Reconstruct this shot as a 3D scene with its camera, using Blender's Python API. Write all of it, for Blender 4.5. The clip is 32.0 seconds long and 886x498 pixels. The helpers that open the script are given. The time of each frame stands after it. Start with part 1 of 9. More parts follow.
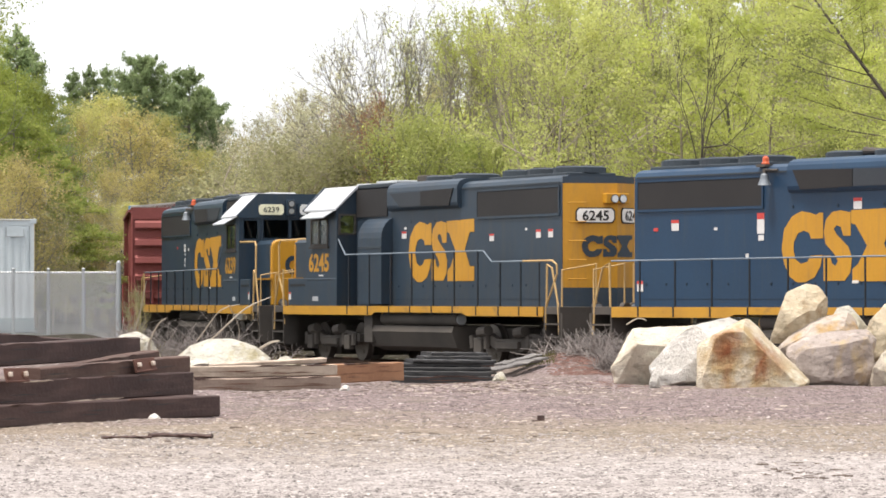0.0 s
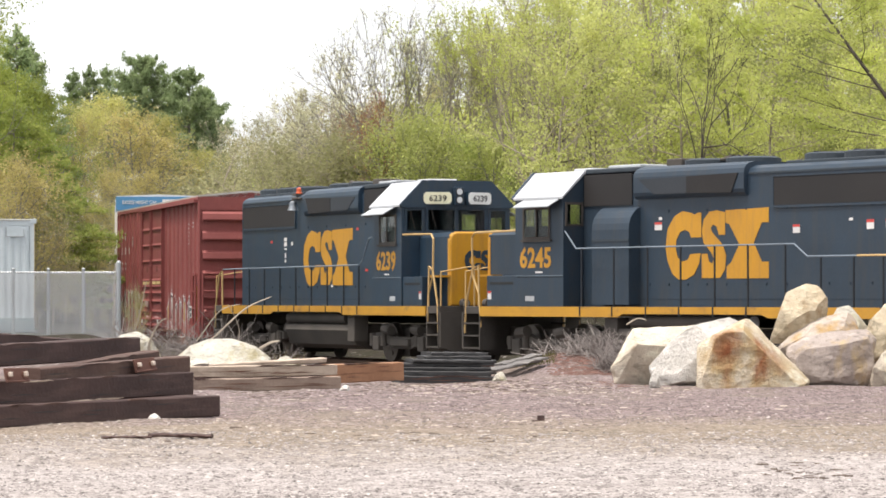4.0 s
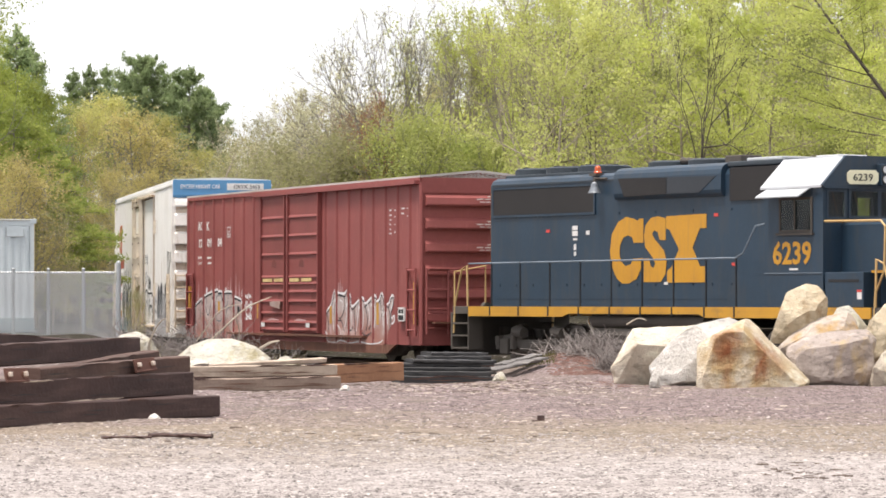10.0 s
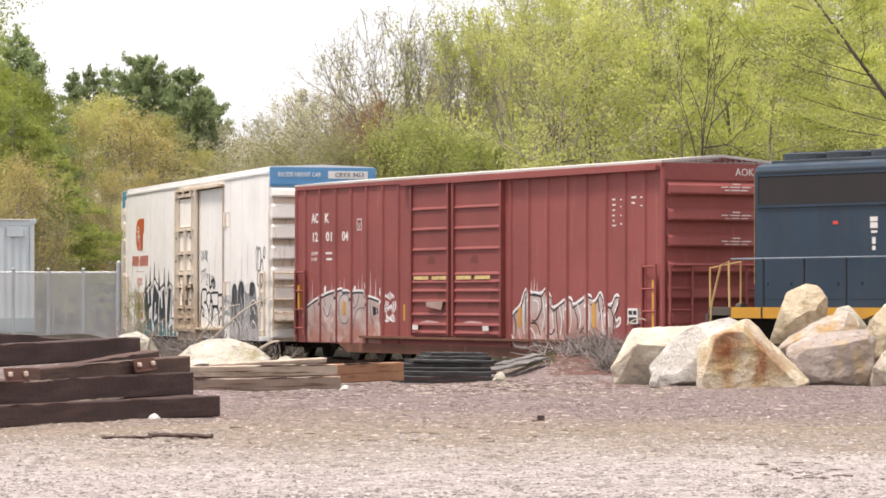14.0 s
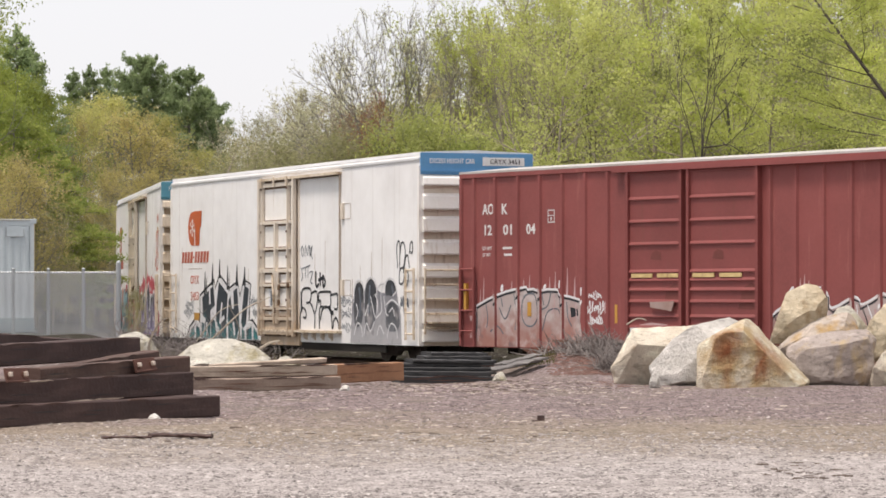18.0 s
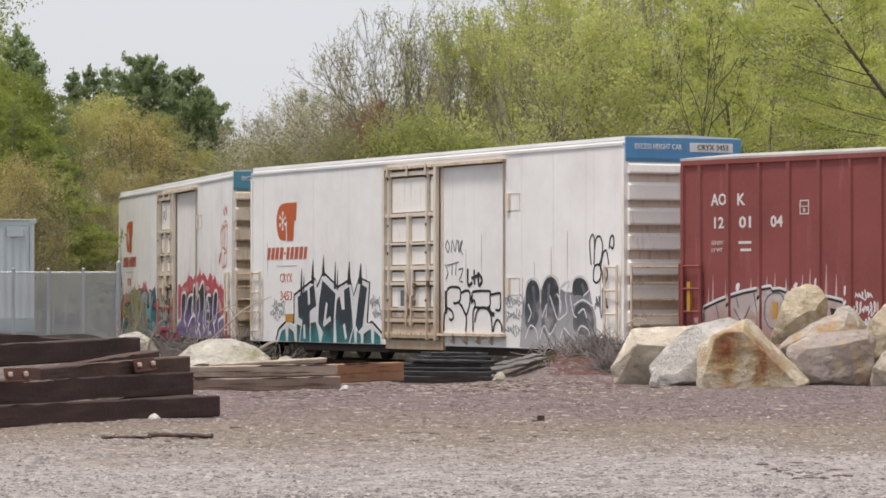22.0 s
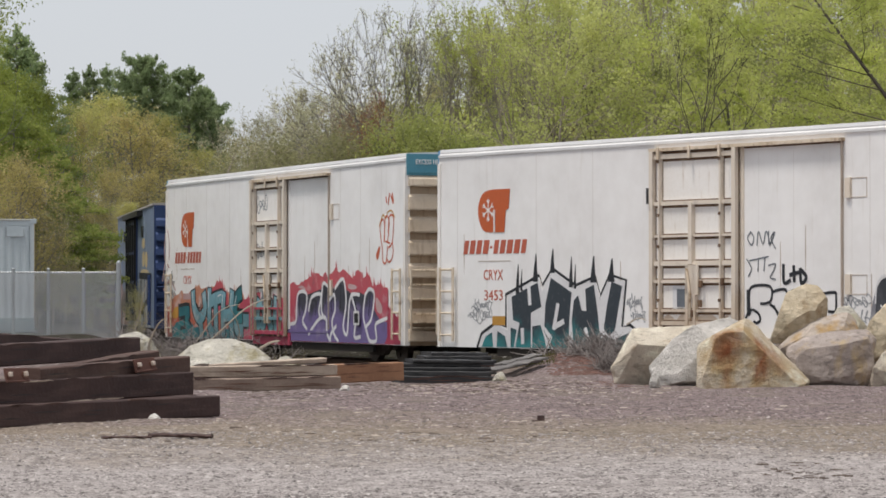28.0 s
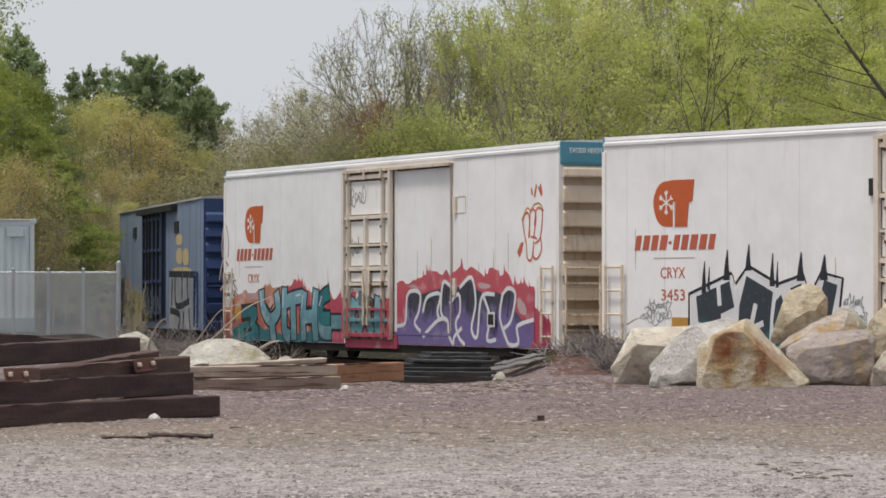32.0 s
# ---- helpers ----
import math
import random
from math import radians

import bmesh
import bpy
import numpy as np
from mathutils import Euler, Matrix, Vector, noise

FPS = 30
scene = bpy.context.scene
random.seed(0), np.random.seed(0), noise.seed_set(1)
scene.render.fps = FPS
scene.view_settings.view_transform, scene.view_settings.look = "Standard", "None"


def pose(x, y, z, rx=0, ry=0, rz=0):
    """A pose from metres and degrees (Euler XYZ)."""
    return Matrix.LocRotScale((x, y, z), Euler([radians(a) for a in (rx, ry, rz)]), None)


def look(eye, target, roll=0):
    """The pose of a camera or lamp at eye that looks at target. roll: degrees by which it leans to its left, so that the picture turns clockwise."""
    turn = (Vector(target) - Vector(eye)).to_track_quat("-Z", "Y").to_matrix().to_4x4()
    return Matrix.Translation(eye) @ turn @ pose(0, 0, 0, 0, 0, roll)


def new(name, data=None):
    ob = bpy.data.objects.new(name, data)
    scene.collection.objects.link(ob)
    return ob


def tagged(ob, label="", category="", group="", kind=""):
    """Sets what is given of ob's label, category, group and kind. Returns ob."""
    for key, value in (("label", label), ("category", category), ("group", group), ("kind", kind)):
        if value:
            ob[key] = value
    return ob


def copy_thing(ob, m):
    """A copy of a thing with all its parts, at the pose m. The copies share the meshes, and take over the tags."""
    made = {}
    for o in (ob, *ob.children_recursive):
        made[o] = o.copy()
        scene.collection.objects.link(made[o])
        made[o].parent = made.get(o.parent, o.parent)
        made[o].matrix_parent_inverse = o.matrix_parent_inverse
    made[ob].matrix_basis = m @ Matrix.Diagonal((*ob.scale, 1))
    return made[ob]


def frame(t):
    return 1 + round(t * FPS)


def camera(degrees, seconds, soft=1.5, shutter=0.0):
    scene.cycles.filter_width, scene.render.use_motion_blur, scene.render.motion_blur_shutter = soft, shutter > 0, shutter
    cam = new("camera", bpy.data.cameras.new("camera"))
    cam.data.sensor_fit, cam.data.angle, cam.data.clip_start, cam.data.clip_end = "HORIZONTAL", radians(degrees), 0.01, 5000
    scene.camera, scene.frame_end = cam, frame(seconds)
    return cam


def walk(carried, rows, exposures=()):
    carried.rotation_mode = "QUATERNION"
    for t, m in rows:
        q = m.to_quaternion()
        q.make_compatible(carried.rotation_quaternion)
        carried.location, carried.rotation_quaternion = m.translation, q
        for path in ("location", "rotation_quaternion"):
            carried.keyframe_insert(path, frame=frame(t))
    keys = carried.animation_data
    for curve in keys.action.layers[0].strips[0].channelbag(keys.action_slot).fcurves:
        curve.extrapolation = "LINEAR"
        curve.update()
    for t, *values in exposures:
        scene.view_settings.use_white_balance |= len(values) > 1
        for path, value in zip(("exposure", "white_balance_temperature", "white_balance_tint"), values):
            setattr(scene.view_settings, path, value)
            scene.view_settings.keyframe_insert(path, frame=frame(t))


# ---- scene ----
# Plan: metres, z = 0 near the level of the yard, the camera on a tripod at the origin looking along +y.
EYE = 1.696
cam = camera(14.463, 32.0, soft=1.7)
STILL = look((0, 0, EYE), (0, 100, EYE + 1.4487))
walk(cam, [(0, STILL), (32, STILL)],
     exposures=[(0, 0.87, 6790, 12), (9, 0.87, 6820, 13), (12, 0.86, 6950, 15.5), (14, 0.80, 7030, 16), (17, 0.54, 6910, 15), (20, 0.22, 6790, 14), (23, 0.07, 6650, 13), (25, -0.03, 6600, 12), (28, -0.04, 6550, 11), (32, -0.07, 6550, 11)])


def across(b, y):
    """The x of what stands y metres ahead at the bearing b (thousandths of 1 / 6.1787)."""
    return b * y / 6178.7


# ---- light: thin bright overcast, a wide soft sun almost overhead, from the left ----
SUN_DIR = Vector((-0.265, -0.13, 0.93)).normalized()
world = bpy.data.worlds.new("overcast_sky")
scene.world = world
world.use_nodes = True
wn, wl = world.node_tree.nodes, world.node_tree.links
wn.clear()
sky = wn.new("ShaderNodeTexSky")
sky.sky_type, sky.sun_disc = "NISHITA", False
sky.sun_elevation = math.asin(SUN_DIR.z)
sky.sun_rotation = math.atan2(SUN_DIR.x, SUN_DIR.y)
sky.air_density, sky.dust_density, sky.ozone_density = 1.0, 3.0, 1.0
cloud = wn.new("ShaderNodeMix")
cloud.data_type = "RGBA"
cloud.inputs[0].default_value = 0.8
cloud.inputs[7].default_value = (7.5, 7.85, 8.3, 1)
bg = wn.new("ShaderNodeBackground")
bg.inputs[1].default_value = 0.1
wout = wn.new("ShaderNodeOutputWorld")
wl.new(sky.outputs[0], cloud.inputs[6])
wl.new(cloud.outputs[2], bg.inputs[0])
wl.new(bg.outputs[0], wout.inputs[0])
sun_data = bpy.data.lights.new("sun", "SUN")
sun_data.energy, sun_data.angle, sun_data.color = 3.1, radians(12), (1.0, 0.96, 0.9)
sun = new("sun", sun_data)
sun.matrix_world = look(SUN_DIR * 60, (0, 0, 0))

# ---- materials ----
def nodes_of(name):
    m = bpy.data.materials.new(name)
    m.use_nodes = True
    nt = m.node_tree
    return m, nt, nt.nodes["Principled BSDF"]


def mix_rgb(nt, fac, a, b):
    mx = nt.nodes.new("ShaderNodeMix")
    mx.data_type = "RGBA"
    for sock, val in ((0, fac), (6, a), (7, b)):
        if isinstance(val, (int, float, tuple)):
            mx.inputs[sock].default_value = (*val, 1) if isinstance(val, tuple) else val
        else:
            nt.links.new(val, mx.inputs[sock])
    return mx.outputs[2]


def noise_of(nt, scale, detail=4, stretch=(1, 1, 1), lo=0.35, hi=0.65, rough=0.55, world_space=False):
    tc = nt.nodes.new("ShaderNodeTexCoord")
    mp = nt.nodes.new("ShaderNodeMapping")
    mp.inputs["Scale"].default_value = stretch
    nz = nt.nodes.new("ShaderNodeTexNoise")
    nz.inputs["Scale"].default_value, nz.inputs["Detail"].default_value, nz.inputs["Roughness"].default_value = scale, detail, rough
    rp = nt.nodes.new("ShaderNodeMapRange")
    rp.inputs[1].default_value, rp.inputs[2].default_value = lo, hi
    nt.links.new(tc.outputs["Object"], mp.inputs[0])
    nt.links.new(mp.outputs[0], nz.inputs[0])
    nt.links.new(nz.outputs[0], rp.inputs[0])
    return rp.outputs[0]


def bump_of(nt, bsdf, height, strength=0.3, dist=0.01):
    b = nt.nodes.new("ShaderNodeBump")
    b.inputs["Strength"].default_value, b.inputs["Distance"].default_value = strength, dist
    nt.links.new(height, b.inputs["Height"])
    nt.links.new(b.outputs[0], bsdf.inputs["Normal"])


def surface(name, base, dark=None, rough=0.6, metal=0.0, big=0.6, fine=14.0, dirt=None, dirt_at=(0.56, 0.72), streak=(3, 3, 0.35), bump=0.15, spec=0.4):
    """Paint, metal, wood or stone: a base with broad tone changes, fine grain and stains of their own shape."""
    m, nt, b = nodes_of(name)
    dark = dark or tuple(c * 0.8 for c in base)
    col = mix_rgb(nt, noise_of(nt, big), base, dark)
    f = noise_of(nt, fine, 5, lo=0.3, hi=0.75)
    col = mix_rgb(nt, f, col, mix_rgb(nt, 0.25, col, tuple(min(1, c * 1.25 + 0.01) for c in base)))
    if dirt:
        col = mix_rgb(nt, noise_of(nt, 1.6, 6, streak, dirt_at[0], dirt_at[1], 0.65), col, dirt)
    nt.links.new(col, b.inputs["Base Color"])
    b.inputs["Roughness"].default_value, b.inputs["Metallic"].default_value = rough, metal
    b.inputs["Specular IOR Level"].default_value = spec
    if bump:
        bump_of(nt, b, f, bump, 0.01)
    return m


BLUE = surface("loco_blue_paint", (0.0165, 0.038, 0.064), (0.013, 0.030, 0.050), 0.42, big=0.9, dirt=(0.040, 0.046, 0.052), dirt_at=(0.48, 0.82), streak=(2.5, 2.5, 0.6), bump=0.05)
BLUENEW = surface("loco_fresh_blue_paint", (0.012, 0.042, 0.088), (0.010, 0.034, 0.072), 0.4, dirt=(0.03, 0.05, 0.075), dirt_at=(0.55, 0.85), bump=0.05)
BLUEFADED = surface("loco_faded_blue_paint", (0.0225, 0.040, 0.061), (0.019, 0.033, 0.050), 0.45, big=0.9, dirt=(0.042, 0.046, 0.050), dirt_at=(0.48, 0.82), streak=(2.5, 2.5, 0.6), bump=0.05)
STANCHION = surface("stanchion_dark_blue", (0.010, 0.014, 0.020), (0.014, 0.017, 0.022), 0.6, bump=0)
INTAKE = surface("intake_panel_grey_blue", (0.030, 0.036, 0.044), (0.024, 0.029, 0.036), 0.6, bump=0.05)
SILLYELLOW = surface("loco_sill_yellow_grimy", (0.48, 0.25, 0.025), (0.40, 0.205, 0.025), 0.5, big=1.2, dirt=(0.16, 0.10, 0.05), dirt_at=(0.56, 0.8), streak=(1.2, 2, 2), bump=0.05)
YELLOW = surface("loco_yellow_paint", (0.50, 0.25, 0.018), (0.43, 0.21, 0.018), 0.45, dirt=(0.34, 0.18, 0.04), dirt_at=(0.5, 0.8), streak=(4, 4, 0.5), bump=0.05)
HOODDARK = surface("radiator_mesh_dark", (0.015, 0.0138, 0.0140), (0.021, 0.019, 0.0185), 0.7, fine=40, bump=0.2)
ROOFDARK = surface("roof_blue_grey", (0.035, 0.048, 0.06), (0.028, 0.036, 0.045), 0.7)
WHITEROOF = surface("white_cab_roof", (0.72, 0.72, 0.725), (0.60, 0.595, 0.59), 0.4, dirt=(0.4, 0.37, 0.33), dirt_at=(0.66, 0.9))
CABROOF = surface("pale_grey_cab_roof", (0.46, 0.475, 0.50), (0.40, 0.41, 0.43), 0.4, dirt=(0.3, 0.29, 0.28), dirt_at=(0.64, 0.9))
UNDER = surface("underframe_grime", (0.052, 0.046, 0.041), (0.085, 0.073, 0.062), 0.85, fine=9, bump=0.3)
# darker copy of UNDER, with the shade beneath the cars in its colour
UNDERSHADE = surface("shaded_underframe", (0.022, 0.020, 0.018), (0.034, 0.030, 0.026), 0.9, fine=9, bump=0.3, spec=0.1)
STEEL = surface("wheel_steel", (0.22, 0.20, 0.18), (0.12, 0.10, 0.09), 0.45, 0.8)
RAILBLUE = surface("handrail_blue_grey", (0.17, 0.21, 0.25), (0.12, 0.15, 0.18), 0.5)
RAILGREY = surface("handrail_grey", (0.42, 0.45, 0.47), (0.32, 0.33, 0.34), 0.5)
CREAM = surface("handrail_cream_yellow", (0.50, 0.34, 0.15), (0.42, 0.27, 0.11), 0.5, big=3)
SEAM = surface("door_gap_shadow_blue", (0.011, 0.024, 0.042), (0.009, 0.02, 0.035), 0.6, bump=0)
WHITE = surface("white_lettering", (0.68, 0.67, 0.65), (0.52, 0.51, 0.5), 0.55, bump=0)
LABELRED = surface("label_red", (0.55, 0.06, 0.05), None, 0.5, bump=0)
BOARD = surface("number_board_cream", (0.72, 0.70, 0.50), (0.66, 0.64, 0.46), 0.4, bump=0)
BOARDWHITE = surface("number_board_white", (0.78, 0.78, 0.76), (0.7, 0.7, 0.68), 0.4, bump=0)
BLACK = surface("black_paint", (0.012, 0.012, 0.013), (0.02, 0.02, 0.02), 0.5, bump=0)
ORANGE = surface("amber_lens", (0.6, 0.10, 0.03), None, 0.2, bump=0)
SILVER = surface("bell_metal", (0.35, 0.38, 0.40), (0.2, 0.22, 0.24), 0.4, 0.6)
AOKRED = surface("boxcar_red_paint", (0.250, 0.066, 0.060), (0.200, 0.052, 0.047), 0.62, dirt=(0.36, 0.13, 0.11), dirt_at=(0.58, 0.85), bump=0.06)
AOKDOOR = surface("boxcar_door_red", (0.222, 0.056, 0.051), (0.175, 0.044, 0.040), 0.62, dirt=(0.17, 0.06, 0.04), dirt_at=(0.58, 0.85), bump=0.06)
DOORSTAIN = surface("dark_red_rust_stain", (0.165, 0.045, 0.038), (0.13, 0.036, 0.03), 0.75, big=3, bump=0)
RUST = surface("rusty_sill", (0.17, 0.07, 0.045), (0.10, 0.045, 0.03), 0.8, fine=20, dirt=(0.25, 0.13, 0.08))
GREYROOF = surface("galvanised_roof", (0.50, 0.48, 0.46), (0.38, 0.34, 0.31), 0.5, 0.2)
CARWHITE = surface("reefer_white_paint", (0.85, 0.838, 0.82), (0.745, 0.728, 0.71), 0.5, big=0.4, fine=3, dirt=(0.62, 0.57, 0.51), dirt_at=(0.58, 1.05), streak=(3, 3, 0.3), bump=0.04)
SEAMWHITE = surface("reefer_seam_grey", (0.69, 0.66, 0.635), (0.62, 0.59, 0.56), 0.6, bump=0)
STREAK = surface("rust_streak_brown", (0.42, 0.35, 0.29), (0.50, 0.43, 0.37), 0.7, fine=20, bump=0)
CAREND = surface("reefer_rib_white", (0.86, 0.83, 0.79), (0.79, 0.75, 0.69), 0.55, dirt=(0.44, 0.32, 0.21), dirt_at=(0.58, 0.85))
TAN = surface("reefer_door_cream", (0.69, 0.59, 0.47), (0.56, 0.45, 0.32), 0.6, big=2.2, dirt=(0.22, 0.12, 0.06), dirt_at=(0.53, 0.70), streak=(5, 5, 2.2))
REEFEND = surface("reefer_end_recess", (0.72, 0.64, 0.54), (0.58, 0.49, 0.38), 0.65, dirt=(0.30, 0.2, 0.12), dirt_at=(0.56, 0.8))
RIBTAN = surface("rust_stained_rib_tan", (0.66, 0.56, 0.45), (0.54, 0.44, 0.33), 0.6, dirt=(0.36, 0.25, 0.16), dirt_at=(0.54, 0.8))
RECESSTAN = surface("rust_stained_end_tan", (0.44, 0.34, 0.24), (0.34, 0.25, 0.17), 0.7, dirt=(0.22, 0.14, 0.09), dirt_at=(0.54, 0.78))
SKYBLUE = surface("reefer_blue_band", (0.105, 0.30, 0.53), (0.09, 0.26, 0.46), 0.5, bump=0)
TEALBAND = surface("reefer_teal_band", (0.10, 0.30, 0.38), (0.08, 0.25, 0.32), 0.5, bump=0)
LOGORED = surface("logo_orange_red", (0.52, 0.105, 0.025), (0.46, 0.09, 0.022), 0.5, bump=0)
TEXTRED = surface("lettering_dull_red", (0.48, 0.11, 0.06), (0.42, 0.10, 0.06), 0.55, bump=0)
P_STRAW = surface("spray_straw_yellow", (0.56, 0.45, 0.24), (0.46, 0.35, 0.20), 0.6, big=1.5, bump=0)
NAVY = surface("boxcar_grey_blue", (0.195, 0.25, 0.345), (0.165, 0.21, 0.29), 0.6, dirt=(0.26, 0.28, 0.32), dirt_at=(0.54, 0.8))
NAVYEND = surface("boxcar_end_blue", (0.03, 0.06, 0.17), (0.025, 0.05, 0.13), 0.6)
P_TEAL = surface("spray_teal", (0.02, 0.17, 0.18), (0.015, 0.10, 0.13), 0.6, big=1.2, bump=0)
P_INK = surface("spray_black", (0.013, 0.015, 0.019), (0.022, 0.024, 0.03), 0.6, big=1.2, bump=0)


def faded(name, low, high, z0, z1, patchy=0.0):
    """Sprayed paint running from one colour at the sill to another above."""
    m, nt, b = nodes_of(name)
    tc, sp, mr = nt.nodes.new("ShaderNodeTexCoord"), nt.nodes.new("ShaderNodeSeparateXYZ"), nt.nodes.new("ShaderNodeMapRange")
    mr.inputs[1].default_value, mr.inputs[2].default_value = z0, z1
    nt.links.new(tc.outputs["Object"], sp.inputs[0])
    add = nt.nodes.new("ShaderNodeMath")
    add.operation = "MULTIPLY_ADD"
    add.inputs[1].default_value = 0.5
    nt.links.new(noise_of(nt, 2.2, 4), add.inputs[0])
    nt.links.new(sp.outputs[2], add.inputs[2])
    nt.links.new(add.outputs[0], mr.inputs[0])
    col = mix_rgb(nt, mr.outputs[0], low, high)
    col = mix_rgb(nt, noise_of(nt, 9, 4, lo=0.55, hi=0.9), col, mix_rgb(nt, 0.1, col, (0.6, 0.6, 0.6)))
    if patchy:
        col = mix_rgb(nt, noise_of(nt, 1.7, 6, (1, 1, 1.3), 0.55, 0.72), col, mix_rgb(nt, patchy, col, (0.60, 0.55, 0.53)))
        col = mix_rgb(nt, noise_of(nt, 2.3, 6, (1.2, 1, 1), 0.58, 0.72), col, mix_rgb(nt, patchy, col, (0.12, 0.10, 0.11)))
    nt.links.new(col, b.inputs["Base Color"])
    b.inputs["Roughness"].default_value = 0.55
    return m


P_SPIRE = faded("spray_teal_to_black", (0.02, 0.19, 0.20), (0.025, 0.035, 0.045), 0.72, 1.3)
P_BODY = faded("spray_purple_to_black", (0.15, 0.11, 0.27), (0.035, 0.035, 0.05), 1.25, 1.8, 0.2)
P_RED = faded("spray_crimson_to_red", (0.40, 0.045, 0.09), (0.50, 0.08, 0.10), 1.2, 2.4, 0.45)
P_FADE = faded("spray_orange_brown", (0.40, 0.09, 0.05), (0.52, 0.24, 0.15), 1.2, 2.1, 0.6)
P_CYANS = faded("spray_cyan_to_pale", (0.08, 0.20, 0.23), (0.20, 0.40, 0.47), 1.0, 2.2, 0.4)
P_DUST = faded("spray_dusty_pink", (0.33, 0.15, 0.12), (0.42, 0.345, 0.325), 0.9, 1.7, 0.6)
PADYELLOW = surface("worn_yellow_pad", (0.62, 0.47, 0.22), (0.48, 0.34, 0.15), 0.6, big=4, dirt=(0.22, 0.09, 0.06), dirt_at=(0.56, 0.7))
P_COAL = faded("spray_coal", (0.17, 0.175, 0.19), (0.03, 0.033, 0.04), 0.9, 2.0, 0.55)
P_SMOKE = faded("spray_smoke_grey", (0.40, 0.39, 0.40), (0.20, 0.20, 0.22), 0.9, 1.9, 0.5)
P_CHAR = faded("spray_charcoal", (0.17, 0.175, 0.19), (0.045, 0.05, 0.06), 0.9, 1.9, 0.35)
DOORRUST = faded("reefer_door_rusty_cream", (0.44, 0.31, 0.195), (0.71, 0.63, 0.53), 0.4, 2.4, 0.3)
# rust brown that also carries the painted shadow lines around the door bars
DOOREDGE = surface("rust_shadow_brown", (0.11, 0.062, 0.036), (0.20, 0.125, 0.075), 0.8, big=3, dirt=(0.50, 0.42, 0.33), dirt_at=(0.58, 0.72), bump=0)
GREYBOARD = surface("grey_weathered_board", (0.15, 0.14, 0.135), (0.10, 0.092, 0.088), 0.85, big=2, fine=18, dirt=(0.24, 0.22, 0.20), dirt_at=(0.56, 0.75), streak=(0.6, 5, 5), bump=0.3)
P_GREY = surface("spray_grey", (0.16, 0.18, 0.20), (0.08, 0.09, 0.11), 0.6, big=1.4, bump=0)
P_ORANGE = surface("spray_orange_red", (0.55, 0.12, 0.05), (0.45, 0.08, 0.04), 0.6, big=0.9, bump=0)
P_WHITE = surface("spray_white", (0.70, 0.70, 0.70), (0.58, 0.57, 0.58), 0.6, bump=0)
P_LILAC = surface("spray_pale_pink", (0.50, 0.36, 0.36), (0.42, 0.26, 0.25), 0.6, big=1.5, bump=0)
P_SAND = surface("spray_faded_grey", (0.36, 0.28, 0.255), (0.28, 0.17, 0.14), 0.6, big=1.3, bump=0)
P_SILVER = surface("spray_silver", (0.33, 0.34, 0.35), (0.20, 0.215, 0.235), 0.5, big=1.6, bump=0)
P_GOLD = surface("spray_gold", (0.52, 0.28, 0.05), (0.43, 0.22, 0.04), 0.6, bump=0)
TIE = surface("creosoted_timber", (0.042, 0.0225, 0.0195), (0.066, 0.036, 0.031), 0.7, big=1.4, fine=18, dirt=(0.11, 0.066, 0.055), dirt_at=(0.52, 0.76), streak=(0.5, 5, 5), bump=0.5)
TIETOP = surface("weathered_brown_timber", (0.098, 0.056, 0.043), (0.062, 0.035, 0.029), 0.8, big=1.4, fine=18, dirt=(0.14, 0.10, 0.075), dirt_at=(0.54, 0.78), streak=(0.5, 5, 5), bump=0.5)
PALEWOOD = surface("weathered_grey_timber", (0.50, 0.41, 0.33), (0.34, 0.265, 0.205), 0.85, big=1.4, fine=18, dirt=(0.12, 0.085, 0.06), dirt_at=(0.55, 0.8), streak=(0.5, 6, 6), bump=0.4)
MIDWOOD = surface("weathered_brown_grey_timber", (0.31, 0.235, 0.185), (0.20, 0.145, 0.115), 0.85, big=1.4, fine=18, dirt=(0.36, 0.29, 0.235), dirt_at=(0.56, 0.78), streak=(0.5, 6, 6), bump=0.4)
ORANGEWOOD = surface("fresh_sawn_timber", (0.36, 0.19, 0.105), (0.27, 0.135, 0.075), 0.8, big=1.2, fine=16, dirt=(0.14, 0.09, 0.06), dirt_at=(0.58, 0.8), streak=(0.4, 6, 6), bump=0.3)
PLATE = surface("rusty_tie_plate", (0.16, 0.075, 0.055), (0.10, 0.05, 0.04), 0.7, 0.3, fine=30, bump=0.3)
BOLT = surface("pale_worn_steel", (0.74, 0.66, 0.58), (0.40, 0.28, 0.2), 0.5, 0.4)
RUBBER = surface("black_plastic_sheet", (0.022, 0.022, 0.024), (0.045, 0.044, 0.044), 0.6, bump=0.1, spec=0.3, dirt=(0.10, 0.092, 0.085), dirt_at=(0.56, 0.75))
SKID = surface("container_skid_paint", (0.24, 0.31, 0.33), (0.18, 0.24, 0.26), 0.6)
BOXEDGE = surface("container_rusty_edge", (0.50, 0.42, 0.28), (0.38, 0.30, 0.20), 0.7, big=4)
BOX = surface("container_grey_paint", (0.53, 0.59, 0.61), (0.46, 0.515, 0.535), 0.5, dirt=(0.3, 0.31, 0.31), dirt_at=(0.6, 0.85), bump=0.05)
GALV = surface("galvanised_post", (0.40, 0.42, 0.43), (0.32, 0.34, 0.35), 0.45, 0.4)
SCREEN = surface("fence_mesh_grey", (0.43, 0.44, 0.45), (0.36, 0.37, 0.38), 0.7)
TWIG = surface("dead_twigs", (0.165, 0.145, 0.135), (0.25, 0.22, 0.205), 0.9)
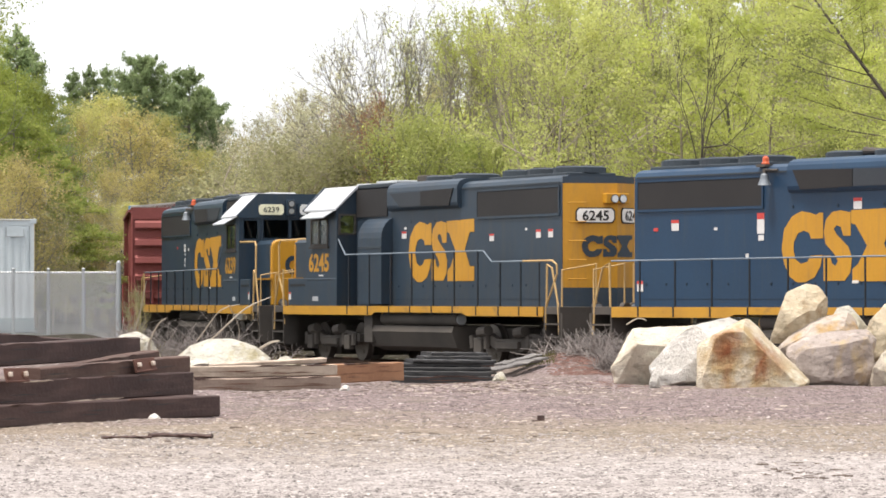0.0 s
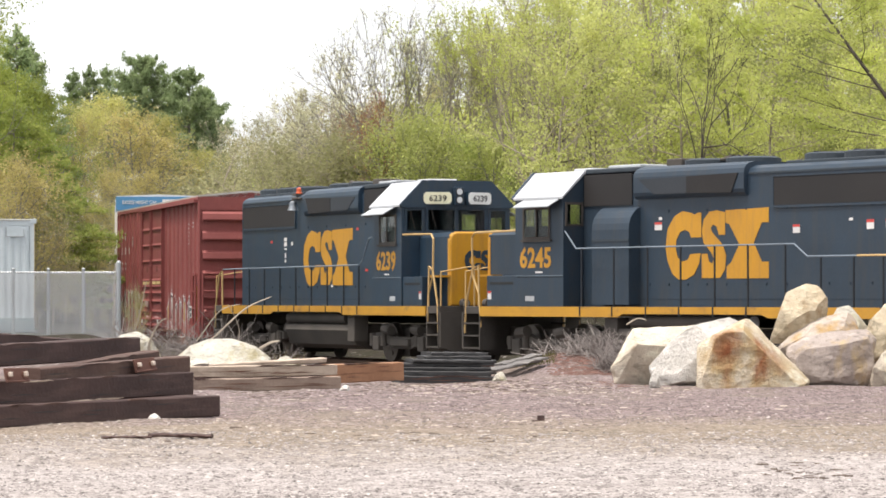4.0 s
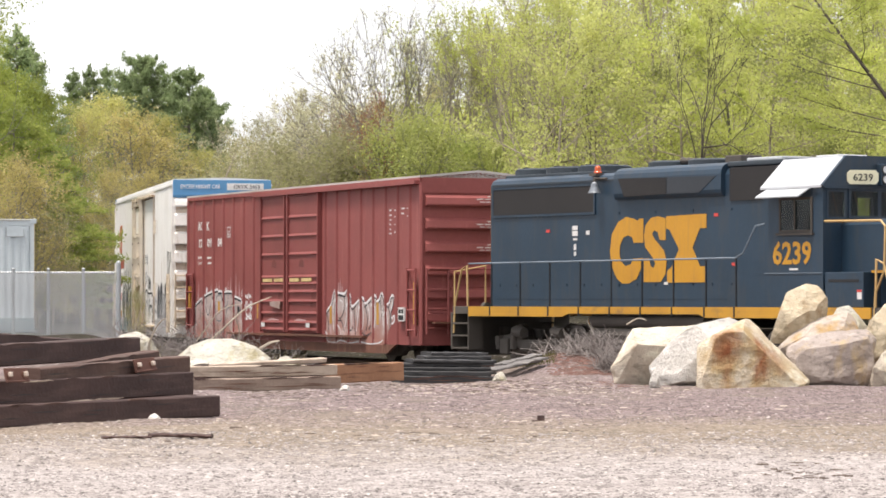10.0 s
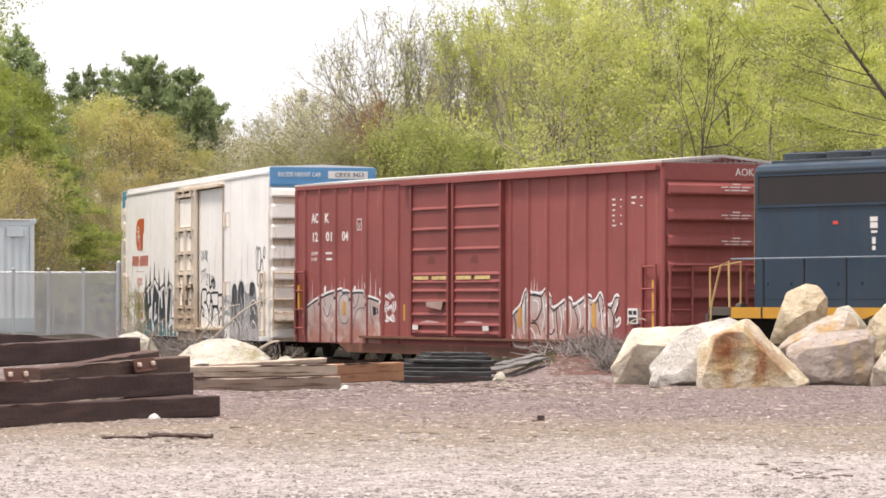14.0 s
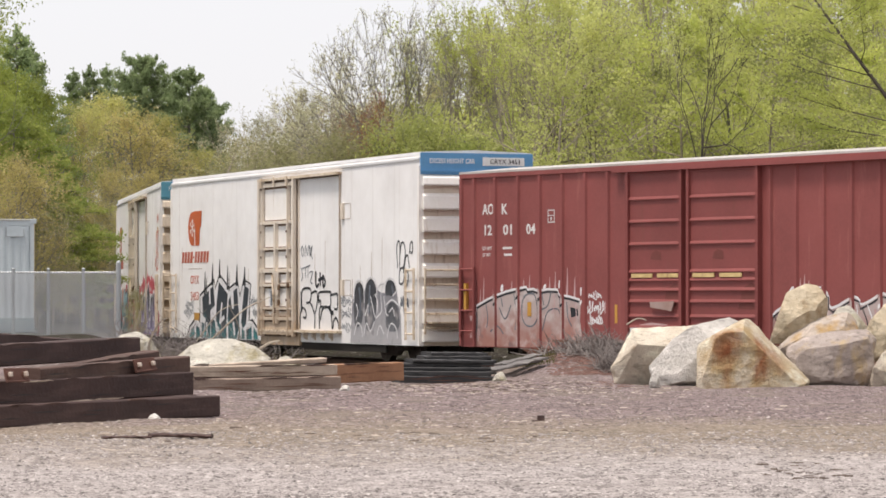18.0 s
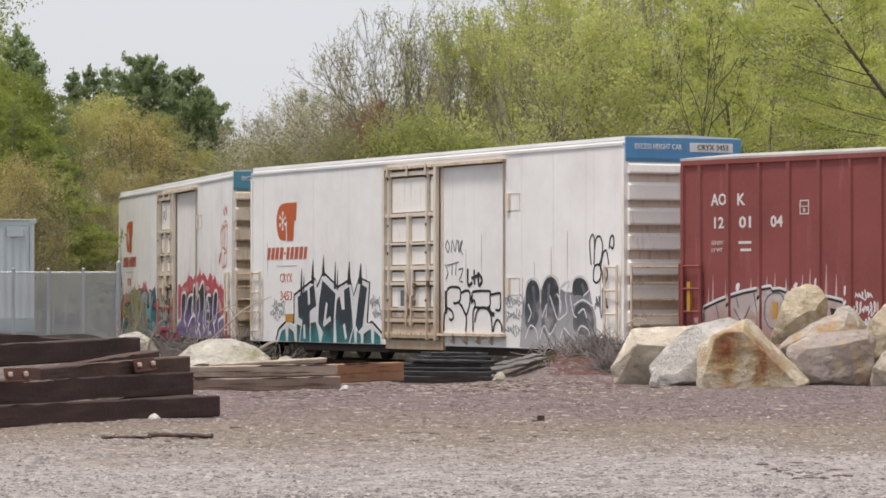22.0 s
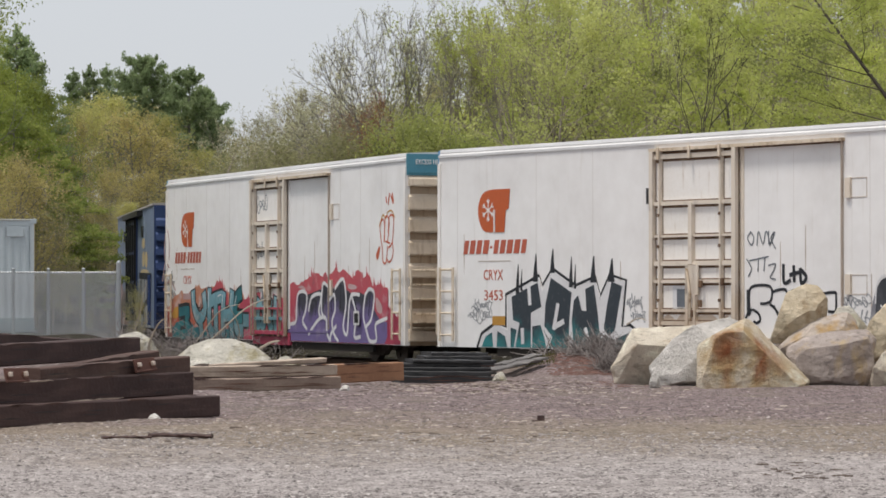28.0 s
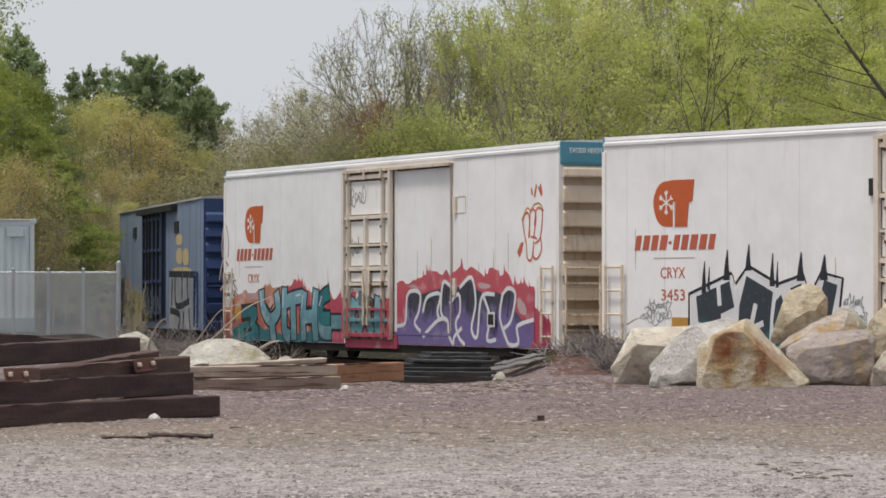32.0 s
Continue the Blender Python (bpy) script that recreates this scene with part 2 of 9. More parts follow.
BARK = surface("tree_bark", (0.165, 0.15, 0.135), (0.235, 0.215, 0.19), 0.9, fine=10, bump=0.4)
BARKDARK = surface("dark_wet_bark", (0.075, 0.062, 0.052), (0.11, 0.092, 0.078), 0.9, fine=10, bump=0.4)
BARKPALE = surface("pale_bark", (0.34, 0.295, 0.235), (0.26, 0.22, 0.175), 0.9, fine=10, bump=0.3)


def stone(name, base, dark, stain=None, stain_at=(0.5, 0.62), patch=None, bump=0.8, halo=None):
    """Quarried stone; patch: centre and reach of a rust stain, in the boulder's own space."""
    m, nt, b = nodes_of(name)
    col = mix_rgb(nt, noise_of(nt, 1.3, 6), base, dark)
    col = mix_rgb(nt, noise_of(nt, 4.0, 8, (1, 1, 2.2), 0.55, 0.72), col, tuple(c * 0.55 for c in dark))
    col = mix_rgb(nt, noise_of(nt, 2.2, 8, (1, 1, 1.4), 0.52, 0.66), col, tuple(min(0.86, c * 1.3) for c in base))
    col = mix_rgb(nt, noise_of(nt, 3.0, 8, (0.7, 0.7, 3.5), 0.62, 0.70, 0.7), col, tuple(c * 0.62 for c in dark))
    col = mix_rgb(nt, noise_of(nt, 7.0, 8, (1.5, 1.5, 0.6), 0.62, 0.70, 0.7), col, tuple(c * 0.66 for c in dark))
    if stain:
        fac = noise_of(nt, 1.4, 8, (1.6, 1.6, 0.7), *stain_at)
        if patch:
            tc = nt.nodes.new("ShaderNodeTexCoord")
            dist = nt.nodes.new("ShaderNodeVectorMath")
            dist.operation = "DISTANCE"
            dist.inputs[1].default_value = patch[0]
            nt.links.new(tc.outputs["Object"], dist.inputs[0])
            mr = nt.nodes.new("ShaderNodeMapRange")
            mr.inputs[1].default_value, mr.inputs[2].default_value = patch[1], patch[1] * 0.35
            nt.links.new(dist.outputs["Value"], mr.inputs[0])
            mu = nt.nodes.new("ShaderNodeMath")
            mu.operation = "MULTIPLY"
            nt.links.new(mr.outputs[0], mu.inputs[0])
            nt.links.new(fac, mu.inputs[1])
            if halo:
                wide = nt.nodes.new("ShaderNodeMapRange")
                wide.inputs[1].default_value, wide.inputs[2].default_value = patch[1] * 1.25, patch[1] * 0.6
                nt.links.new(dist.outputs["Value"], wide.inputs[0])
                wm = nt.nodes.new("ShaderNodeMath")
                wm.operation = "MULTIPLY"
                nt.links.new(wide.outputs[0], wm.inputs[0])
                nt.links.new(noise_of(nt, 2.4, 8, (1, 1, 0.8), 0.35, 0.6, 0.65), wm.inputs[1])
                col = mix_rgb(nt, wm.outputs[0], col, halo)
            fac = mu.outputs[0]
        col = mix_rgb(nt, fac, col, stain)
    f = noise_of(nt, 11, 8, lo=0.2, hi=0.8, rough=0.7)
    col = mix_rgb(nt, f, mix_rgb(nt, 0.28, col, (0.1, 0.085, 0.07)), col)
    nt.links.new(col, b.inputs["Base Color"])
    b.inputs["Roughness"].default_value = 0.9
    bump_of(nt, b, f, bump, 0.06)
    return m


STONE_TAN = stone("boulder_tan_stone", (0.697, 0.622, 0.508), (0.565, 0.480, 0.367), (0.339, 0.208, 0.104), (0.60, 0.72))
STONE_RUST = stone("boulder_rust_stained_stone", (0.716, 0.649, 0.537), (0.565, 0.452, 0.292), (0.282, 0.080, 0.019), (0.47, 0.62), ((-0.22, -0.66, 0.55), 0.95), halo=(0.50, 0.35, 0.17))
STONE_GREY = stone("boulder_grey_stone", (0.584, 0.555, 0.518), (0.471, 0.443, 0.404))
STONE_PINK = stone("boulder_pinkish_stone", (0.443, 0.377, 0.339), (0.320, 0.263, 0.235), (0.490, 0.367, 0.216), (0.56, 0.68))
STONE_BAND = stone("boulder_banded_stone", (0.565, 0.490, 0.424), (0.443, 0.349, 0.282), (0.490, 0.320, 0.141), (0.50, 0.64))
STONE_YELLOW = stone("boulder_ochre_stone", (0.640, 0.546, 0.396), (0.518, 0.404, 0.255), (0.357, 0.208, 0.085), (0.58, 0.7))
STONE_WHITE = stone("white_quartz_stone", (0.84, 0.81, 0.76), (0.74, 0.70, 0.64))
STONE_PALE = stone("boulder_pale_stone", (0.622, 0.593, 0.518), (0.471, 0.443, 0.367), (0.396, 0.349, 0.208), (0.55, 0.7))


def leaf_mat(name, a, b2, c):
    """Thin leaves: three tones by island, some light passing through."""
    m, nt, b = nodes_of(name)
    geo = nt.nodes.new("ShaderNodeNewGeometry")
    info = nt.nodes.new("ShaderNodeObjectInfo")
    col = mix_rgb(nt, geo.outputs["Random Per Island"], a, b2)
    big = noise_of(nt, 0.35, 3, lo=0.42, hi=0.6)
    col = mix_rgb(nt, big, col, c)
    tone = nt.nodes.new("ShaderNodeHueSaturation")
    mr = nt.nodes.new("ShaderNodeMapRange")
    mr.inputs[3].default_value, mr.inputs[4].default_value = 0.8, 1.15
    nt.links.new(info.outputs["Random"], mr.inputs[0])
    nt.links.new(mr.outputs[0], tone.inputs["Value"])
    nt.links.new(col, tone.inputs["Color"])
    nt.links.new(tone.outputs[0], b.inputs["Base Color"])
    b.inputs["Roughness"].default_value = 0.7
    b.inputs["Specular IOR Level"].default_value = 0.2
    tr = nt.nodes.new("ShaderNodeBsdfTranslucent")
    nt.links.new(tone.outputs[0], tr.inputs[0])
    ms = nt.nodes.new("ShaderNodeMixShader")
    ms.inputs[0].default_value = 0.58
    out = nt.nodes["Material Output"]
    nt.links.new(b.outputs[0], ms.inputs[1])
    nt.links.new(tr.outputs[0], ms.inputs[2])
    nt.links.new(ms.outputs[0], out.inputs[0])
    return m


LEAF_GREEN = leaf_mat("spring_green_leaves", (0.35, 0.385, 0.12), (0.45, 0.475, 0.175), (0.30, 0.335, 0.11))
LEAF_LIME = leaf_mat("fresh_lime_leaves", (0.53, 0.575, 0.155), (0.645, 0.67, 0.235), (0.455, 0.505, 0.14))
LEAF_OLIVE = leaf_mat("olive_buds", (0.44, 0.41, 0.185), (0.55, 0.51, 0.26), (0.40, 0.365, 0.175))
LEAF_OCHRE = leaf_mat("ochre_new_leaves", (0.47, 0.41, 0.15), (0.58, 0.50, 0.21), (0.40, 0.345, 0.145))
LEAF_MOSS = leaf_mat("mossy_new_leaves", (0.46, 0.45, 0.15), (0.57, 0.54, 0.21), (0.40, 0.40, 0.145))
LEAF_BOUGH = leaf_mat("mid_green_needles", (0.34, 0.40, 0.105), (0.45, 0.48, 0.15), (0.28, 0.345, 0.095))
LEAF_SOFT = leaf_mat("soft_yellow_green_leaves", (0.51, 0.535, 0.185), (0.615, 0.63, 0.265), (0.435, 0.46, 0.165))
LEAF_RUST = leaf_mat("reddish_buds", (0.36, 0.17, 0.10), (0.45, 0.26, 0.15), (0.33, 0.18, 0.11))
LEAF_DEEP = leaf_mat("deep_green_leaves", (0.31, 0.365, 0.08), (0.43, 0.465, 0.12), (0.25, 0.305, 0.07))
LEAF_PINE = leaf_mat("pine_needles", (0.30, 0.38, 0.19), (0.39, 0.46, 0.235), (0.265, 0.34, 0.165))
LEAF_PALE = leaf_mat("pale_opening_buds", (0.53, 0.515, 0.33), (0.64, 0.625, 0.43), (0.48, 0.47, 0.29))
LEAF_DUSK = leaf_mat("dull_olive_buds", (0.31, 0.30, 0.155), (0.40, 0.385, 0.205), (0.27, 0.265, 0.135))
LEAF_DRY = leaf_mat("dry_grass", (0.30, 0.24, 0.14), (0.22, 0.17, 0.10), (0.16, 0.15, 0.06))

# window glass: dark, glossy, see-through
GLASS, gnt, gb = nodes_of("cab_glass")
gb.inputs["Base Color"].default_value = (0.62, 0.68, 0.64, 1)
gb.inputs["Roughness"].default_value = 0.04
gb.inputs["IOR"].default_value = 1.22
gb.inputs["Transmission Weight"].default_value = 1.0
LAMP = surface("headlamp_glass", (0.55, 0.56, 0.56), (0.42, 0.43, 0.44), 0.12, 0.6, bump=0)

# ---- shaping helpers ----
def mesh_of(name, bm):
    me = bpy.data.meshes.new(name)
    bmesh.ops.recalc_face_normals(bm, faces=bm.faces)
    bm.to_mesh(me)
    bm.free()
    return me


def part(name, bm, material, parent, label=""):
    """Links a bmesh (or a mesh) as ONE mesh object under a thing or a part."""
    me = bm if isinstance(bm, bpy.types.Mesh) else mesh_of(name, bm)
    if not me.materials:
        me.materials.append(material)
    ob = new(name, me)
    ob.parent = parent
    return tagged(ob, label)


def thing(name, label, category, group="", m=None):
    ob = new(name)
    ob.empty_display_size = 0.3
    if m is not None:
        ob.matrix_basis = m
    return tagged(ob, label, category, group)


def solo(name, bm, material, label, category, group="", kind="", m=None):
    ob = part(name, bm, material, None)
    if m is not None:
        ob.matrix_basis = m
    return tagged(ob, label, category, group, kind)


def box(bm, x0, x1, y0, y1, z0, z1, bev=0.0):
    vs = [bm.verts.new((x, y, z)) for x in (x0, x1) for y in (y0, y1) for z in (z0, z1)]
    fs = [bm.faces.new([vs[i] for i in q]) for q in ((0, 1, 3, 2), (4, 6, 7, 5), (0, 4, 5, 1), (2, 3, 7, 6), (0, 2, 6, 4), (1, 5, 7, 3))]
    if bev:
        bmesh.ops.bevel(bm, geom=list({e for f in fs for e in f.edges}), offset=bev, segments=2, affect="EDGES", profile=0.5)
    return bm


def boxed(*a, bev=0.0):
    return box(bmesh.new(), *a, bev=bev)


def prism(bm, pts, axis, a, b):
    """A polygon pushed from a to b along an axis; pts are the other two coordinates in order."""
    put = {"x": lambda p, t: (t, p[0], p[1]), "y": lambda p, t: (p[0], t, p[1]), "z": lambda p, t: (p[0], p[1], t)}[axis]
    va, vb = [bm.verts.new(put(p, a)) for p in pts], [bm.verts.new(put(p, b)) for p in pts]
    bm.faces.new(va), bm.faces.new(vb[::-1])
    for i in range(len(pts)):
        j = (i + 1) % len(pts)
        bm.faces.new((va[i], va[j], vb[j], vb[i]))
    return bm


def rod(bm, p, q, r, n=8, r2=None):
    p, q = Vector(p), Vector(q)
    d = (q - p)
    if d.length < 1e-6:
        return bm
    u = d.orthogonal().normalized()
    v = d.normalized().cross(u)
    r2 = r if r2 is None else r2
    ra = [bm.verts.new(p + (u * math.cos(2 * math.pi * i / n) + v * math.sin(2 * math.pi * i / n)) * r) for i in range(n)]
    rb = [bm.verts.new(q + (u * math.cos(2 * math.pi * i / n) + v * math.sin(2 * math.pi * i / n)) * r2) for i in range(n)]
    bm.faces.new(ra[::-1]), bm.faces.new(rb)
    for i in range(n):
        j = (i + 1) % n
        bm.faces.new((ra[i], ra[j], rb[j], rb[i]))
    return bm


def pipe(pts, r, n=6, bm=None):
    """One bent pipe through the points, its rings shared at the bends."""
    bm = bm or bmesh.new()
    P = [Vector(p) for p in pts]
    rings, u = [], None
    for i, p in enumerate(P):
        d = (P[min(i + 1, len(P) - 1)] - P[max(i - 1, 0)]).normalized()
        u = d.orthogonal().normalized() if u is None else (u - d * u.dot(d)).normalized()
        w = d.cross(u)
        rings.append([bm.verts.new(p + (u * math.cos(2 * math.pi * k / n) + w * math.sin(2 * math.pi * k / n)) * r) for k in range(n)])
    for a, b in zip(rings, rings[1:]):
        for k in range(n):
            bm.faces.new((a[k], a[(k + 1) % n], b[(k + 1) % n], b[k]))
    bm.faces.new(rings[0][::-1]), bm.faces.new(rings[-1])
    return bm


def lathe(bm, prof, centre, n=16):
    """A turned shape about the vertical through centre; prof is rows of (radius, height)."""
    rings = []
    for r, h in prof:
        rings.append([bm.verts.new((centre[0] + r * math.cos(2 * math.pi * i / n), centre[1] + r * math.sin(2 * math.pi * i / n), centre[2] + h)) for i in range(n)])
    for a, b in zip(rings, rings[1:]):
        for i in range(n):
            j = (i + 1) % n
            bm.faces.new((a[i], a[j], b[j], b[i]))
    bm.faces.new(rings[0][::-1]), bm.faces.new(rings[-1])
    return bm


def lettering(text, height, name, squeeze=1.0, bold=0.0):
    """A flat mesh of readable words, standing in the x-z plane, left foot at the origin."""
    cu = bpy.data.curves.new(name, "FONT")
    cu.body, cu.size, cu.extrude, cu.resolution_u = text, height * 1.42, 0.004, 2
    cu.offset = bold * height
    ob = bpy.data.objects.new(name, cu)
    scene.collection.objects.link(ob)
    me = bpy.data.meshes.new_from_object(ob.evaluated_get(bpy.context.evaluated_depsgraph_get()))
    bpy.data.objects.remove(ob)
    for v in me.vertices:
        x, y, z = v.co
        v.co = (x * squeeze, -z, y)
    return me


def place_text(text, height, parent, material, at, turn=0, squeeze=1.0, width=None, name="lettering", label="", bold=0.0):
    me = lettering(text, height, name, squeeze, bold)
    if width:
        w = max(v.co.x for v in me.vertices)
        for v in me.vertices:
            v.co.x *= width / w
    ob = part(name, me, material, parent, label)
    ob.matrix_basis = pose(*at, 0, 0, turn)
    return ob


def decal(name, pts, y, material, parent, label="", thick=0.004):
    """A flat painted shape on a side wall; pts in (x, z), y the wall's face (negative: the near side)."""
    s = -1 if y < 0 else 1
    return part(name, prism(bmesh.new(), pts, "y", y, y + s * thick), material, parent, label)


def flowing(pts, n=4):
    """A smooth line through the points."""
    out = []
    for i in range(len(pts) - 1):
        p0, p1, p2, p3 = pts[max(i - 1, 0)], pts[i], pts[i + 1], pts[min(i + 2, len(pts) - 1)]
        for k in range(n):
            u = k / n
            out.append(tuple(0.5 * (2 * b + (c - a) * u + (2 * a - 5 * b + 4 * c - d) * u * u + (3 * b - a - 3 * c + d) * u ** 3) for a, b, c, d in zip(p0, p1, p2, p3)))
    return out + [pts[-1]]


def stroke(name, pts, width, y, material, parent, label="", taper=False):
    """A painted line on a side wall, one mitred ribbon of some thickness."""
    bm = bmesh.new()
    s = -1 if y < 0 else 1
    pts = [p for i, p in enumerate(pts) if i == 0 or math.dist(p, pts[i - 1]) > 1e-4]
    n = len(pts)
    ring = []
    for i, (x, z) in enumerate(pts):
        a, b = pts[max(i - 1, 0)], pts[min(i + 1, n - 1)]
        d = Vector((b[0] - a[0], b[1] - a[1]))
        d = d.normalized() if d.length > 1e-6 else Vector((1, 0))
        w = width / 2 * (1 - 0.85 * i / (n - 1) if taper else 1)
        ex = (-0.3 * width if i == 0 else 0.3 * width if i == n - 1 else 0)
        x, z = x + d.x * ex, z + d.y * ex
        y0, y1 = y + s * 0.0006 * i / n, y + s * (0.0016 + 0.0006 * i / n)
        nx, nz = -d.y * w, d.x * w
        ring.append([bm.verts.new(q) for q in ((x + nx, y0, z + nz), (x - nx, y0, z - nz), (x - nx, y1, z - nz), (x + nx, y1, z + nz))])
    for a, b in zip(ring, ring[1:]):
        for k in range(4):
            bm.faces.new((a[k], a[(k + 1) % 4], b[(k + 1) % 4], b[k]))
    bm.faces.new(ring[0][::-1]), bm.faces.new(ring[-1])
    return part(name, bm, material, parent, label)


def rounded(pts, n=2):
    """Corner-cutting of a closed outline."""
    for _ in range(n):
        out = []
        for i, (x, z) in enumerate(pts):
            x2, z2 = pts[(i + 1) % len(pts)]
            out += [(x * 0.75 + x2 * 0.25, z * 0.75 + z2 * 0.25), (x * 0.25 + x2 * 0.75, z * 0.25 + z2 * 0.75)]
        pts = out
    return pts


# ---- the line of the track and the train's way along it ----
RAIL_S = np.arange(-260, 140.01, 0.5)
_s = np.clip(RAIL_S, -110, 75)
_th = math.radians(-64.487) + 9.2705e-03 * _s + 1.337e-06 * _s ** 2 / 2 + 6.318e-08 * _s ** 3 / 6
_i0 = int(np.argmin(abs(RAIL_S)))
RAIL_X = np.concatenate([[0], np.cumsum((np.cos(_th[1:]) + np.cos(_th[:-1])) * 0.25)])
RAIL_Y = np.concatenate([[0], np.cumsum((np.sin(_th[1:]) + np.sin(_th[:-1])) * 0.25)])
RAIL_X, RAIL_Y = RAIL_X - RAIL_X[_i0], RAIL_Y - RAIL_Y[_i0] + 89.82


RAIL_Z = 0.08


def rail_at(s):
    return Vector((np.interp(s, RAIL_S, RAIL_X), np.interp(s, RAIL_S, RAIL_Y), RAIL_Z))


def rail_distance(x, y):
    """How far the points lie from the track's centre line."""
    x, y = np.atleast_1d(x).astype(float), np.atleast_1d(y).astype(float)
    best = np.full(x.shape, 1e9)
    for a, b in zip(RAIL_X[::3], RAIL_Y[::3]):
        np.minimum(best, np.hypot(x - a, y - b), out=best)
    return best


def rail_side(x, y):
    """Distance from the centre line, positive beyond the track as seen from the yard."""
    x, y = np.atleast_1d(x).astype(float), np.atleast_1d(y).astype(float)
    best, sign = np.full(x.shape, 1e9), np.ones(x.shape)
    X, Y = RAIL_X[::3], RAIL_Y[::3]
    for i in range(len(X) - 1):
        d = np.hypot(x - X[i], y - Y[i])
        near = d < best
        best = np.where(near, d, best)
        tx, ty = X[i + 1] - X[i], Y[i + 1] - Y[i]
        sign = np.where(near, np.where(tx * (y - Y[i]) - ty * (x - X[i]) > 0, 1.0, -1.0), sign)
    return best * sign


WAY = [(0, -17.56), (1, -14.51), (2, -11.34), (3, -8.35), (3.5, -6.83), (5.5, -0.65), (6, 0.76), (7, 3.71), (8, 6.63), (9, 9.4), (10, 12.21), (11, 14.97), (12, 17.76), (13, 20.38), (14, 23.01), (14.5, 24.3), (16.5, 29.36), (17, 30.66), (18, 33.21), (19, 35.65), (20, 37.95), (21, 40.28), (22, 42.61), (23, 44.8), (24, 47.03), (25, 49.24), (25.5, 50.29), (27.5, 54.34), (28, 55.39), (29, 57.35), (30, 59.21), (31, 61.07), (32, 62.92)]


def train_at(t):
    """The train's place along the track: a smooth curve through the rows of WAY."""
    ts, ss = [r[0] for r in WAY], [r[1] for r in WAY]
    i = min(max(int(np.searchsorted(ts, t)) - 1, 0), len(ts) - 2)

    def slope(k):
        a, b = max(k - 1, 0), min(k + 1, len(ts) - 1)
        return (ss[b] - ss[a]) / (ts[b] - ts[a])
    h = ts[i + 1] - ts[i]
    u = (t - ts[i]) / h
    return (2 * u ** 3 - 3 * u ** 2 + 1) * ss[i] + (u ** 3 - 2 * u ** 2 + u) * h * slope(i) + (3 * u ** 2 - 2 * u ** 3) * ss[i + 1] + (u ** 3 - u ** 2) * h * slope(i + 1)

# ---- ground: one sheet, a gravel yard in front, the track bed, a rising wood behind ----
def smooth(a, b, x):
    u = np.clip((x - a) / (b - a), 0, 1)
    return u * u * (3 - 2 * u)


def ground_z(x, y):
    """Height of the ground."""
    x, y = np.asarray(x, float), np.asarray(y, float)
    shape = np.broadcast(x, y).shape
    x, y = np.broadcast_to(x, shape).ravel(), np.broadcast_to(y, shape).ravel()
    b = x / np.maximum(y, 5) * 6178.7
    sd = rail_side(x, y)
    d = np.abs(sd)
    z = 0.06 + 0.03 * np.sin(x * 0.9 + y * 0.31) * np.sin(y * 0.5 + 1.3) + 0.02 * np.sin(x * 2.3 + 1) * np.sin(y * 1.7)
    z = z + 0.75 * smooth(74, 88, y) * smooth(-470, -640, b)
    mound = np.exp(-(((x - 3.3) / 2.1) ** 2 + ((y - 74.2) / 2.6) ** 2))
    z = z + 0.6 * mound
    behind = np.maximum(smooth(95, 150, y), smooth(16, 40, x) * smooth(60, 110, y))
    z = z + behind * np.clip((y - 95) * 0.035, 0, 7)
    z = z + np.where(sd > 0, 0.85 * smooth(2.5, 7.0, sd), 0)
    bed = smooth(4.6, 2.0, d)
    return (z * (1 - bed) + (-0.14) * bed).reshape(shape)


def ground_sheet():
    """Fine rows where the yard lies open to view, with the unevenness of loose gravel; coarse to the horizon."""
    rg = np.random.RandomState(11)
    bs = np.concatenate([[-60000, -30000, -12000, -6000, -3000, -1800, -1200, -950], np.arange(-840, 841, 7), [950, 1200, 1800, 3000, 6000, 12000, 30000, 60000]])
    ys = [29.0]
    while ys[-1] < 78:
        ys.append(ys[-1] + 0.0024 * ys[-1])
    ys = np.concatenate([ys, np.arange(79, 128, 0.7), np.arange(129, 215, 3), [240, 300, 450, 800, 1500, 2500]])
    gb, gy = np.meshgrid(bs, ys)
    gx = gb * gy / 6178.7
    gz = ground_z(gx, gy)
    fine = (np.abs(gb) < 900) & (gy < 78)
    rough = rg.normal(size=gz.shape)
    rough = 0.6 * rough + 0.25 * np.roll(rough, 1, 1) + 0.25 * np.roll(rough, -1, 1)
    tan = np.exp(-(((gy - 40.5) / 2.6) ** 2))
    gz = gz + np.where(fine, rough * (0.0085 - 0.005 * tan), 0)
    n = len(bs)
    verts = np.stack([gx.ravel(), gy.ravel(), gz.ravel()], 1).tolist()
    faces = [(j * n + i, j * n + i + 1, (j + 1) * n + i + 1, (j + 1) * n + i) for j in range(len(ys) - 1) for i in range(n - 1)]
    # the near side, under and behind the camera
    k = len(verts)
    verts += [(-900, -900, 0.05), (900, -900, 0.05), (900, 29.0, 0.05), (-900, 29.0, 0.05)]
    faces.append(tuple([k, k + 1] + [i for i in range(n - 1, -1, -1) if abs(gx[0, i]) < 900]))
    me = bpy.data.meshes.new("ground")
    me.from_pydata(verts, [], faces)
    me.polygons.foreach_set("use_smooth", [True] * len(faces))
    return me


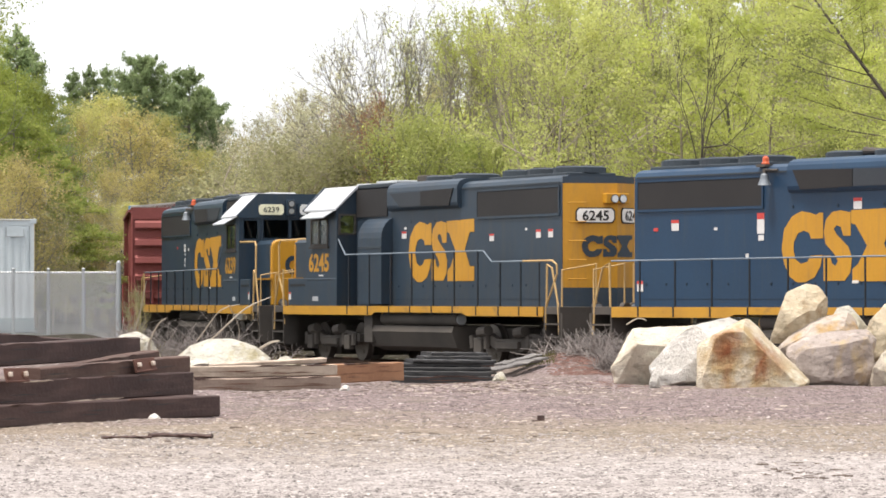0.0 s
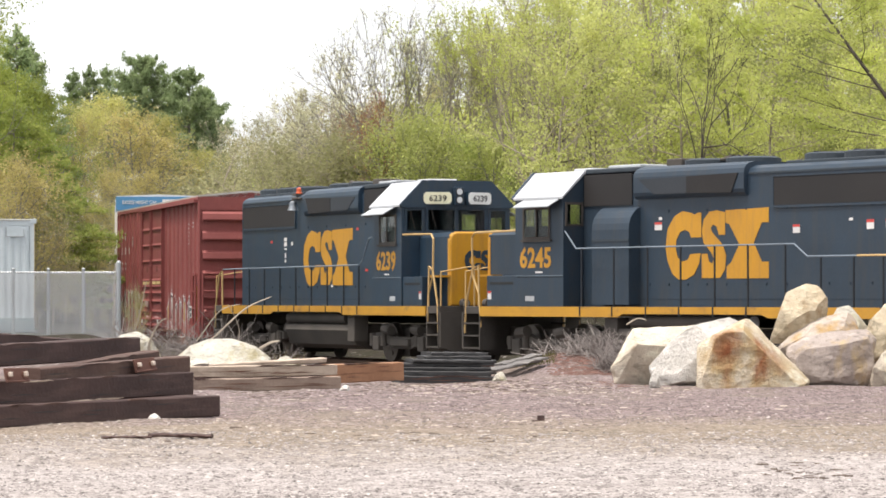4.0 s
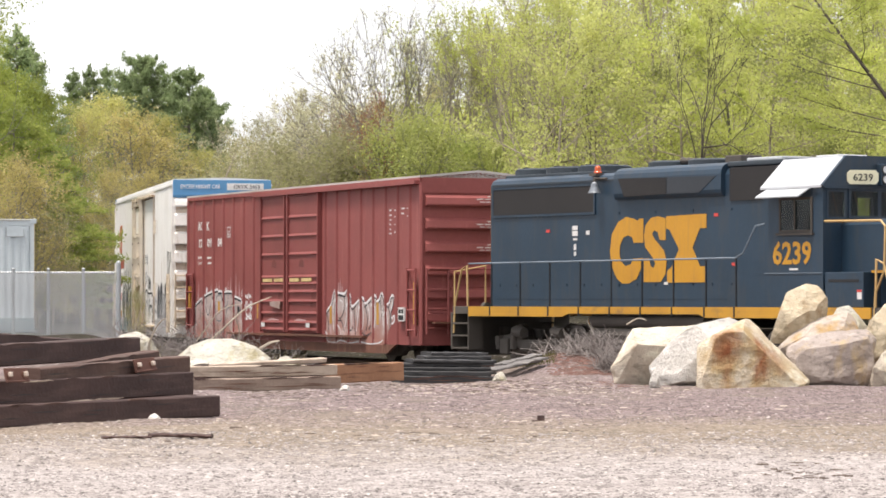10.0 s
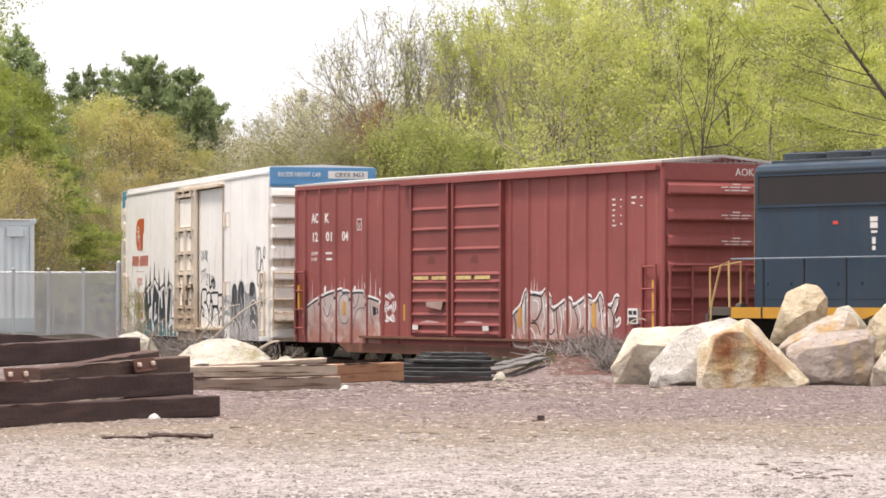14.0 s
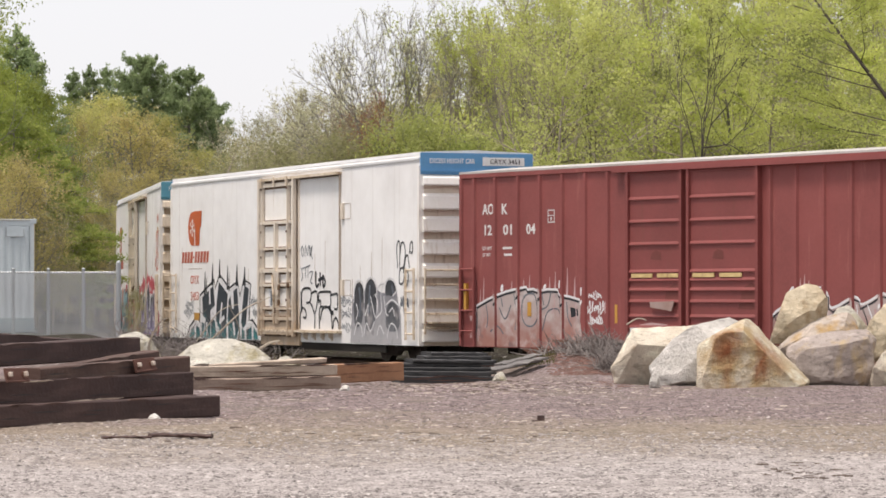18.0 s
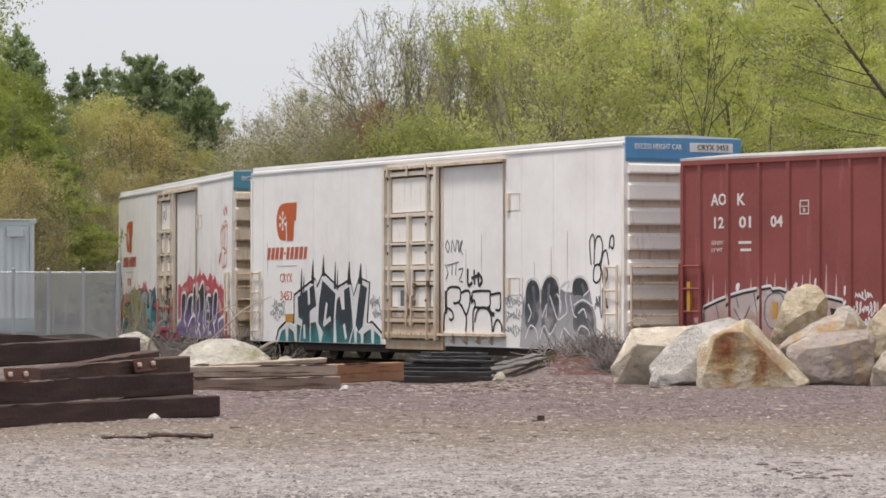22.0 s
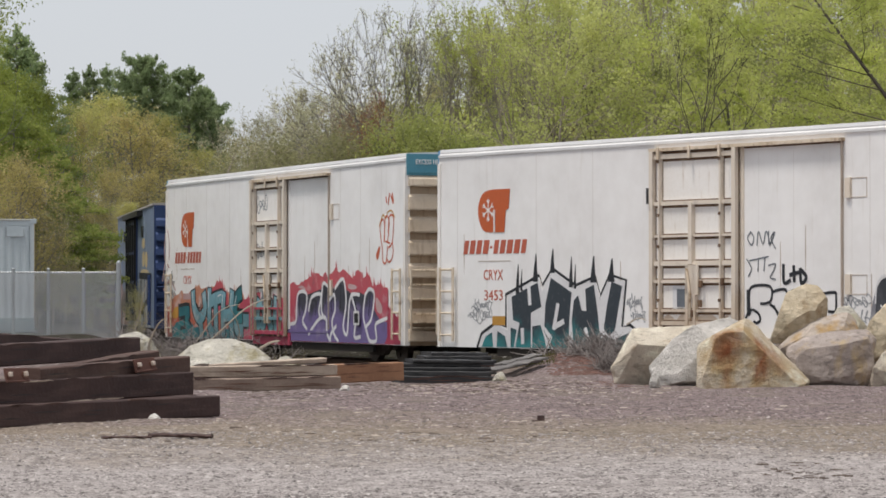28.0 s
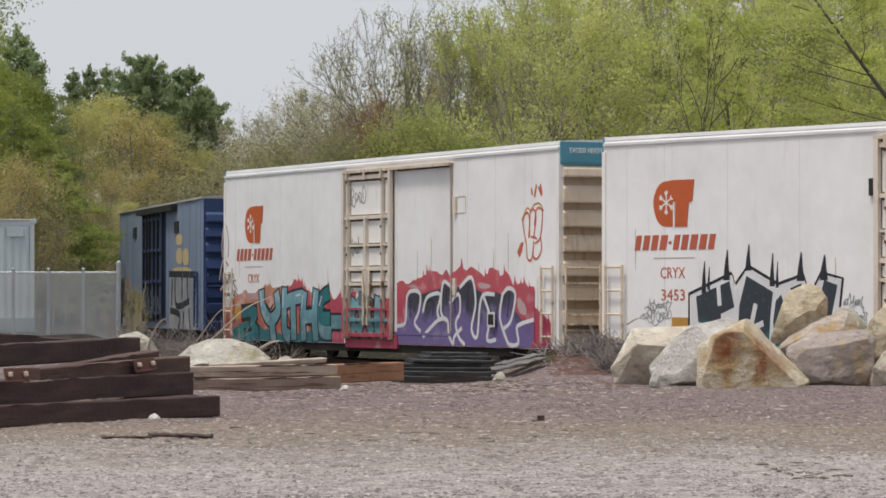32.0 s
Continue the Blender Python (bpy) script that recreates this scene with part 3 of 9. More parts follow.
def ground_material():
    m, nt, b = nodes_of("gravel_yard_ground")
    tc = nt.nodes.new("ShaderNodeTexCoord")
    sep = nt.nodes.new("ShaderNodeSeparateXYZ")
    nt.links.new(tc.outputs["Object"], sep.inputs[0])
    wob = noise_of(nt, 0.22, 4, (1, 0.5, 1), 0.2, 0.8)
    wob2 = noise_of(nt, 1.1, 5, (1, 0.35, 1), 0.2, 0.8)
    ad0 = nt.nodes.new("ShaderNodeMath")
    ad0.operation = "MULTIPLY_ADD"
    ad0.inputs[1].default_value = 5.0
    nt.links.new(wob2, ad0.inputs[0])
    nt.links.new(sep.outputs["Y"], ad0.inputs[2])
    ad = nt.nodes.new("ShaderNodeMath")
    ad.operation = "MULTIPLY_ADD"
    ad.inputs[1].default_value = 6.0
    nt.links.new(wob, ad.inputs[0])
    nt.links.new(ad0.outputs[0], ad.inputs[2])

    def ramp(a, c):
        r = nt.nodes.new("ShaderNodeMapRange")
        r.inputs[1].default_value, r.inputs[2].default_value = a, c
        nt.links.new(ad.outputs[0], r.inputs[0])
        return r.outputs[0]
    pebble = nt.nodes.new("ShaderNodeTexVoronoi")
    pebble.inputs["Scale"].default_value = 22
    nt.links.new(tc.outputs["Object"], pebble.inputs[0])
    rnd = nt.nodes.new("ShaderNodeSeparateColor")
    nt.links.new(pebble.outputs["Color"], rnd.inputs[0])
    grey = mix_rgb(nt, rnd.outputs[0], (0.25, 0.222, 0.212), (0.405, 0.37, 0.352))
    tan = mix_rgb(nt, rnd.outputs[0], (0.135, 0.108, 0.085), (0.285, 0.234, 0.185))
    pink = mix_rgb(nt, rnd.outputs[0], (0.072, 0.054, 0.053), (0.275, 0.214, 0.208))
    # very dark soil: the shade under train and trees is put into its colour
    shaded_soil = mix_rgb(nt, rnd.outputs[1], (0.018, 0.014, 0.011), (0.038, 0.03, 0.022))
    col = mix_rgb(nt, ramp(39.0, 46.0), grey, tan)
    soiled = noise_of(nt, 0.42, 7, (1, 0.45, 1), 0.50, 0.62, 0.62)
    pink = mix_rgb(nt, soiled, pink, mix_rgb(nt, 0.6, pink, (0.17, 0.14, 0.112)))
    col = mix_rgb(nt, ramp(49.0, 56.0), col, pink)
    # ground past the yard, coloured as if already in shade
    shaded_litter = mix_rgb(nt, noise_of(nt, 0.6, 5, lo=0.35, hi=0.65), shaded_soil, (0.025, 0.024, 0.013))
    col = mix_rgb(nt, ramp(83, 89), col, shaded_litter)
    stains = noise_of(nt, 0.5, 5, (0.5, 1.6, 1), 0.55, 0.75)
    col = mix_rgb(nt, stains, col, mix_rgb(nt, 0.45, col, (0.09, 0.07, 0.06)))
    grit = noise_of(nt, 2.6, 7, (1, 0.8, 1), 0.52, 0.66, 0.7)
    col = mix_rgb(nt, grit, col, mix_rgb(nt, 0.5, col, (0.06, 0.05, 0.045)))
    pale = noise_of(nt, 5.5, 6, (1, 0.6, 1), 0.58, 0.68, 0.7)
    col = mix_rgb(nt, pale, col, mix_rgb(nt, 0.42, col, (0.56, 0.515, 0.48)))
    nt.links.new(col, b.inputs["Base Color"])
    b.inputs["Roughness"].default_value = 0.95
    b.inputs["Specular IOR Level"].default_value = 0.15
    bump_of(nt, b, pebble.outputs["Distance"], 0.65, 0.03)
    return m


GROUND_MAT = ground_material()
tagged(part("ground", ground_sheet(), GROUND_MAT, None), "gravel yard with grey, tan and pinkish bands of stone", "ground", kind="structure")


def along(s, side):
    a, b = rail_at(s - 0.5), rail_at(s + 0.5)
    d = (b - a).normalized()
    return (a + b) / 2 + Vector((d.y, -d.x, 0)) * side, d


def sweep(prof, s0, s1, step):
    """A strip of constant section along the track; prof rows are (side, height)."""
    bm, rings = bmesh.new(), []
    for s in np.arange(s0, s1 + 0.01, step):
        rings.append([bm.verts.new(along(s, a)[0] + Vector((0, 0, h))) for a, h in prof])
    for p, q in zip(rings, rings[1:]):
        for i in range(len(prof)):
            j = (i + 1) % len(prof)
            bm.faces.new((p[i], p[j], q[j], q[i]))
    return bm


RAILSTEEL = surface("rail_rusty_steel", (0.14, 0.085, 0.06), (0.10, 0.06, 0.045), 0.6, 0.5)
BALLAST = surface("track_ballast", (0.12, 0.10, 0.095), (0.07, 0.06, 0.056), 0.95, fine=30, big=2.0, bump=0.9)
track = thing("railway_track", "rusty steel rails on timber sleepers in a gravel bed", "railway track")
track["kind"] = "structure"
for side in (-0.755, 0.755):
    part("rail", sweep([(side - 0.036, 0), (side + 0.036, 0), (side + 0.036, -0.04), (side + 0.01, -0.05), (side + 0.01, -0.14), (side + 0.07, -0.17), (side - 0.07, -0.17), (side - 0.01, -0.14), (side - 0.01, -0.05), (side - 0.036, -0.04)], -200, 110, 1.5), RAILSTEEL, track)
part("ballast_bed", sweep([(-1.9, -0.24), (-1.4, -0.19), (1.4, -0.19), (1.9, -0.24), (2.4, -0.5), (-2.4, -0.5)], -200, 110, 1.5), BALLAST, track)
tie_mesh = mesh_of("sleeper", boxed(-0.11, 0.11, -1.28, 1.28, -0.35, -0.165, bev=0.01))
tie_mesh.materials.append(TIE)
for k in range(240):
    p, d = along(-60 + k * 0.55, 0)
    ob = new("sleeper", tie_mesh)
    ob.parent = track
    ob.matrix_basis = Matrix.Translation(p) @ pose(0, 0, 0, 0, 0, math.degrees(math.atan2(d.y, d.x)) + random.uniform(-1, 1))

# ---- rolling stock ----
VEHICLES = []          # (thing, place along the train, half distance of the trucks, turned round)
WHEELS = []            # (wheelset, radius)


def truck(parent, x, wheel_r, base, loco, name="truck"):
    """A two-axle truck with side frames, springs and turning wheelsets."""
    bm = bmesh.new()
    for sy in (-1, 1):
        y0, y1 = sorted((sy * 0.98, sy * 1.13))
        if loco:
            prism(bm, [(-base - 0.62, 0.52), (-base - 0.62, 0.72), (-base + 0.35, 0.80), (-0.62, 0.66), (0.62, 0.66), (base - 0.35, 0.80), (base + 0.62, 0.72), (base + 0.62, 0.52), (base - 0.3, 0.56), (0.62, 0.36), (-0.62, 0.36), (-base + 0.3, 0.56)], "y", y0, y1)
            for a in (-base, base):
                box(bm, a - 0.19, a + 0.19, *sorted((sy * 1.10, sy * 1.26)), 0.30, 0.68, 0.03)
                for o in (-0.34, 0.34):
                    rod(bm, (a + o, sy * 1.16, 0.42), (a + o, sy * 1.16, 0.74), 0.095, 8)
            for a in (-0.9, 0.9):
                rod(bm, (a, sy * 1.2, 0.86), (a + 0.42, sy * 1.2, 0.82), 0.13, 10)
            box(bm, -0.55, 0.55, *sorted((sy * 1.04, sy * 1.22)), 0.42, 0.60, 0.02)
        else:
            prism(bm, [(-base - 0.22, 0.34), (-base - 0.22, 0.56), (-0.5, 0.70), (0.5, 0.70), (base + 0.22, 0.56), (base + 0.22, 0.34), (base - 0.15, 0.40), (0.42, 0.18), (-0.42, 0.18), (-base + 0.15, 0.40)], "y", y0, y1)
            for o in (-0.26, 0, 0.26):
                rod(bm, (o, sy * 1.05, 0.24), (o, sy * 1.05, 0.52), 0.10, 8)
            for a in (-base, base):
                rod(bm, (a, sy * 1.0, wheel_r), (a, sy * 1.22, wheel_r), 0.11, 10)
    box(bm, -0.22, 0.22, -1.1, 1.1, 0.42, 0.66)
    for a in (-base, base):
        if loco:
            box(bm, a - (0.75 if a > 0 else -0.12), a + (-0.12 if a > 0 else 0.75), -0.62, 0.62, 0.14, 0.92, 0.04)
        else:
            box(bm, a - (0.62 if a > 0 else -0.5), a + (-0.5 if a > 0 else 0.62), -0.95, 0.95, 0.30, 0.44)
    tr = part(name, bm, UNDER, parent)
    tr.matrix_basis = pose(x, 0, 0)
    for a in (-base, base):
        bw = bmesh.new()
        rod(bw, (0, -1.0, 0), (0, 1.0, 0), 0.085, 10)
        for sy in (-1, 1):
            rod(bw, (0, sy * 0.69, 0), (0, sy * 0.82, 0), wheel_r, 20)
            rod(bw, (0, sy * 0.66, 0), (0, sy * 0.69, 0), wheel_r + 0.025, 20)
            for k in range(3):
                ang = k * 2.094
                rod(bw, (wheel_r * 0.6 * math.cos(ang), sy * 0.815, wheel_r * 0.6 * math.sin(ang)), (wheel_r * 0.6 * math.cos(ang), sy * 0.84, wheel_r * 0.6 * math.sin(ang)), 0.06, 6)
        ws = part("wheelset", bw, STEEL, tr)
        ws.matrix_basis = pose(a, 0, wheel_r)
        WHEELS.append((ws, wheel_r, a))
    return tr


def coupler(parent, x, s):
    bm = bmesh.new()
    box(bm, *sorted((x, x + s * 0.42)), -0.09, 0.09, 0.72, 0.95, 0.02)
    prism(bm, [(x + s * 0.40, -0.16), (x + s * 0.66, -0.2), (x + s * 0.70, 0.02), (x + s * 0.56, 0.06), (x + s * 0.62, 0.2), (x + s * 0.40, 0.16)], "z", 0.66, 1.0)
    part("coupler", bm, UNDER, parent)


def pane_window(parent, axis, at, a0, a1, z0, z1, frame_mat, sgn, name="window"):
    """A framed pane in an opening. axis 'y': in a side wall at y = at; 'x': in an end wall at x = at."""
    bm = bmesh.new()
    t = 0.05
    o0, o1 = sorted((at, at + sgn * 0.03))
    for (p0, p1, q0, q1) in ((a0 - t, a1 + t, z0 - t, z0), (a0 - t, a1 + t, z1, z1 + t), (a0 - t, a0, z0, z1), (a1, a1 + t, z0, z1)):
        box(bm, *((p0, p1, o0, o1) if axis == "y" else (o0, o1, p0, p1)), q0, q1)
    fr = part(name, bm, frame_mat, parent)
    g0, g1 = sorted((at + sgn * 0.004, at + sgn * 0.012))
    part("pane", boxed(*((a0, a1, g0, g1) if axis == "y" else (g0, g1, a0, a1)), z0, z1), GLASS, fr).visible_shadow = False
    return fr


def side_emblem(parent, y, x0, x1, z0, z1, material, plane="y", bend=None):
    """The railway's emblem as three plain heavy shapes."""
    w, h = x1 - x0, z1 - z0
    shapes = [
        [(0.25, 0.96), (0.29, 0.93), (0.32, 0.96), (0.352, 0.96), (0.352, 0.60), (0.25, 0.60), (0.235, 0.68), (0.19, 0.715), (0.14, 0.68), (0.105, 0.56), (0.10, 0.44), (0.12, 0.31), (0.165, 0.25), (0.22, 0.28), (0.245, 0.36), (0.345, 0.37), (0.33, 0.22), (0.28, 0.06), (0.20, -0.01), (0.13, -0.01), (0.07, 0.07), (0.02, 0.25), (0.0, 0.47), (0.02, 0.74), (0.09, 0.92), (0.17, 0.99)],
        [(0.43, 0.965), (0.50, 0.985), (0.58, 0.95), (0.58, 0.63), (0.52, 0.63), (0.50, 0.75), (0.465, 0.78), (0.44, 0.73), (0.46, 0.66), (0.56, 0.48), (0.59, 0.33), (0.58, 0.13), (0.53, 0.01), (0.355, 0.01), (0.355, 0.36), (0.41, 0.36), (0.425, 0.25), (0.455, 0.215), (0.475, 0.28), (0.45, 0.37), (0.37, 0.53), (0.358, 0.70), (0.375, 0.86)],
        [(0.585, 0.98), (0.99, 1.0), (0.99, 0.79), (0.925, 0.79), (0.85, 0.51), (0.925, 0.235), (0.99, 0.235), (0.99, 0.0), (0.595, 0.0), (0.595, 0.17), (0.64, 0.235), (0.715, 0.49), (0.62, 0.78), (0.585, 0.80)],
    ]
    for pts in shapes:
        q = [(x0 + a * w, z0 + b * h) for a, b in pts]
        if plane == "y":
            decal("emblem_shape", q, y, material, parent)
            continue
        bm = prism(bmesh.new(), q, "x", y, y + (0.005 if y > 0 else -0.005))
        if bend:
            for cut in (bend[1], bend[1] - 0.01):
                bmesh.ops.bisect_plane(bm, geom=bm.verts[:] + bm.edges[:] + bm.faces[:], plane_co=(0, cut, 0), plane_no=(0, 1, 0))
            for v in bm.verts:
                v.co.x += bend[0](v.co.y)
        part("emblem_shape", bm, material, parent)


def locomotive(number, label, duct_side=1, BLUE=BLUE, pointed=False):
    """A four-axle road switcher; its short nose points to +x."""
    lo = thing("locomotive", label, "locomotive", "locomotives of the train")
    # frame and walkway
    part("deck", boxed(-8.5, 8.5, -1.46, 1.46, 1.27, 1.45, bev=0.01), UNDER, lo)
    for sy in (-1, 1):
        y0, y1 = sorted((sy * 1.465, sy * 1.5))
        part("sill_stripe", prism(bmesh.new(), [(-7.72, 1.45), (7.72, 1.45), (7.72, 1.215), (1.95, 1.215), (1.75, 1.29), (-3.4, 1.29), (-3.65, 1.215), (-7.72, 1.215)], "y", y0, y1), SILLYELLOW, lo, "grimy yellow sill stripe")
    # long hood
    prof = [(-0.92, 1.45), (0.92, 1.45), (0.92, 4.38), (0.86, 4.49), (0.72, 4.56), (-0.72, 4.56), (-0.86, 4.49), (-0.92, 4.38)]
    hood = part("long_hood", prism(bmesh.new(), prof, "x", -7.60, 4.12), BLUE, lo)
    endp = [(-0.91, 1.95), (0.91, 1.95), (0.91, 4.37), (0.85, 4.46), (-0.85, 4.46), (-0.91, 4.37)]
    # the rear of the hood: flat, or drawn out to a blunt edge with a face on either side
    edge, reach, near_y, far_y = -0.3, 0.45, 0.92, -1.28
    if pointed:
        foot = [(-7.598, near_y - 0.01), (-7.62 - reach, edge), (-7.598, far_y)]
        part("hood_end", prism(bmesh.new(), foot, "z", 1.90, 4.36), YELLOW, lo, "yellow pointed rear hood end")
        part("hood_end_skirt", prism(bmesh.new(), foot, "z", 1.45, 1.898), BLUE, lo)
        part("hood_end_cap", prism(bmesh.new(), foot, "z", 4.362, 4.52), BLUE, lo)
    else:
        part("hood_end", prism(bmesh.new(), endp, "x", -7.622, -7.598), YELLOW, lo, "yellow rear hood end")
    for sy in (-1, 1):
        part("door_sill_seam", boxed(-7.4, 2.0, *sorted((sy * 0.921, sy * 0.925)), 1.62, 1.63), SEAM, hood)
        for k in range(14):
            x = -7.2 + k * 0.72
            for z in (1.93, 3.58) if k % 2 else (1.93,):
                part("door_latch", boxed(x, x + 0.05, *sorted((sy * 0.92, sy * 0.935)), z, z + 0.06, bev=0.006), SEAM, hood)
    for sy in (-1, 1):
        y0, y1 = sorted((sy * 0.915, sy * 0.945))
        rad = part("radiator_grille", boxed(-7.45, -3.14, y0, y1, 3.66, 4.27), HOODDARK, lo, "dark radiator shutters")
        fb = bmesh.new()
        for q in ((-7.5, -3.09, 3.60, 3.655), (-7.5, -3.09, 4.275, 4.31), (-7.5, -7.45, 3.655, 4.275), (-3.14, -3.09, 3.655, 4.275)):
            box(fb, q[0], q[1], *sorted((sy * 0.915, sy * 0.955)), q[2], q[3])
        part("grille_frame", fb, BLUE, rad)
    # dynamic brake hatch with its side grilles
    db = part("brake_hatch", prism(bmesh.new(), [(-0.97, 3.91), (0.97, 3.91), (1.02, 3.97), (1.04, 4.05), (1.04, 4.40), (1.02, 4.50), (0.96, 4.58), (0.86, 4.63), (0.74, 4.65), (-0.74, 4.65), (-0.86, 4.63), (-0.96, 4.58), (-1.02, 4.50), (-1.04, 4.40), (-1.04, 4.05), (-1.02, 3.97)], "x", -2.2, 1.95), BLUE, lo)
    for sy in (-1, 1):
        part("brake_grille", prism(bmesh.new(), [(-2.0, 4.40), (-0.1, 4.37), (-0.1, 4.0), (-1.75, 3.97)], "y", *sorted((sy * 1.035, sy * 1.06))), HOODDARK, db, "dark intake grille")
        part("intake_panel", prism(bmesh.new(), [(-0.09, 4.37), (1.75, 4.35), (1.15, 4.0), (-0.09, 4.0)], "y", *sorted((sy * 1.035, sy * 1.05))), INTAKE, db)
        part("filter_panel", boxed(2.15, 4.08, *sorted((sy * 0.92, sy * 0.95)), 3.79, 4.52), HOODDARK, lo, "dark inertial filter panel")
        part("hood_ledge", boxed(-7.5, -2.25, *sorted((sy * 0.92, sy * 0.94)), 4.36, 4.40), ROOFDARK, hood)
    part("filter_cowl", boxed(2.0, 4.12, -0.9, 0.9, 4.54, 4.66, bev=0.03), ROOFDARK, lo)
    # roof line: radiator fans, exhaust, lifting gear
    part("fan_housing", boxed(-7.35, -3.2, -0.66, 0.66, 4.55, 4.63, bev=0.02), ROOFDARK, lo)
    for x in (-6.75, -5.4, -4.05):
        fan = part("radiator_fan", lathe(bmesh.new(), [(0.64, 0), (0.64, 0.13), (0.56, 0.16), (0.2, 0.16)], (x, 0, 4.63), 20), ROOFDARK, lo)
        part("fan_guard", pipe([(x - 0.55, 0, 4.80), (x + 0.55, 0, 4.80)], 0.015, 6, pipe([(x, -0.55, 4.80), (x, 0.55, 4.80)], 0.015)), BLACK, fan)
    for x in (-1.2, 0.35):
        part("brake_fan", lathe(bmesh.new(), [(0.62, 0), (0.62, 0.12), (0.5, 0.16), (0.2, 0.16)], (x, 0, 4.64), 20), ROOFDARK, lo)
    part("exhaust_stack", boxed(1.1, 1.7, -0.3, 0.3, 4.63, 4.84, bev=0.03), UNDER, lo)
    part("turbo_hatch", boxed(2.3, 3.6, -0.6, 0.6, 4.65, 4.74, bev=0.03), RAILGREY, lo)
    bc = part("beacon", lathe(bmesh.new(), [(0.09, 0), (0.09, 0.03), (0.075, 0.05), (0.07, 0.14), (0.03, 0.18)], (-3.15, -0.82, 4.56), 12), ORANGE, lo, "amber warning beacon")
    part("beacon_foot", boxed(-3.3, -3.0, -0.97, -0.68, 4.50, 4.56), UNDER, bc)
    bell = part("bell", lathe(bmesh.new(), [(0.15, 0.04), (0.13, 0.08), (0.095, 0.17), (0.08, 0.26), (0.03, 0.30)], (-2.85, -1.12, 4.05), 14), SILVER, lo, "grey bell on a bracket")
    part("bell_bracket", pipe([(-2.85, -0.9, 4.42), (-2.85, -1.12, 4.42), (-2.85, -1.12, 4.33)], 0.035, 6, pipe([(-3.08, -0.95, 4.42), (-2.6, -0.95, 4.42)], 0.03)), UNDER, bell)
    horn = bmesh.new()
    for k, o in enumerate((-0.18, 0, 0.18)):
        rod(horn, (-0.2, o, 4.76), (-0.62 - 0.06 * k, o * 1.2, 4.78), 0.03, 8, 0.09)
    rod(horn, (-0.3, 0, 4.62), (-0.3, 0, 4.76), 0.03, 6)
    part("horn", horn, UNDER, lo)
    # cab
    shell = bmesh.new()
    for sy in (-1, 1):
        y0, y1 = sorted((sy * 1.44, sy * 1.5))
        for q in ((4.13, 6.15, 1.45, 3.09), (4.13, 6.15, 3.73, 4.0), (4.13, 4.72, 3.09, 3.73), (5.76, 6.15, 3.09, 3.73)):
            box(shell, q[0], q[1], y0, y1, q[2], q[3])
    for x0, x1, posts, z0, z1 in ((6.09, 6.15, ((-1.44, -1.36), (-0.95, -0.78), (-0.04, 0.04), (0.78, 0.95), (1.36, 1.44)), 3.36, 3.90), (4.13, 4.19, ((-1.44, -1.40), (-1.0, 1.0), (1.40, 1.44)), 3.38, 3.84)):
        box(shell, x0, x1, -1.44, 1.44, 1.45, z0)
        box(shell, x0, x1, -1.44, 1.44, z1, 4.0)
        for a, b in posts:
            box(shell, x0, x1, a, b, z0, z1)
        prism(shell, [(-1.5, 4.0), (1.5, 4.0), (0.93, 4.56), (-0.93, 4.56)], "x", x0, x1)
    cab = part("cab", shell, BLUE, lo)
    part("cab_floor", boxed(4.19, 6.09, -1.44, 1.44, 1.95, 2.05), BLACK, cab)
    part("control_stand", boxed(5.2, 5.9, -0.85, -0.25, 2.05, 3.2, bev=0.04), BLACK, cab)
    for sy in (-1, 1):
        pane_window(cab, "x", 4.13, *sorted((sy * 1.0, sy * 1.40)), 3.38, 3.84, UNDER, -1, "rear_window")
    for sy in (-1, 1):
        part("cab_roof_slope", prism(bmesh.new(), [(sy * 1.56, 3.97), (sy * 1.56, 4.02), (sy * 0.93, 4.63), (sy * 0.90, 4.58)], "x", 4.07, 6.16), CABROOF, cab, "white sloping cab roof panel")
        win = pane_window(cab, "y", sy * 1.5, 4.72, 5.76, 3.09, 3.73, UNDER, sy)
        part("mullion", boxed(5.20, 5.24, *sorted((sy * 1.522, sy * 1.54)), 3.09, 3.73), UNDER, win)
        part("sunshade", prism(bmesh.new(), [(sy * 1.5, 3.97), (sy * 1.5, 3.99), (sy * 1.85, 3.80), (sy * 1.85, 3.775)], "x", 4.25, 5.75), RAILGREY, cab, "pale grey tilted sunshade")
        part("arm_rest", boxed(4.6, 5.85, *sorted((sy * 1.5, sy * 1.56)), 2.98, 3.03), UNDER, cab)
        part("cab_seam", boxed(4.15, 6.1, *sorted((sy * 1.5, sy * 1.515)), 2.17, 2.185), RAILBLUE, cab)
        lab = boxed(5.0, 5.3, *sorted((sy * 1.5, sy * 1.505)), 2.24, 2.28)
        part("builder_label", lab, WHITE, cab)
        part("hazard_label", boxed(5.35, 5.72, *sorted((sy * 1.5, sy * 1.505)), 1.58, 1.70), RAILGREY, cab, "pale blue-white label")
        lb = part("label", boxed(7.25, 7.4, *sorted((sy * 1.47, sy * 1.476)), 1.62, 1.82), WHITE, cab, "small white label")
        part("label_band", boxed(7.25, 7.4, *sorted((sy * 1.476, sy * 1.48)), 1.77, 1.82), LABELRED, lb)
    part("cab_roof_top", boxed(4.07, 6.16, -0.92, 0.92, 4.57, 4.63, bev=0.02), CABROOF, cab)
    part("roof_hatch", boxed(4.5, 5.3, -0.4, 0.4, 4.63, 4.72, bev=0.03), CABROOF, cab)
    part("roof_edge", prism(bmesh.new(), [(-1.5, 3.95), (1.5, 3.95), (1.58, 4.02), (0.95, 4.65), (-0.95, 4.65), (-1.58, 4.02)], "x", 6.162, 6.24), BLUE, cab)
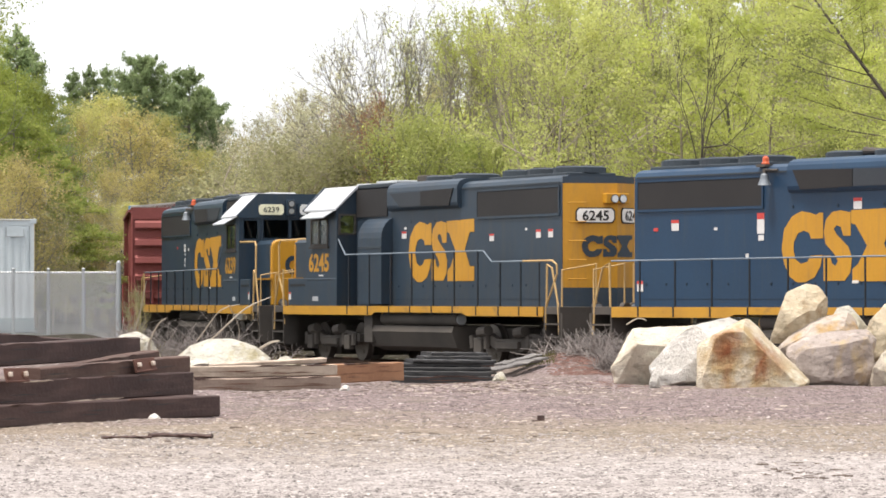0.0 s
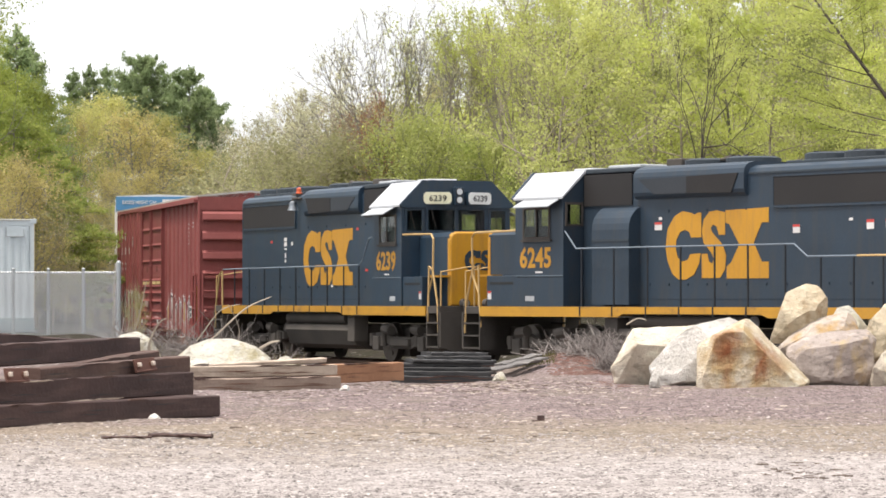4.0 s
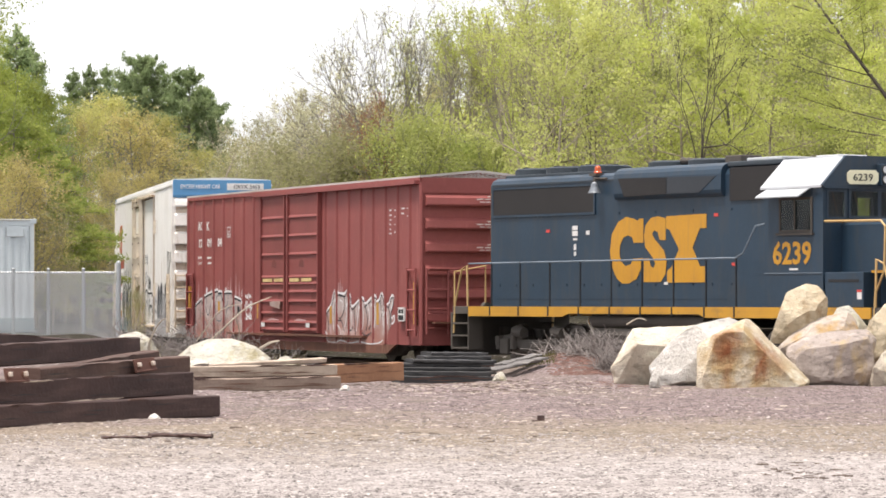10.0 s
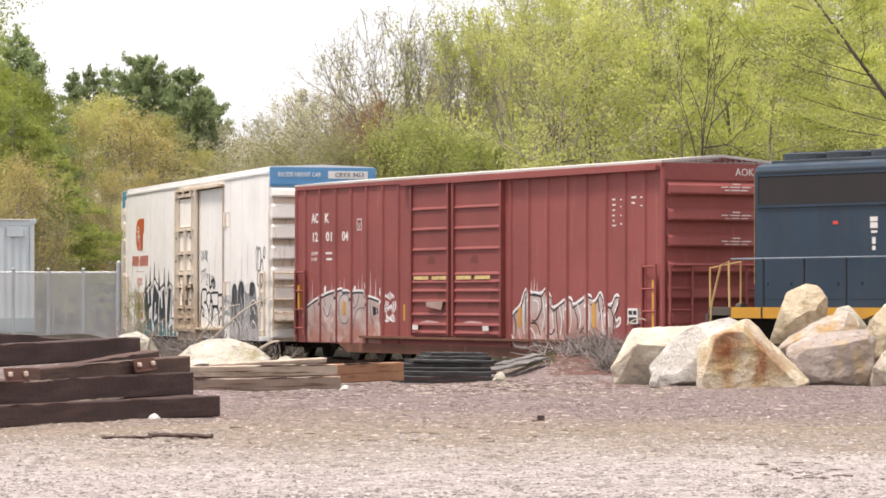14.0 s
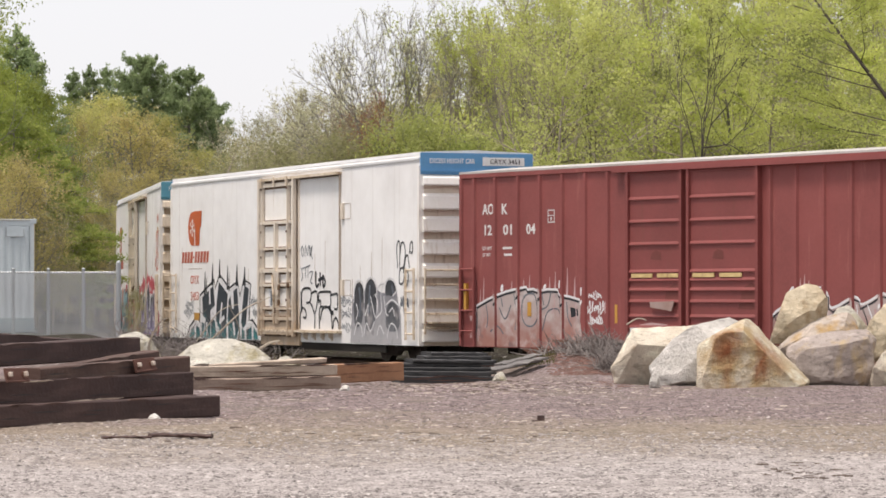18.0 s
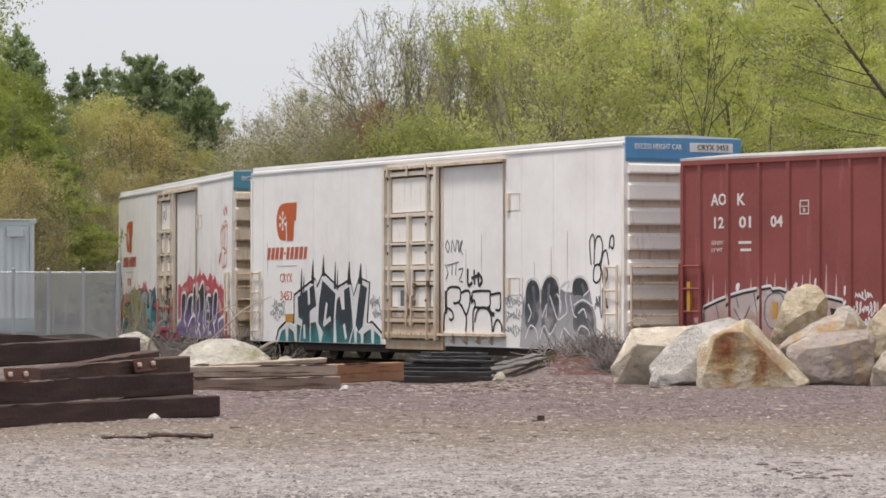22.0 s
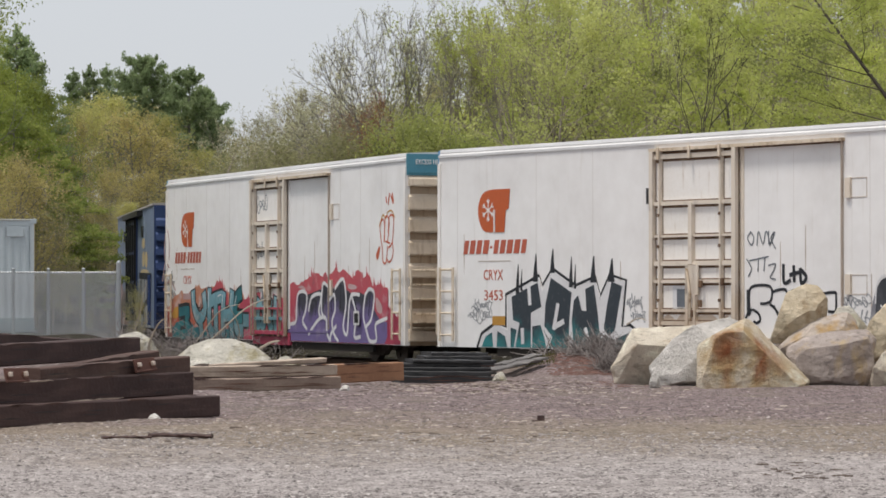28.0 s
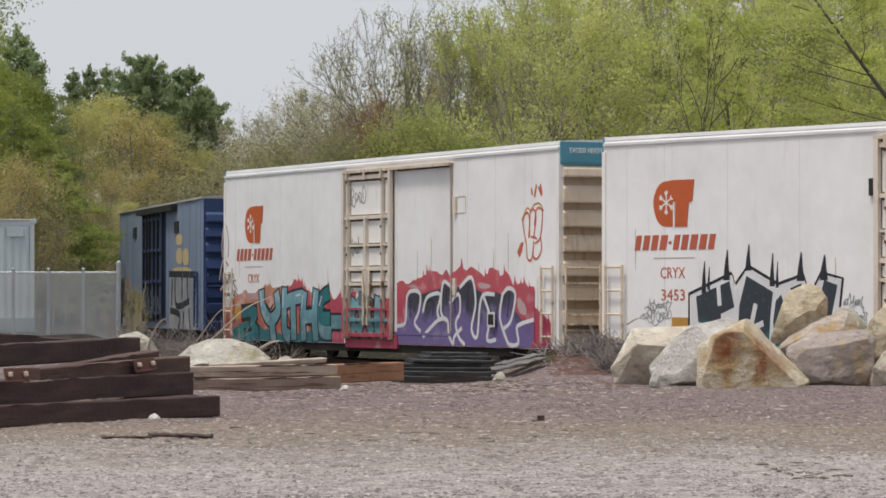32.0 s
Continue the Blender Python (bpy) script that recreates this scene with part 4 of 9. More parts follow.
    # cab front: windscreens, number boards, headlights
    for a0, a1, z0, z1 in ((-0.78, -0.04, 3.38, 3.90), (0.04, 0.78, 3.38, 3.90), (-1.36, -0.95, 3.36, 3.88), (0.95, 1.36, 3.36, 3.88)):
        w = pane_window(cab, "x", 6.15, a0, a1, z0, z1, BLUE, 1, "windscreen")
        part("wiper", pipe([(6.19, a0 + 0.08, z1), (6.19, a0 + 0.22, z0 + 0.06)], 0.008), UNDER, w)
    for sy in (-1, 1):
        hb = part("number_board", prism(bmesh.new(), [(6.2, sy * 0.93), (6.2, sy * 0.22), (6.42, sy * 0.24), (6.24, sy * 0.93)], "z", 4.03, 4.36), BLUE, cab)
        bb = prism(bmesh.new(), [(-0.36, -0.08), (-0.30, -0.15), (0.30, -0.15), (0.36, -0.08), (0.36, 0.08), (0.30, 0.15), (-0.30, 0.15), (-0.36, 0.08)], "y", -0.012, 0.012)
        pb = part("board_face", bb, BOARD if sy < 0 else BOARDWHITE, hb, "cream number board with black numerals")
        q = pose(6.335, sy * 0.585, 4.195, 0, 0, 90 + sy * 14.5)
        pb.matrix_basis = q
        if not number:
            continue
        tx = place_text(number, 0.15, hb, BLACK, (0, 0, 0), width=0.46, name="board_numeral", bold=0.01)
        tx.matrix_basis = q @ pose(-0.23, -0.017, -0.075)
    hl = part("headlight", boxed(6.2, 6.38, -0.13, 0.13, 4.02, 4.48, bev=0.02), BLUE, cab)
    for z in (4.15, 4.36):
        part("headlamp", rod(bmesh.new(), (6.38, 0, z), (6.40, 0, z), 0.078, 14), LAMP, hl)
        part("lamp_rim", rod(bmesh.new(), (6.37, 0, z), (6.39, 0, z), 0.105, 14), BLACK, hl)
    # short nose
    nose = part("nose", prism(bmesh.new(), [(-1.0, 1.45), (1.0, 1.45), (1.0, 3.18), (0.88, 3.30), (-0.88, 3.30), (-1.0, 3.18)], "x", 6.15, 8.08), BLUE, lo)
    bm = prism(bmesh.new(), [(-1.01, 1.46), (1.01, 1.46), (1.01, 3.10), (0.98, 3.20), (0.92, 3.27), (0.82, 3.31), (-0.82, 3.31), (-0.92, 3.27), (-0.98, 3.20), (-1.01, 3.10)], "x", 8.0, 8.15)
    bmesh.ops.bevel(bm, geom=[e for e in bm.edges if all(v.co.x > 8.1 for v in e.verts)], offset=0.06, segments=3, affect="EDGES", profile=0.5)
    part("nose_front", bm, YELLOW, nose, "yellow nose front")
    side_emblem(nose, 8.155, -0.62, 0.62, 2.34, 2.86, BLUE, "x")
    part("nose_door", boxed(8.15, 8.17, 0.3, 0.92, 1.6, 2.25, bev=0.01), YELLOW, nose)
    for sy in (-1, 1):
        bat = part("battery_box", boxed(6.17, 7.45, *sorted((sy * 1.0, sy * 1.47)), 1.45, 2.19, bev=0.015), BLUE, lo)
        part("box_slot", boxed(6.3, 7.3, *sorted((sy * 1.47, sy * 1.476)), 1.98, 2.04), BLACK, bat)
        part("nose_step", boxed(7.5, 8.15, *sorted((sy * 1.0, sy * 1.3)), 2.17, 2.22), YELLOW, nose)
    # walkway rails
    for sy in (-1, 1):
        y = sy * 1.45
        if sy == duct_side:
            line = [(4.22, y, 3.29), (3.67, y, 2.80), (-4.5, y, 2.80), (-4.95, y, 2.53), (-8.1, y, 2.53), (-8.33, y, 2.44), (-8.35, y, 2.22), (-7.8, y, 1.45), (-7.76, y, 0.9)]
            posts = [3.45, 2.16, 0.84, -0.42, -1.68, -2.88, -4.19, -5.4, -6.49, -7.45]
        else:
            line = [(-7.78, y, 2.49), (3.05, y, 2.52), (3.3, y, 2.62), (3.75, y, 3.2), (4.1, y, 3.25)]
            posts = [-6.75, -5.5, -4.23, -2.96, -1.70, -0.48, 0.73, 1.95, 3.05]
        if sy == duct_side:
            part("handrail", pipe(line[:4] + [(-6.6, y, 2.53)], 0.02, 6), RAILBLUE, lo, "blue-grey handrail")
            part("end_handrail", pipe([(-6.6, y, 2.53)] + line[4:], 0.024, 6), CREAM, lo, "cream bent handrail end")
        else:
            part("handrail", pipe(line, 0.02, 6), RAILBLUE, lo, "blue-grey handrail")
        for x in posts:
            top = 2.8 if sy == duct_side and x > -4.5 else 2.5
            part("stanchion", pipe([(x, y, 1.24), (x, y, top)], 0.023, 6), STANCHION, lo)
            part("stanchion_foot", boxed(x - 0.02, x + 0.02, *sorted((sy * 1.5, sy * 1.515)), 1.23, 1.45), STANCHION, lo)
        part("cab_grab", pipe([(6.1, y, 3.26), (8.0, y, 3.24), (8.14, y, 3.12), (8.1, y, 2.2), (7.82, y, 1.75), (7.75, y, 0.95)], 0.027, 6), CREAM, lo, "cream grab rail")
        for s in (1, -1):
            part("step_rail", pipe([(s * 8.46, y, 0.8), (s * 8.40, y, 1.5), (s * 8.1, y, 2.35), (s * 7.85, y, 2.45), (s * 7.82, y, 1.45)], 0.026, 6), CREAM, lo, "cream step rail")
        for s in (-1, 1):
            for z in (0.42, 0.72, 1.02):
                part("step", boxed(*sorted((s * 7.78, s * 8.5)), *sorted((sy * 1.1, sy * 1.48)), z, z + 0.04), UNDER, lo)
            part("step_side", boxed(*sorted((s * 7.74, s * 7.78)), *sorted((sy * 1.05, sy * 1.48)), 0.40, 1.27), UNDER, lo)
            part("step_side", boxed(*sorted((s * 8.48, s * 8.52)), *sorted((sy * 0.6, sy * 1.48)), 0.40, 1.27), UNDER, lo)
    # end rails, pilots, couplers, hoses
    for s in (-1, 1):
        for o in (-1, 1):
            part("end_rail", pipe([(s * 8.5, o * 1.4, 1.45), (s * 8.5, o * 1.4, 2.3), (s * 8.5, o * 0.5, 2.45), (s * 8.5, o * 0.5, 1.45)], 0.024), CREAM, lo, "cream end rail")
        part("pilot", prism(bmesh.new(), [(-1.45, 1.3), (1.45, 1.3), (1.45, 0.45), (0.9, 0.25), (-0.9, 0.25), (-1.45, 0.45)], "x", *sorted((s * 8.5, s * 8.6))), UNDER, lo)
        for o in (-0.7, -0.5, 0.5, 0.7):
            part("air_hose", pipe([(s * 8.6, o, 1.0), (s * 8.78, o, 0.85), (s * 8.74, o, 0.5)], 0.025), BLACK, lo)
        coupler(lo, s * 8.3, s)
    if pointed:
        hb = part("headlamp_box", boxed(-8.13, -7.9, -0.6, 0.02, 3.88, 4.12, bev=0.02), YELLOW, lo)
        for o in (-0.2, -0.42):
            part("rear_headlamp", rod(bmesh.new(), (-8.13, o, 3.99), (-8.16, o, 3.99), 0.085, 12), LAMP, hb)
            part("lamp_rim", rod(bmesh.new(), (-8.13, o, 3.99), (-8.145, o, 3.99), 0.11, 12), UNDER, hb)
        for bx, by, turn, w, tw in ((-7.89, 0.19, -110.25, 0.88, 0.64), (-7.845, -0.79, -65.4, 0.74, 0.56)):
            m = pose(bx, by, 3.60, 0, 0, turn)
            rim = [(a * w, b) for a, b in ((-0.5, -0.09), (-0.43, -0.16), (0.43, -0.16), (0.5, -0.09), (0.5, 0.09), (0.43, 0.16), (-0.43, 0.16), (-0.5, 0.09))]
            br = part("board_rim", prism(bmesh.new(), [(a * 1.07, b * 1.16) for a, b in rim], "y", -0.02, 0.03), BLACK, lo)
            rb = part("rear_number_board", prism(bmesh.new(), rim, "y", -0.034, -0.02), BOARDWHITE, lo, "white rear number board with black numerals")
            br.matrix_basis = m
            rb.matrix_basis = m
            tx = place_text(number, 0.23, rb, BLACK, (-tw / 2, -0.04, -0.115), width=tw, name="board_numeral", bold=0.03)
        side_emblem(lo, -7.625, 0.50, -0.84, 2.62, 3.14, BLUE, "x", (lambda q: -reach * ((near_y - q) / (near_y - edge) if q > edge else (q - far_y) / (edge - far_y)) - 0.006, edge))
        for k in range(5):
            z = 2.1 + k * 0.45
            part("end_grab", pipe([(-7.68, 0.78, z), (-7.76, 0.81, z), (-7.90, 0.44, z), (-7.82, 0.41, z)], 0.014), YELLOW, lo)
    else:
        for o in (-0.14, 0.14):
            part("rear_headlamp", rod(bmesh.new(), (-7.62, o, 4.02), (-7.71, o, 4.02), 0.085, 12), LAMP, lo)
            part("lamp_rim", rod(bmesh.new(), (-7.62, o, 4.02), (-7.69, o, 4.02), 0.11, 12), UNDER, lo)
        side_emblem(lo, -7.625, 0.72, -0.72, 2.62, 3.14, BLUE, "x")
    # ditch lamps low on both ends
    for dx, dy, dz in ((8.52, -0.76, 1.52), (8.52, 0.76, 1.52), (-8.52, 0.48, 1.43), (-8.52, -0.48, 1.43)):
        s = 1 if dx > 0 else -1
        dl = part("ditch_lamp", rod(bmesh.new(), (dx - s * 0.1, dy, dz), (dx + s * 0.06, dy, dz), 0.12, 14), UNDER, lo)
        part("lens", rod(bmesh.new(), (dx + s * 0.06, dy, dz), (dx + s * 0.075, dy, dz), 0.095, 14), LAMP, dl)
        part("lamp_bracket", boxed(*sorted((dx - s * 0.06, dx + s * 0.02)), dy - 0.03, dy + 0.03, 1.25, dz - 0.1), UNDER, dl)
    # under the deck
    part("fuel_tank", prism(bmesh.new(), [(-1.35, 0.95), (1.35, 0.95), (1.4, 0.8), (1.25, 0.42), (0.9, 0.3), (-0.9, 0.3), (-1.25, 0.42), (-1.4, 0.8)], "x", -2.65, 2.4), UNDER, lo, "grimy black fuel tank")
    for sy in (-1, 1):
        rs = part("air_reservoir", rod(bmesh.new(), (-2.75, sy * 1.2, 1.12), (1.7, sy * 1.2, 1.12), 0.155, 14), UNDER, lo)
        part("reservoir_cap", rod(bmesh.new(), (-2.80, sy * 1.2, 1.12), (-2.75, sy * 1.2, 1.12), 0.13, 14), YELLOW if sy < 0 else RAILGREY, rs)
        part("side_box", boxed(2.1, 2.6, *sorted((sy * 1.0, sy * 1.4)), 0.5, 1.2, bev=0.02), UNDER, lo)
    t1, t2 = truck(lo, 5.2, 0.508, 1.37, True), truck(lo, -5.2, 0.508, 1.37, True)
    # painting on both flanks
    for sy in (-1, 1):
        a, b = (-2.50, 1.30) if sy < 0 else (-2.98, 0.86)
        if sy < 0:
            side_emblem(lo, -0.925, a, b, 2.0, 3.53, YELLOW)
        else:
            side_emblem(lo, 0.925, b, a, 2.08, 3.62, YELLOW)
        if number:
            place_text(number, 0.46, lo, YELLOW, (4.42 if sy < 0 else 5.97, sy * 1.503, 2.38), 0 if sy < 0 else 180, width=1.34, name="road_number", label="yellow painted road number", bold=0.035)
        if sy > 0:
            stickers = [(1.0, 3.19, 0.28, 0.18), (-4.03, 3.05, 0.24, 0.18), (-6.52, 3.09, 0.24, 0.2), (-7.15, 3.09, 0.24, 0.2), (1.0, 3.42, 0.12, 0.06), (-5.82, 3.28, 0.12, 0.06)]
        elif number:
            stickers = [(-4.05, 3.25, 0.22, 0.10), (-4.05, 3.11, 0.22, 0.12), (-4.02, 3.01, 0.18, 0.05), (-3.99, 2.78, 0.1, 0.14), (-3.99, 2.65, 0.1, 0.09), (-3.48, 3.13, 0.14, 0.10), (-0.35, 1.95, 0.14, 0.06)]
        else:
            stickers = [(-6.26, 3.16, 0.26, 0.24), (-4.78, 3.15, 0.12, 0.06), (-3.31, 3.05, 0.24, 0.45), (-3.27, 2.90, 0.18, 0.12), (-7.50, 1.80, 0.22, 0.24), (-3.70, 2.50, 0.1, 0.12), (-0.2, 3.52, 0.26, 0.24), (-0.25, 1.96, 0.2, 0.06)]
        if sy < 0:
            for x, z in ((-5.16, 3.21), (1.54, 3.46), (2.2, 2.36)) if number else ((-6.90, 3.16), (1.54, 3.46)):
                part("red_tag", boxed(x, x + 0.16, -0.931, -0.926, z, z + 0.07), LABELRED, lo, "small red warning tag")
        for x, z, w, h in stickers:
            lb = part("label", boxed(x, x + w, *sorted((sy * 0.926, sy * 0.931)), z, z + h), WHITE, lo, "small white label")
            if h > 0.15:
                part("label_band", boxed(x, x + w, *sorted((sy * 0.931, sy * 0.934)), z + h * 0.7, z + h), LABELRED, lb)
    if duct_side > 0:
        d = duct_side
        part("blower_duct", prism(bmesh.new(), [(d * 0.92, 1.5), (d * 1.25, 1.5), (d * 1.25, 3.22), (d * 1.235, 3.36), (d * 1.19, 3.49), (d * 1.11, 3.61), (d * 1.02, 3.69), (d * 0.92, 3.74)], "x", 1.85, 3.32), BLUE, lo)
        part("duct_seam", boxed(1.85, 3.32, d * 1.25, d * 1.265, 2.95, 3.0), ROOFDARK, lo)
    return lo, (t1, t2)


def add_vehicle(ob, trucks, place, half, turned=False):
    VEHICLES.append((ob, trucks, place, half, turned))


loco, trs = locomotive("", "dark blue road switcher locomotive with large yellow emblem, leading the train", BLUE=BLUENEW)
add_vehicle(loco, trs, 36.16, 5.2)
loco, trs = locomotive("6245", "dark blue road switcher locomotive running backwards, yellow hood end", BLUE=BLUEFADED, pointed=True)
add_vehicle(loco, trs, 18.06, 5.2, True)
loco, trs = locomotive("6239", "dark blue road switcher locomotive with white cab roof and yellow nose")
add_vehicle(loco, trs, 0.0, 5.2)
def corner_ladder(parent, x, y, z0, z1, material, along_y=False, w=0.58, rungs=4, off=0.09):
    """Two uprights and rungs, standing off a side (or an end) wall."""
    s = 1 if y > 0 else -1
    if along_y:
        sx = 1 if x > 0 else -1
        P = lambda a, z: (x + sx * off, y + a, z)
    else:
        P = lambda a, z: (x + a, y + s * off, z)
    lad = None
    for a in (0, w):
        lad = part("ladder_upright", rod(bmesh.new(), P(a, z0), P(a, z1), 0.034, 6), material, parent)
    for k in range(rungs):
        z = z0 + 0.15 + (z1 - z0 - 0.2) * k / max(1, rungs - 1)
        part("rung", rod(bmesh.new(), P(0, z), P(w, z), 0.024, 6), material, lad)


def end_corrugation(bm, x, s, half_w, bands):
    """Pressed horizontal ribs on an end wall; bands are (low, high)."""
    for z0, z1 in bands:
        prism(bm, [(x, z0 + 0.01), (x + s * 0.12, z0), (x + s * 0.13, z0 + 0.04), (x + s * 0.10, z1 - 0.08), (x, z1)], "y", -half_w, half_w)


def underbody(parent, half, z, mat):
    # sill and bearers take the darker tone that paints in the shade below
    part("centre_sill", boxed(-half + 0.2, half - 0.2, -0.28, 0.28, 0.28, z + 0.1), UNDERSHADE, parent)
    part("brake_cylinder", rod(bmesh.new(), (-1.5, 0.5, 0.62), (-0.3, 0.5, 0.62), 0.2, 12), UNDER, parent)
    part("brake_valve", boxed(0.4, 1.0, -0.6, -0.2, 0.3, 0.75), UNDER, parent)
    part("air_reservoir", rod(bmesh.new(), (1.6, 0.6, 0.45), (3.0, 0.6, 0.45), 0.19, 12), UNDER, parent)
    for y, zz in ((-0.85, 0.36), (0.9, 0.34)):
        part("brake_rod", pipe([(-half + 3.2, y, zz), (half - 3.2, y, zz)], 0.035), UNDER, parent)
    for x in (-3.6, -2.4, 2.2, 3.8):
        part("cross_bearer", prism(bmesh.new(), [(-1.35, 0.6), (1.35, 0.6), (1.2, 0.42), (0.4, 0.26), (-0.4, 0.26), (-1.2, 0.42)], "x", x - 0.08, x + 0.08), UNDERSHADE, parent)
    for s in (-1, 1):
        coupler(parent, s * (half + 0.1), s)


def tag_line(parent, x, z, w, h, seed, y, material, width=0.04, loops=4, name="scrawl"):
    """An unreadable sprayed scrawl: one looping line."""
    rg = random.Random(seed)
    pts, ph = [], rg.uniform(0, 6)
    n = loops * 9
    a2, b2, c2 = rg.uniform(0.05, 0.14), rg.uniform(1.6, 2.4), rg.uniform(0, 6)
    for i in range(n + 1):
        u = i / n
        pts.append((x + w * (u + a2 * math.cos(u * loops * 6.28 + ph) + 0.05 * math.sin(u * loops * 6.28 * b2 + c2)), z + h * (0.5 + 0.4 * math.sin(u * loops * 6.28 + ph) * (0.5 + 0.5 * math.sin(u * 9.1 + ph * 2)) + 0.16 * math.sin(u * loops * 6.28 * b2 + c2 * 2))))
    return stroke(name, flowing(pts, 2), width, y, material, parent)


def thin(y):
    """Layers of paint lie close to the wall; only what is on the door's bars stands off."""
    d = y + 1.524
    return -1.524 + (d * 0.25 if d > -0.1 else d)


def sprayed(c, y, o, material, width, lines, name="sprayed_line", curved=True):
    """Several painted lines, each a mesh of its own; o shifts them along the car."""
    for k, pts in enumerate(lines):
        pts = [(x + o, z) for x, z in pts]
        stroke(name, flowing(pts) if curved else pts, width, thin(y) - 0.0004 * (k % 4), material, c)


def sprayed_fill(c, y, o, material, shapes, name="sprayed_shape", soft=0):
    for k, pts in enumerate(shapes):
        pts = [(x + o, z) for x, z in pts]
        decal(name, rounded(pts, soft) if soft else pts, thin(y) - 0.0002 * k, material, c, thick=0.001)


def jagged(x0, x1, height, step, rough, seed, z0=0.475):
    """The outline of a sprayed cloud: a flat foot and a ragged, uneven top; height is a function of 0..1."""
    rg = random.Random(seed)
    pts, x = [(x0, z0)], x0
    swell = rg.uniform(0, 6)
    while x < x1:
        u = (x - x0) / (x1 - x0)
        lift = rough * (0.9 * math.sin(x * 3.1 + swell) + 0.5 * math.sin(x * 7.3 + 2 * swell))
        pts.append((x, height(u) + lift * 0.5 + rough * rg.uniform(-0.5, 0.5)))
        if rg.random() < 0.3:
            w = step * rg.uniform(0.08, 0.16)
            z = height(u) + lift * 0.5 + rough * rg.uniform(0.5, 1.6)
            pts += [(x + w, z), (x + 2 * w, z - rough * rg.uniform(0.6, 1.2))]
            x += 2 * w
        x += step * rg.uniform(0.2, 0.8)
    return pts + [(x1, min(pts[-1][1], height(1.0))), (x1, z0)]


def red_boxcar():
    c = thing("boxcar", "dull red steel boxcar with double sliding doors and sprayed graffiti", "boxcar", "freight cars of the train")
    L, W, zb, zt = 9.60, 1.52, 0.47, 4.66
    part("body", boxed(-L, L, -W, W, zb, zt), AOKRED, c)
    part("roof", prism(bmesh.new(), [(-W - 0.05, zt + 0.002), (W + 0.05, zt + 0.002), (W + 0.05, zt + 0.05), (0, zt + 0.20), (-W - 0.05, zt + 0.05)], "x", -L - 0.03, L + 0.03), GREYROOF, c, "pale weathered panel roof")
    for sy in (-1, 1):
        y = sy * W
        part("eave_rail", boxed(-L, L, *sorted((y, y + sy * 0.05)), zt - 0.10, zt + 0.0), AOKRED, c)
        for x in (-9.57, -9.0, -8.1, -7.12, -6.2, -5.28, -4.35, -3.45, 2.54, 3.42, 4.34, 5.26, 6.17, 7.08, 7.94, 8.81, 9.57):
            part("side_post", prism(bmesh.new(), [(x - 0.07, y), (x - 0.04, y + sy * 0.05), (x + 0.04, y + sy * 0.05), (x + 0.07, y)], "z", zb + 0.02, zt - 0.11), AOKRED, c)
        part("side_sill", prism(bmesh.new(), [(-7.0, 0.47), (-6.4, 0.24), (7.2, 0.24), (7.8, 0.47)], "y", *sorted((y - sy * 0.05, y + sy * 0.02))), RUST, c)
        part("sill_rail", boxed(-5.5, 5.7, *sorted((y, y + sy * 0.14)), 0.62, 0.68), RUST, c)
        # two sliding doors on a high track
        part("door_track", boxed(-3.1, 9.5, *sorted((y, y + sy * 0.16)), zt - 0.16, zt - 0.07), AOKRED, c)
        for d0, d1 in ((-2.62, -0.50), (-0.33, 2.24)):
            dr = part("sliding_door", boxed(d0, d1, *sorted((y, y + sy * 0.07)), 0.72, 4.52), AOKDOOR, c, "ribbed red sliding door")
            for q in ((d0, d0 + 0.1, 0.72, 4.52), (d1 - 0.1, d1, 0.72, 4.52)):
                part("door_stile", boxed(q[0], q[1], *sorted((y + sy * 0.07, y + sy * 0.13)), q[2], q[3]), AOKDOOR, dr)
            for z in (4.47, 3.89, 3.38, 2.87, 2.25, 2.06, 1.84, 1.58, 1.25, 1.0, 0.80):
                part("door_rib", prism(bmesh.new(), [(y + sy * 0.07, z - 0.035), (y + sy * 0.105, z - 0.03), (y + sy * 0.105, z - 0.01), (y + sy * 0.07, z + 0.045)], "x", d0 + 0.1, d1 - 0.1), AOKDOOR, dr)
            for q in (d0 + 0.2, d0 + 1.18):
                part("crane_pad", boxed(q, q + 0.78, *sorted((y + sy * 0.072, y + sy * 0.10)), 2.11, 2.20), PADYELLOW, dr, "bare yellowed pad")
            part("rust_patch", prism(bmesh.new(), [(d0 + 0.9, 2.52), (d0 + 1.3, 2.5), (d0 + 1.28, 2.68), (d0 + 1.1, 2.72), (d0 + 0.95, 2.66)], "y", *sorted((y + sy * 0.07, y + sy * 0.074))), DOORSTAIN, dr)
            part("rust_patch", prism(bmesh.new(), [(d1 - 0.75, 1.42), (d1 - 0.14, 1.4), (d1 - 0.12, 1.92), (d1 - 0.3, 1.98), (d1 - 0.6, 1.86)], "y", *sorted((y + sy * 0.07, y + sy * 0.074))), DOORSTAIN, dr)
            part("scuff", prism(bmesh.new(), [(d0 + 0.3, 0.98), (d0 + 1.6, 0.96), (d0 + 1.5, 1.06), (d0 + 0.9, 1.1), (d0 + 0.5, 1.05)], "y", *sorted((y + sy * 0.07, y + sy * 0.074))), P_LILAC, dr)
        for x in (-2.4, 1.35):
            part("placard", boxed(x, x + 0.3, *sorted((y + sy * 0.142, y + sy * 0.15)), 0.86, 0.98), WHITE, c, "small white placard")
        part("placard_board", prism(bmesh.new(), [(-1.62, 1.44), (-0.84, 1.36), (-0.74, 1.58), (-1.66, 1.56)], "y", *sorted((y + sy * 0.13, y + sy * 0.15))), P_SAND, c)
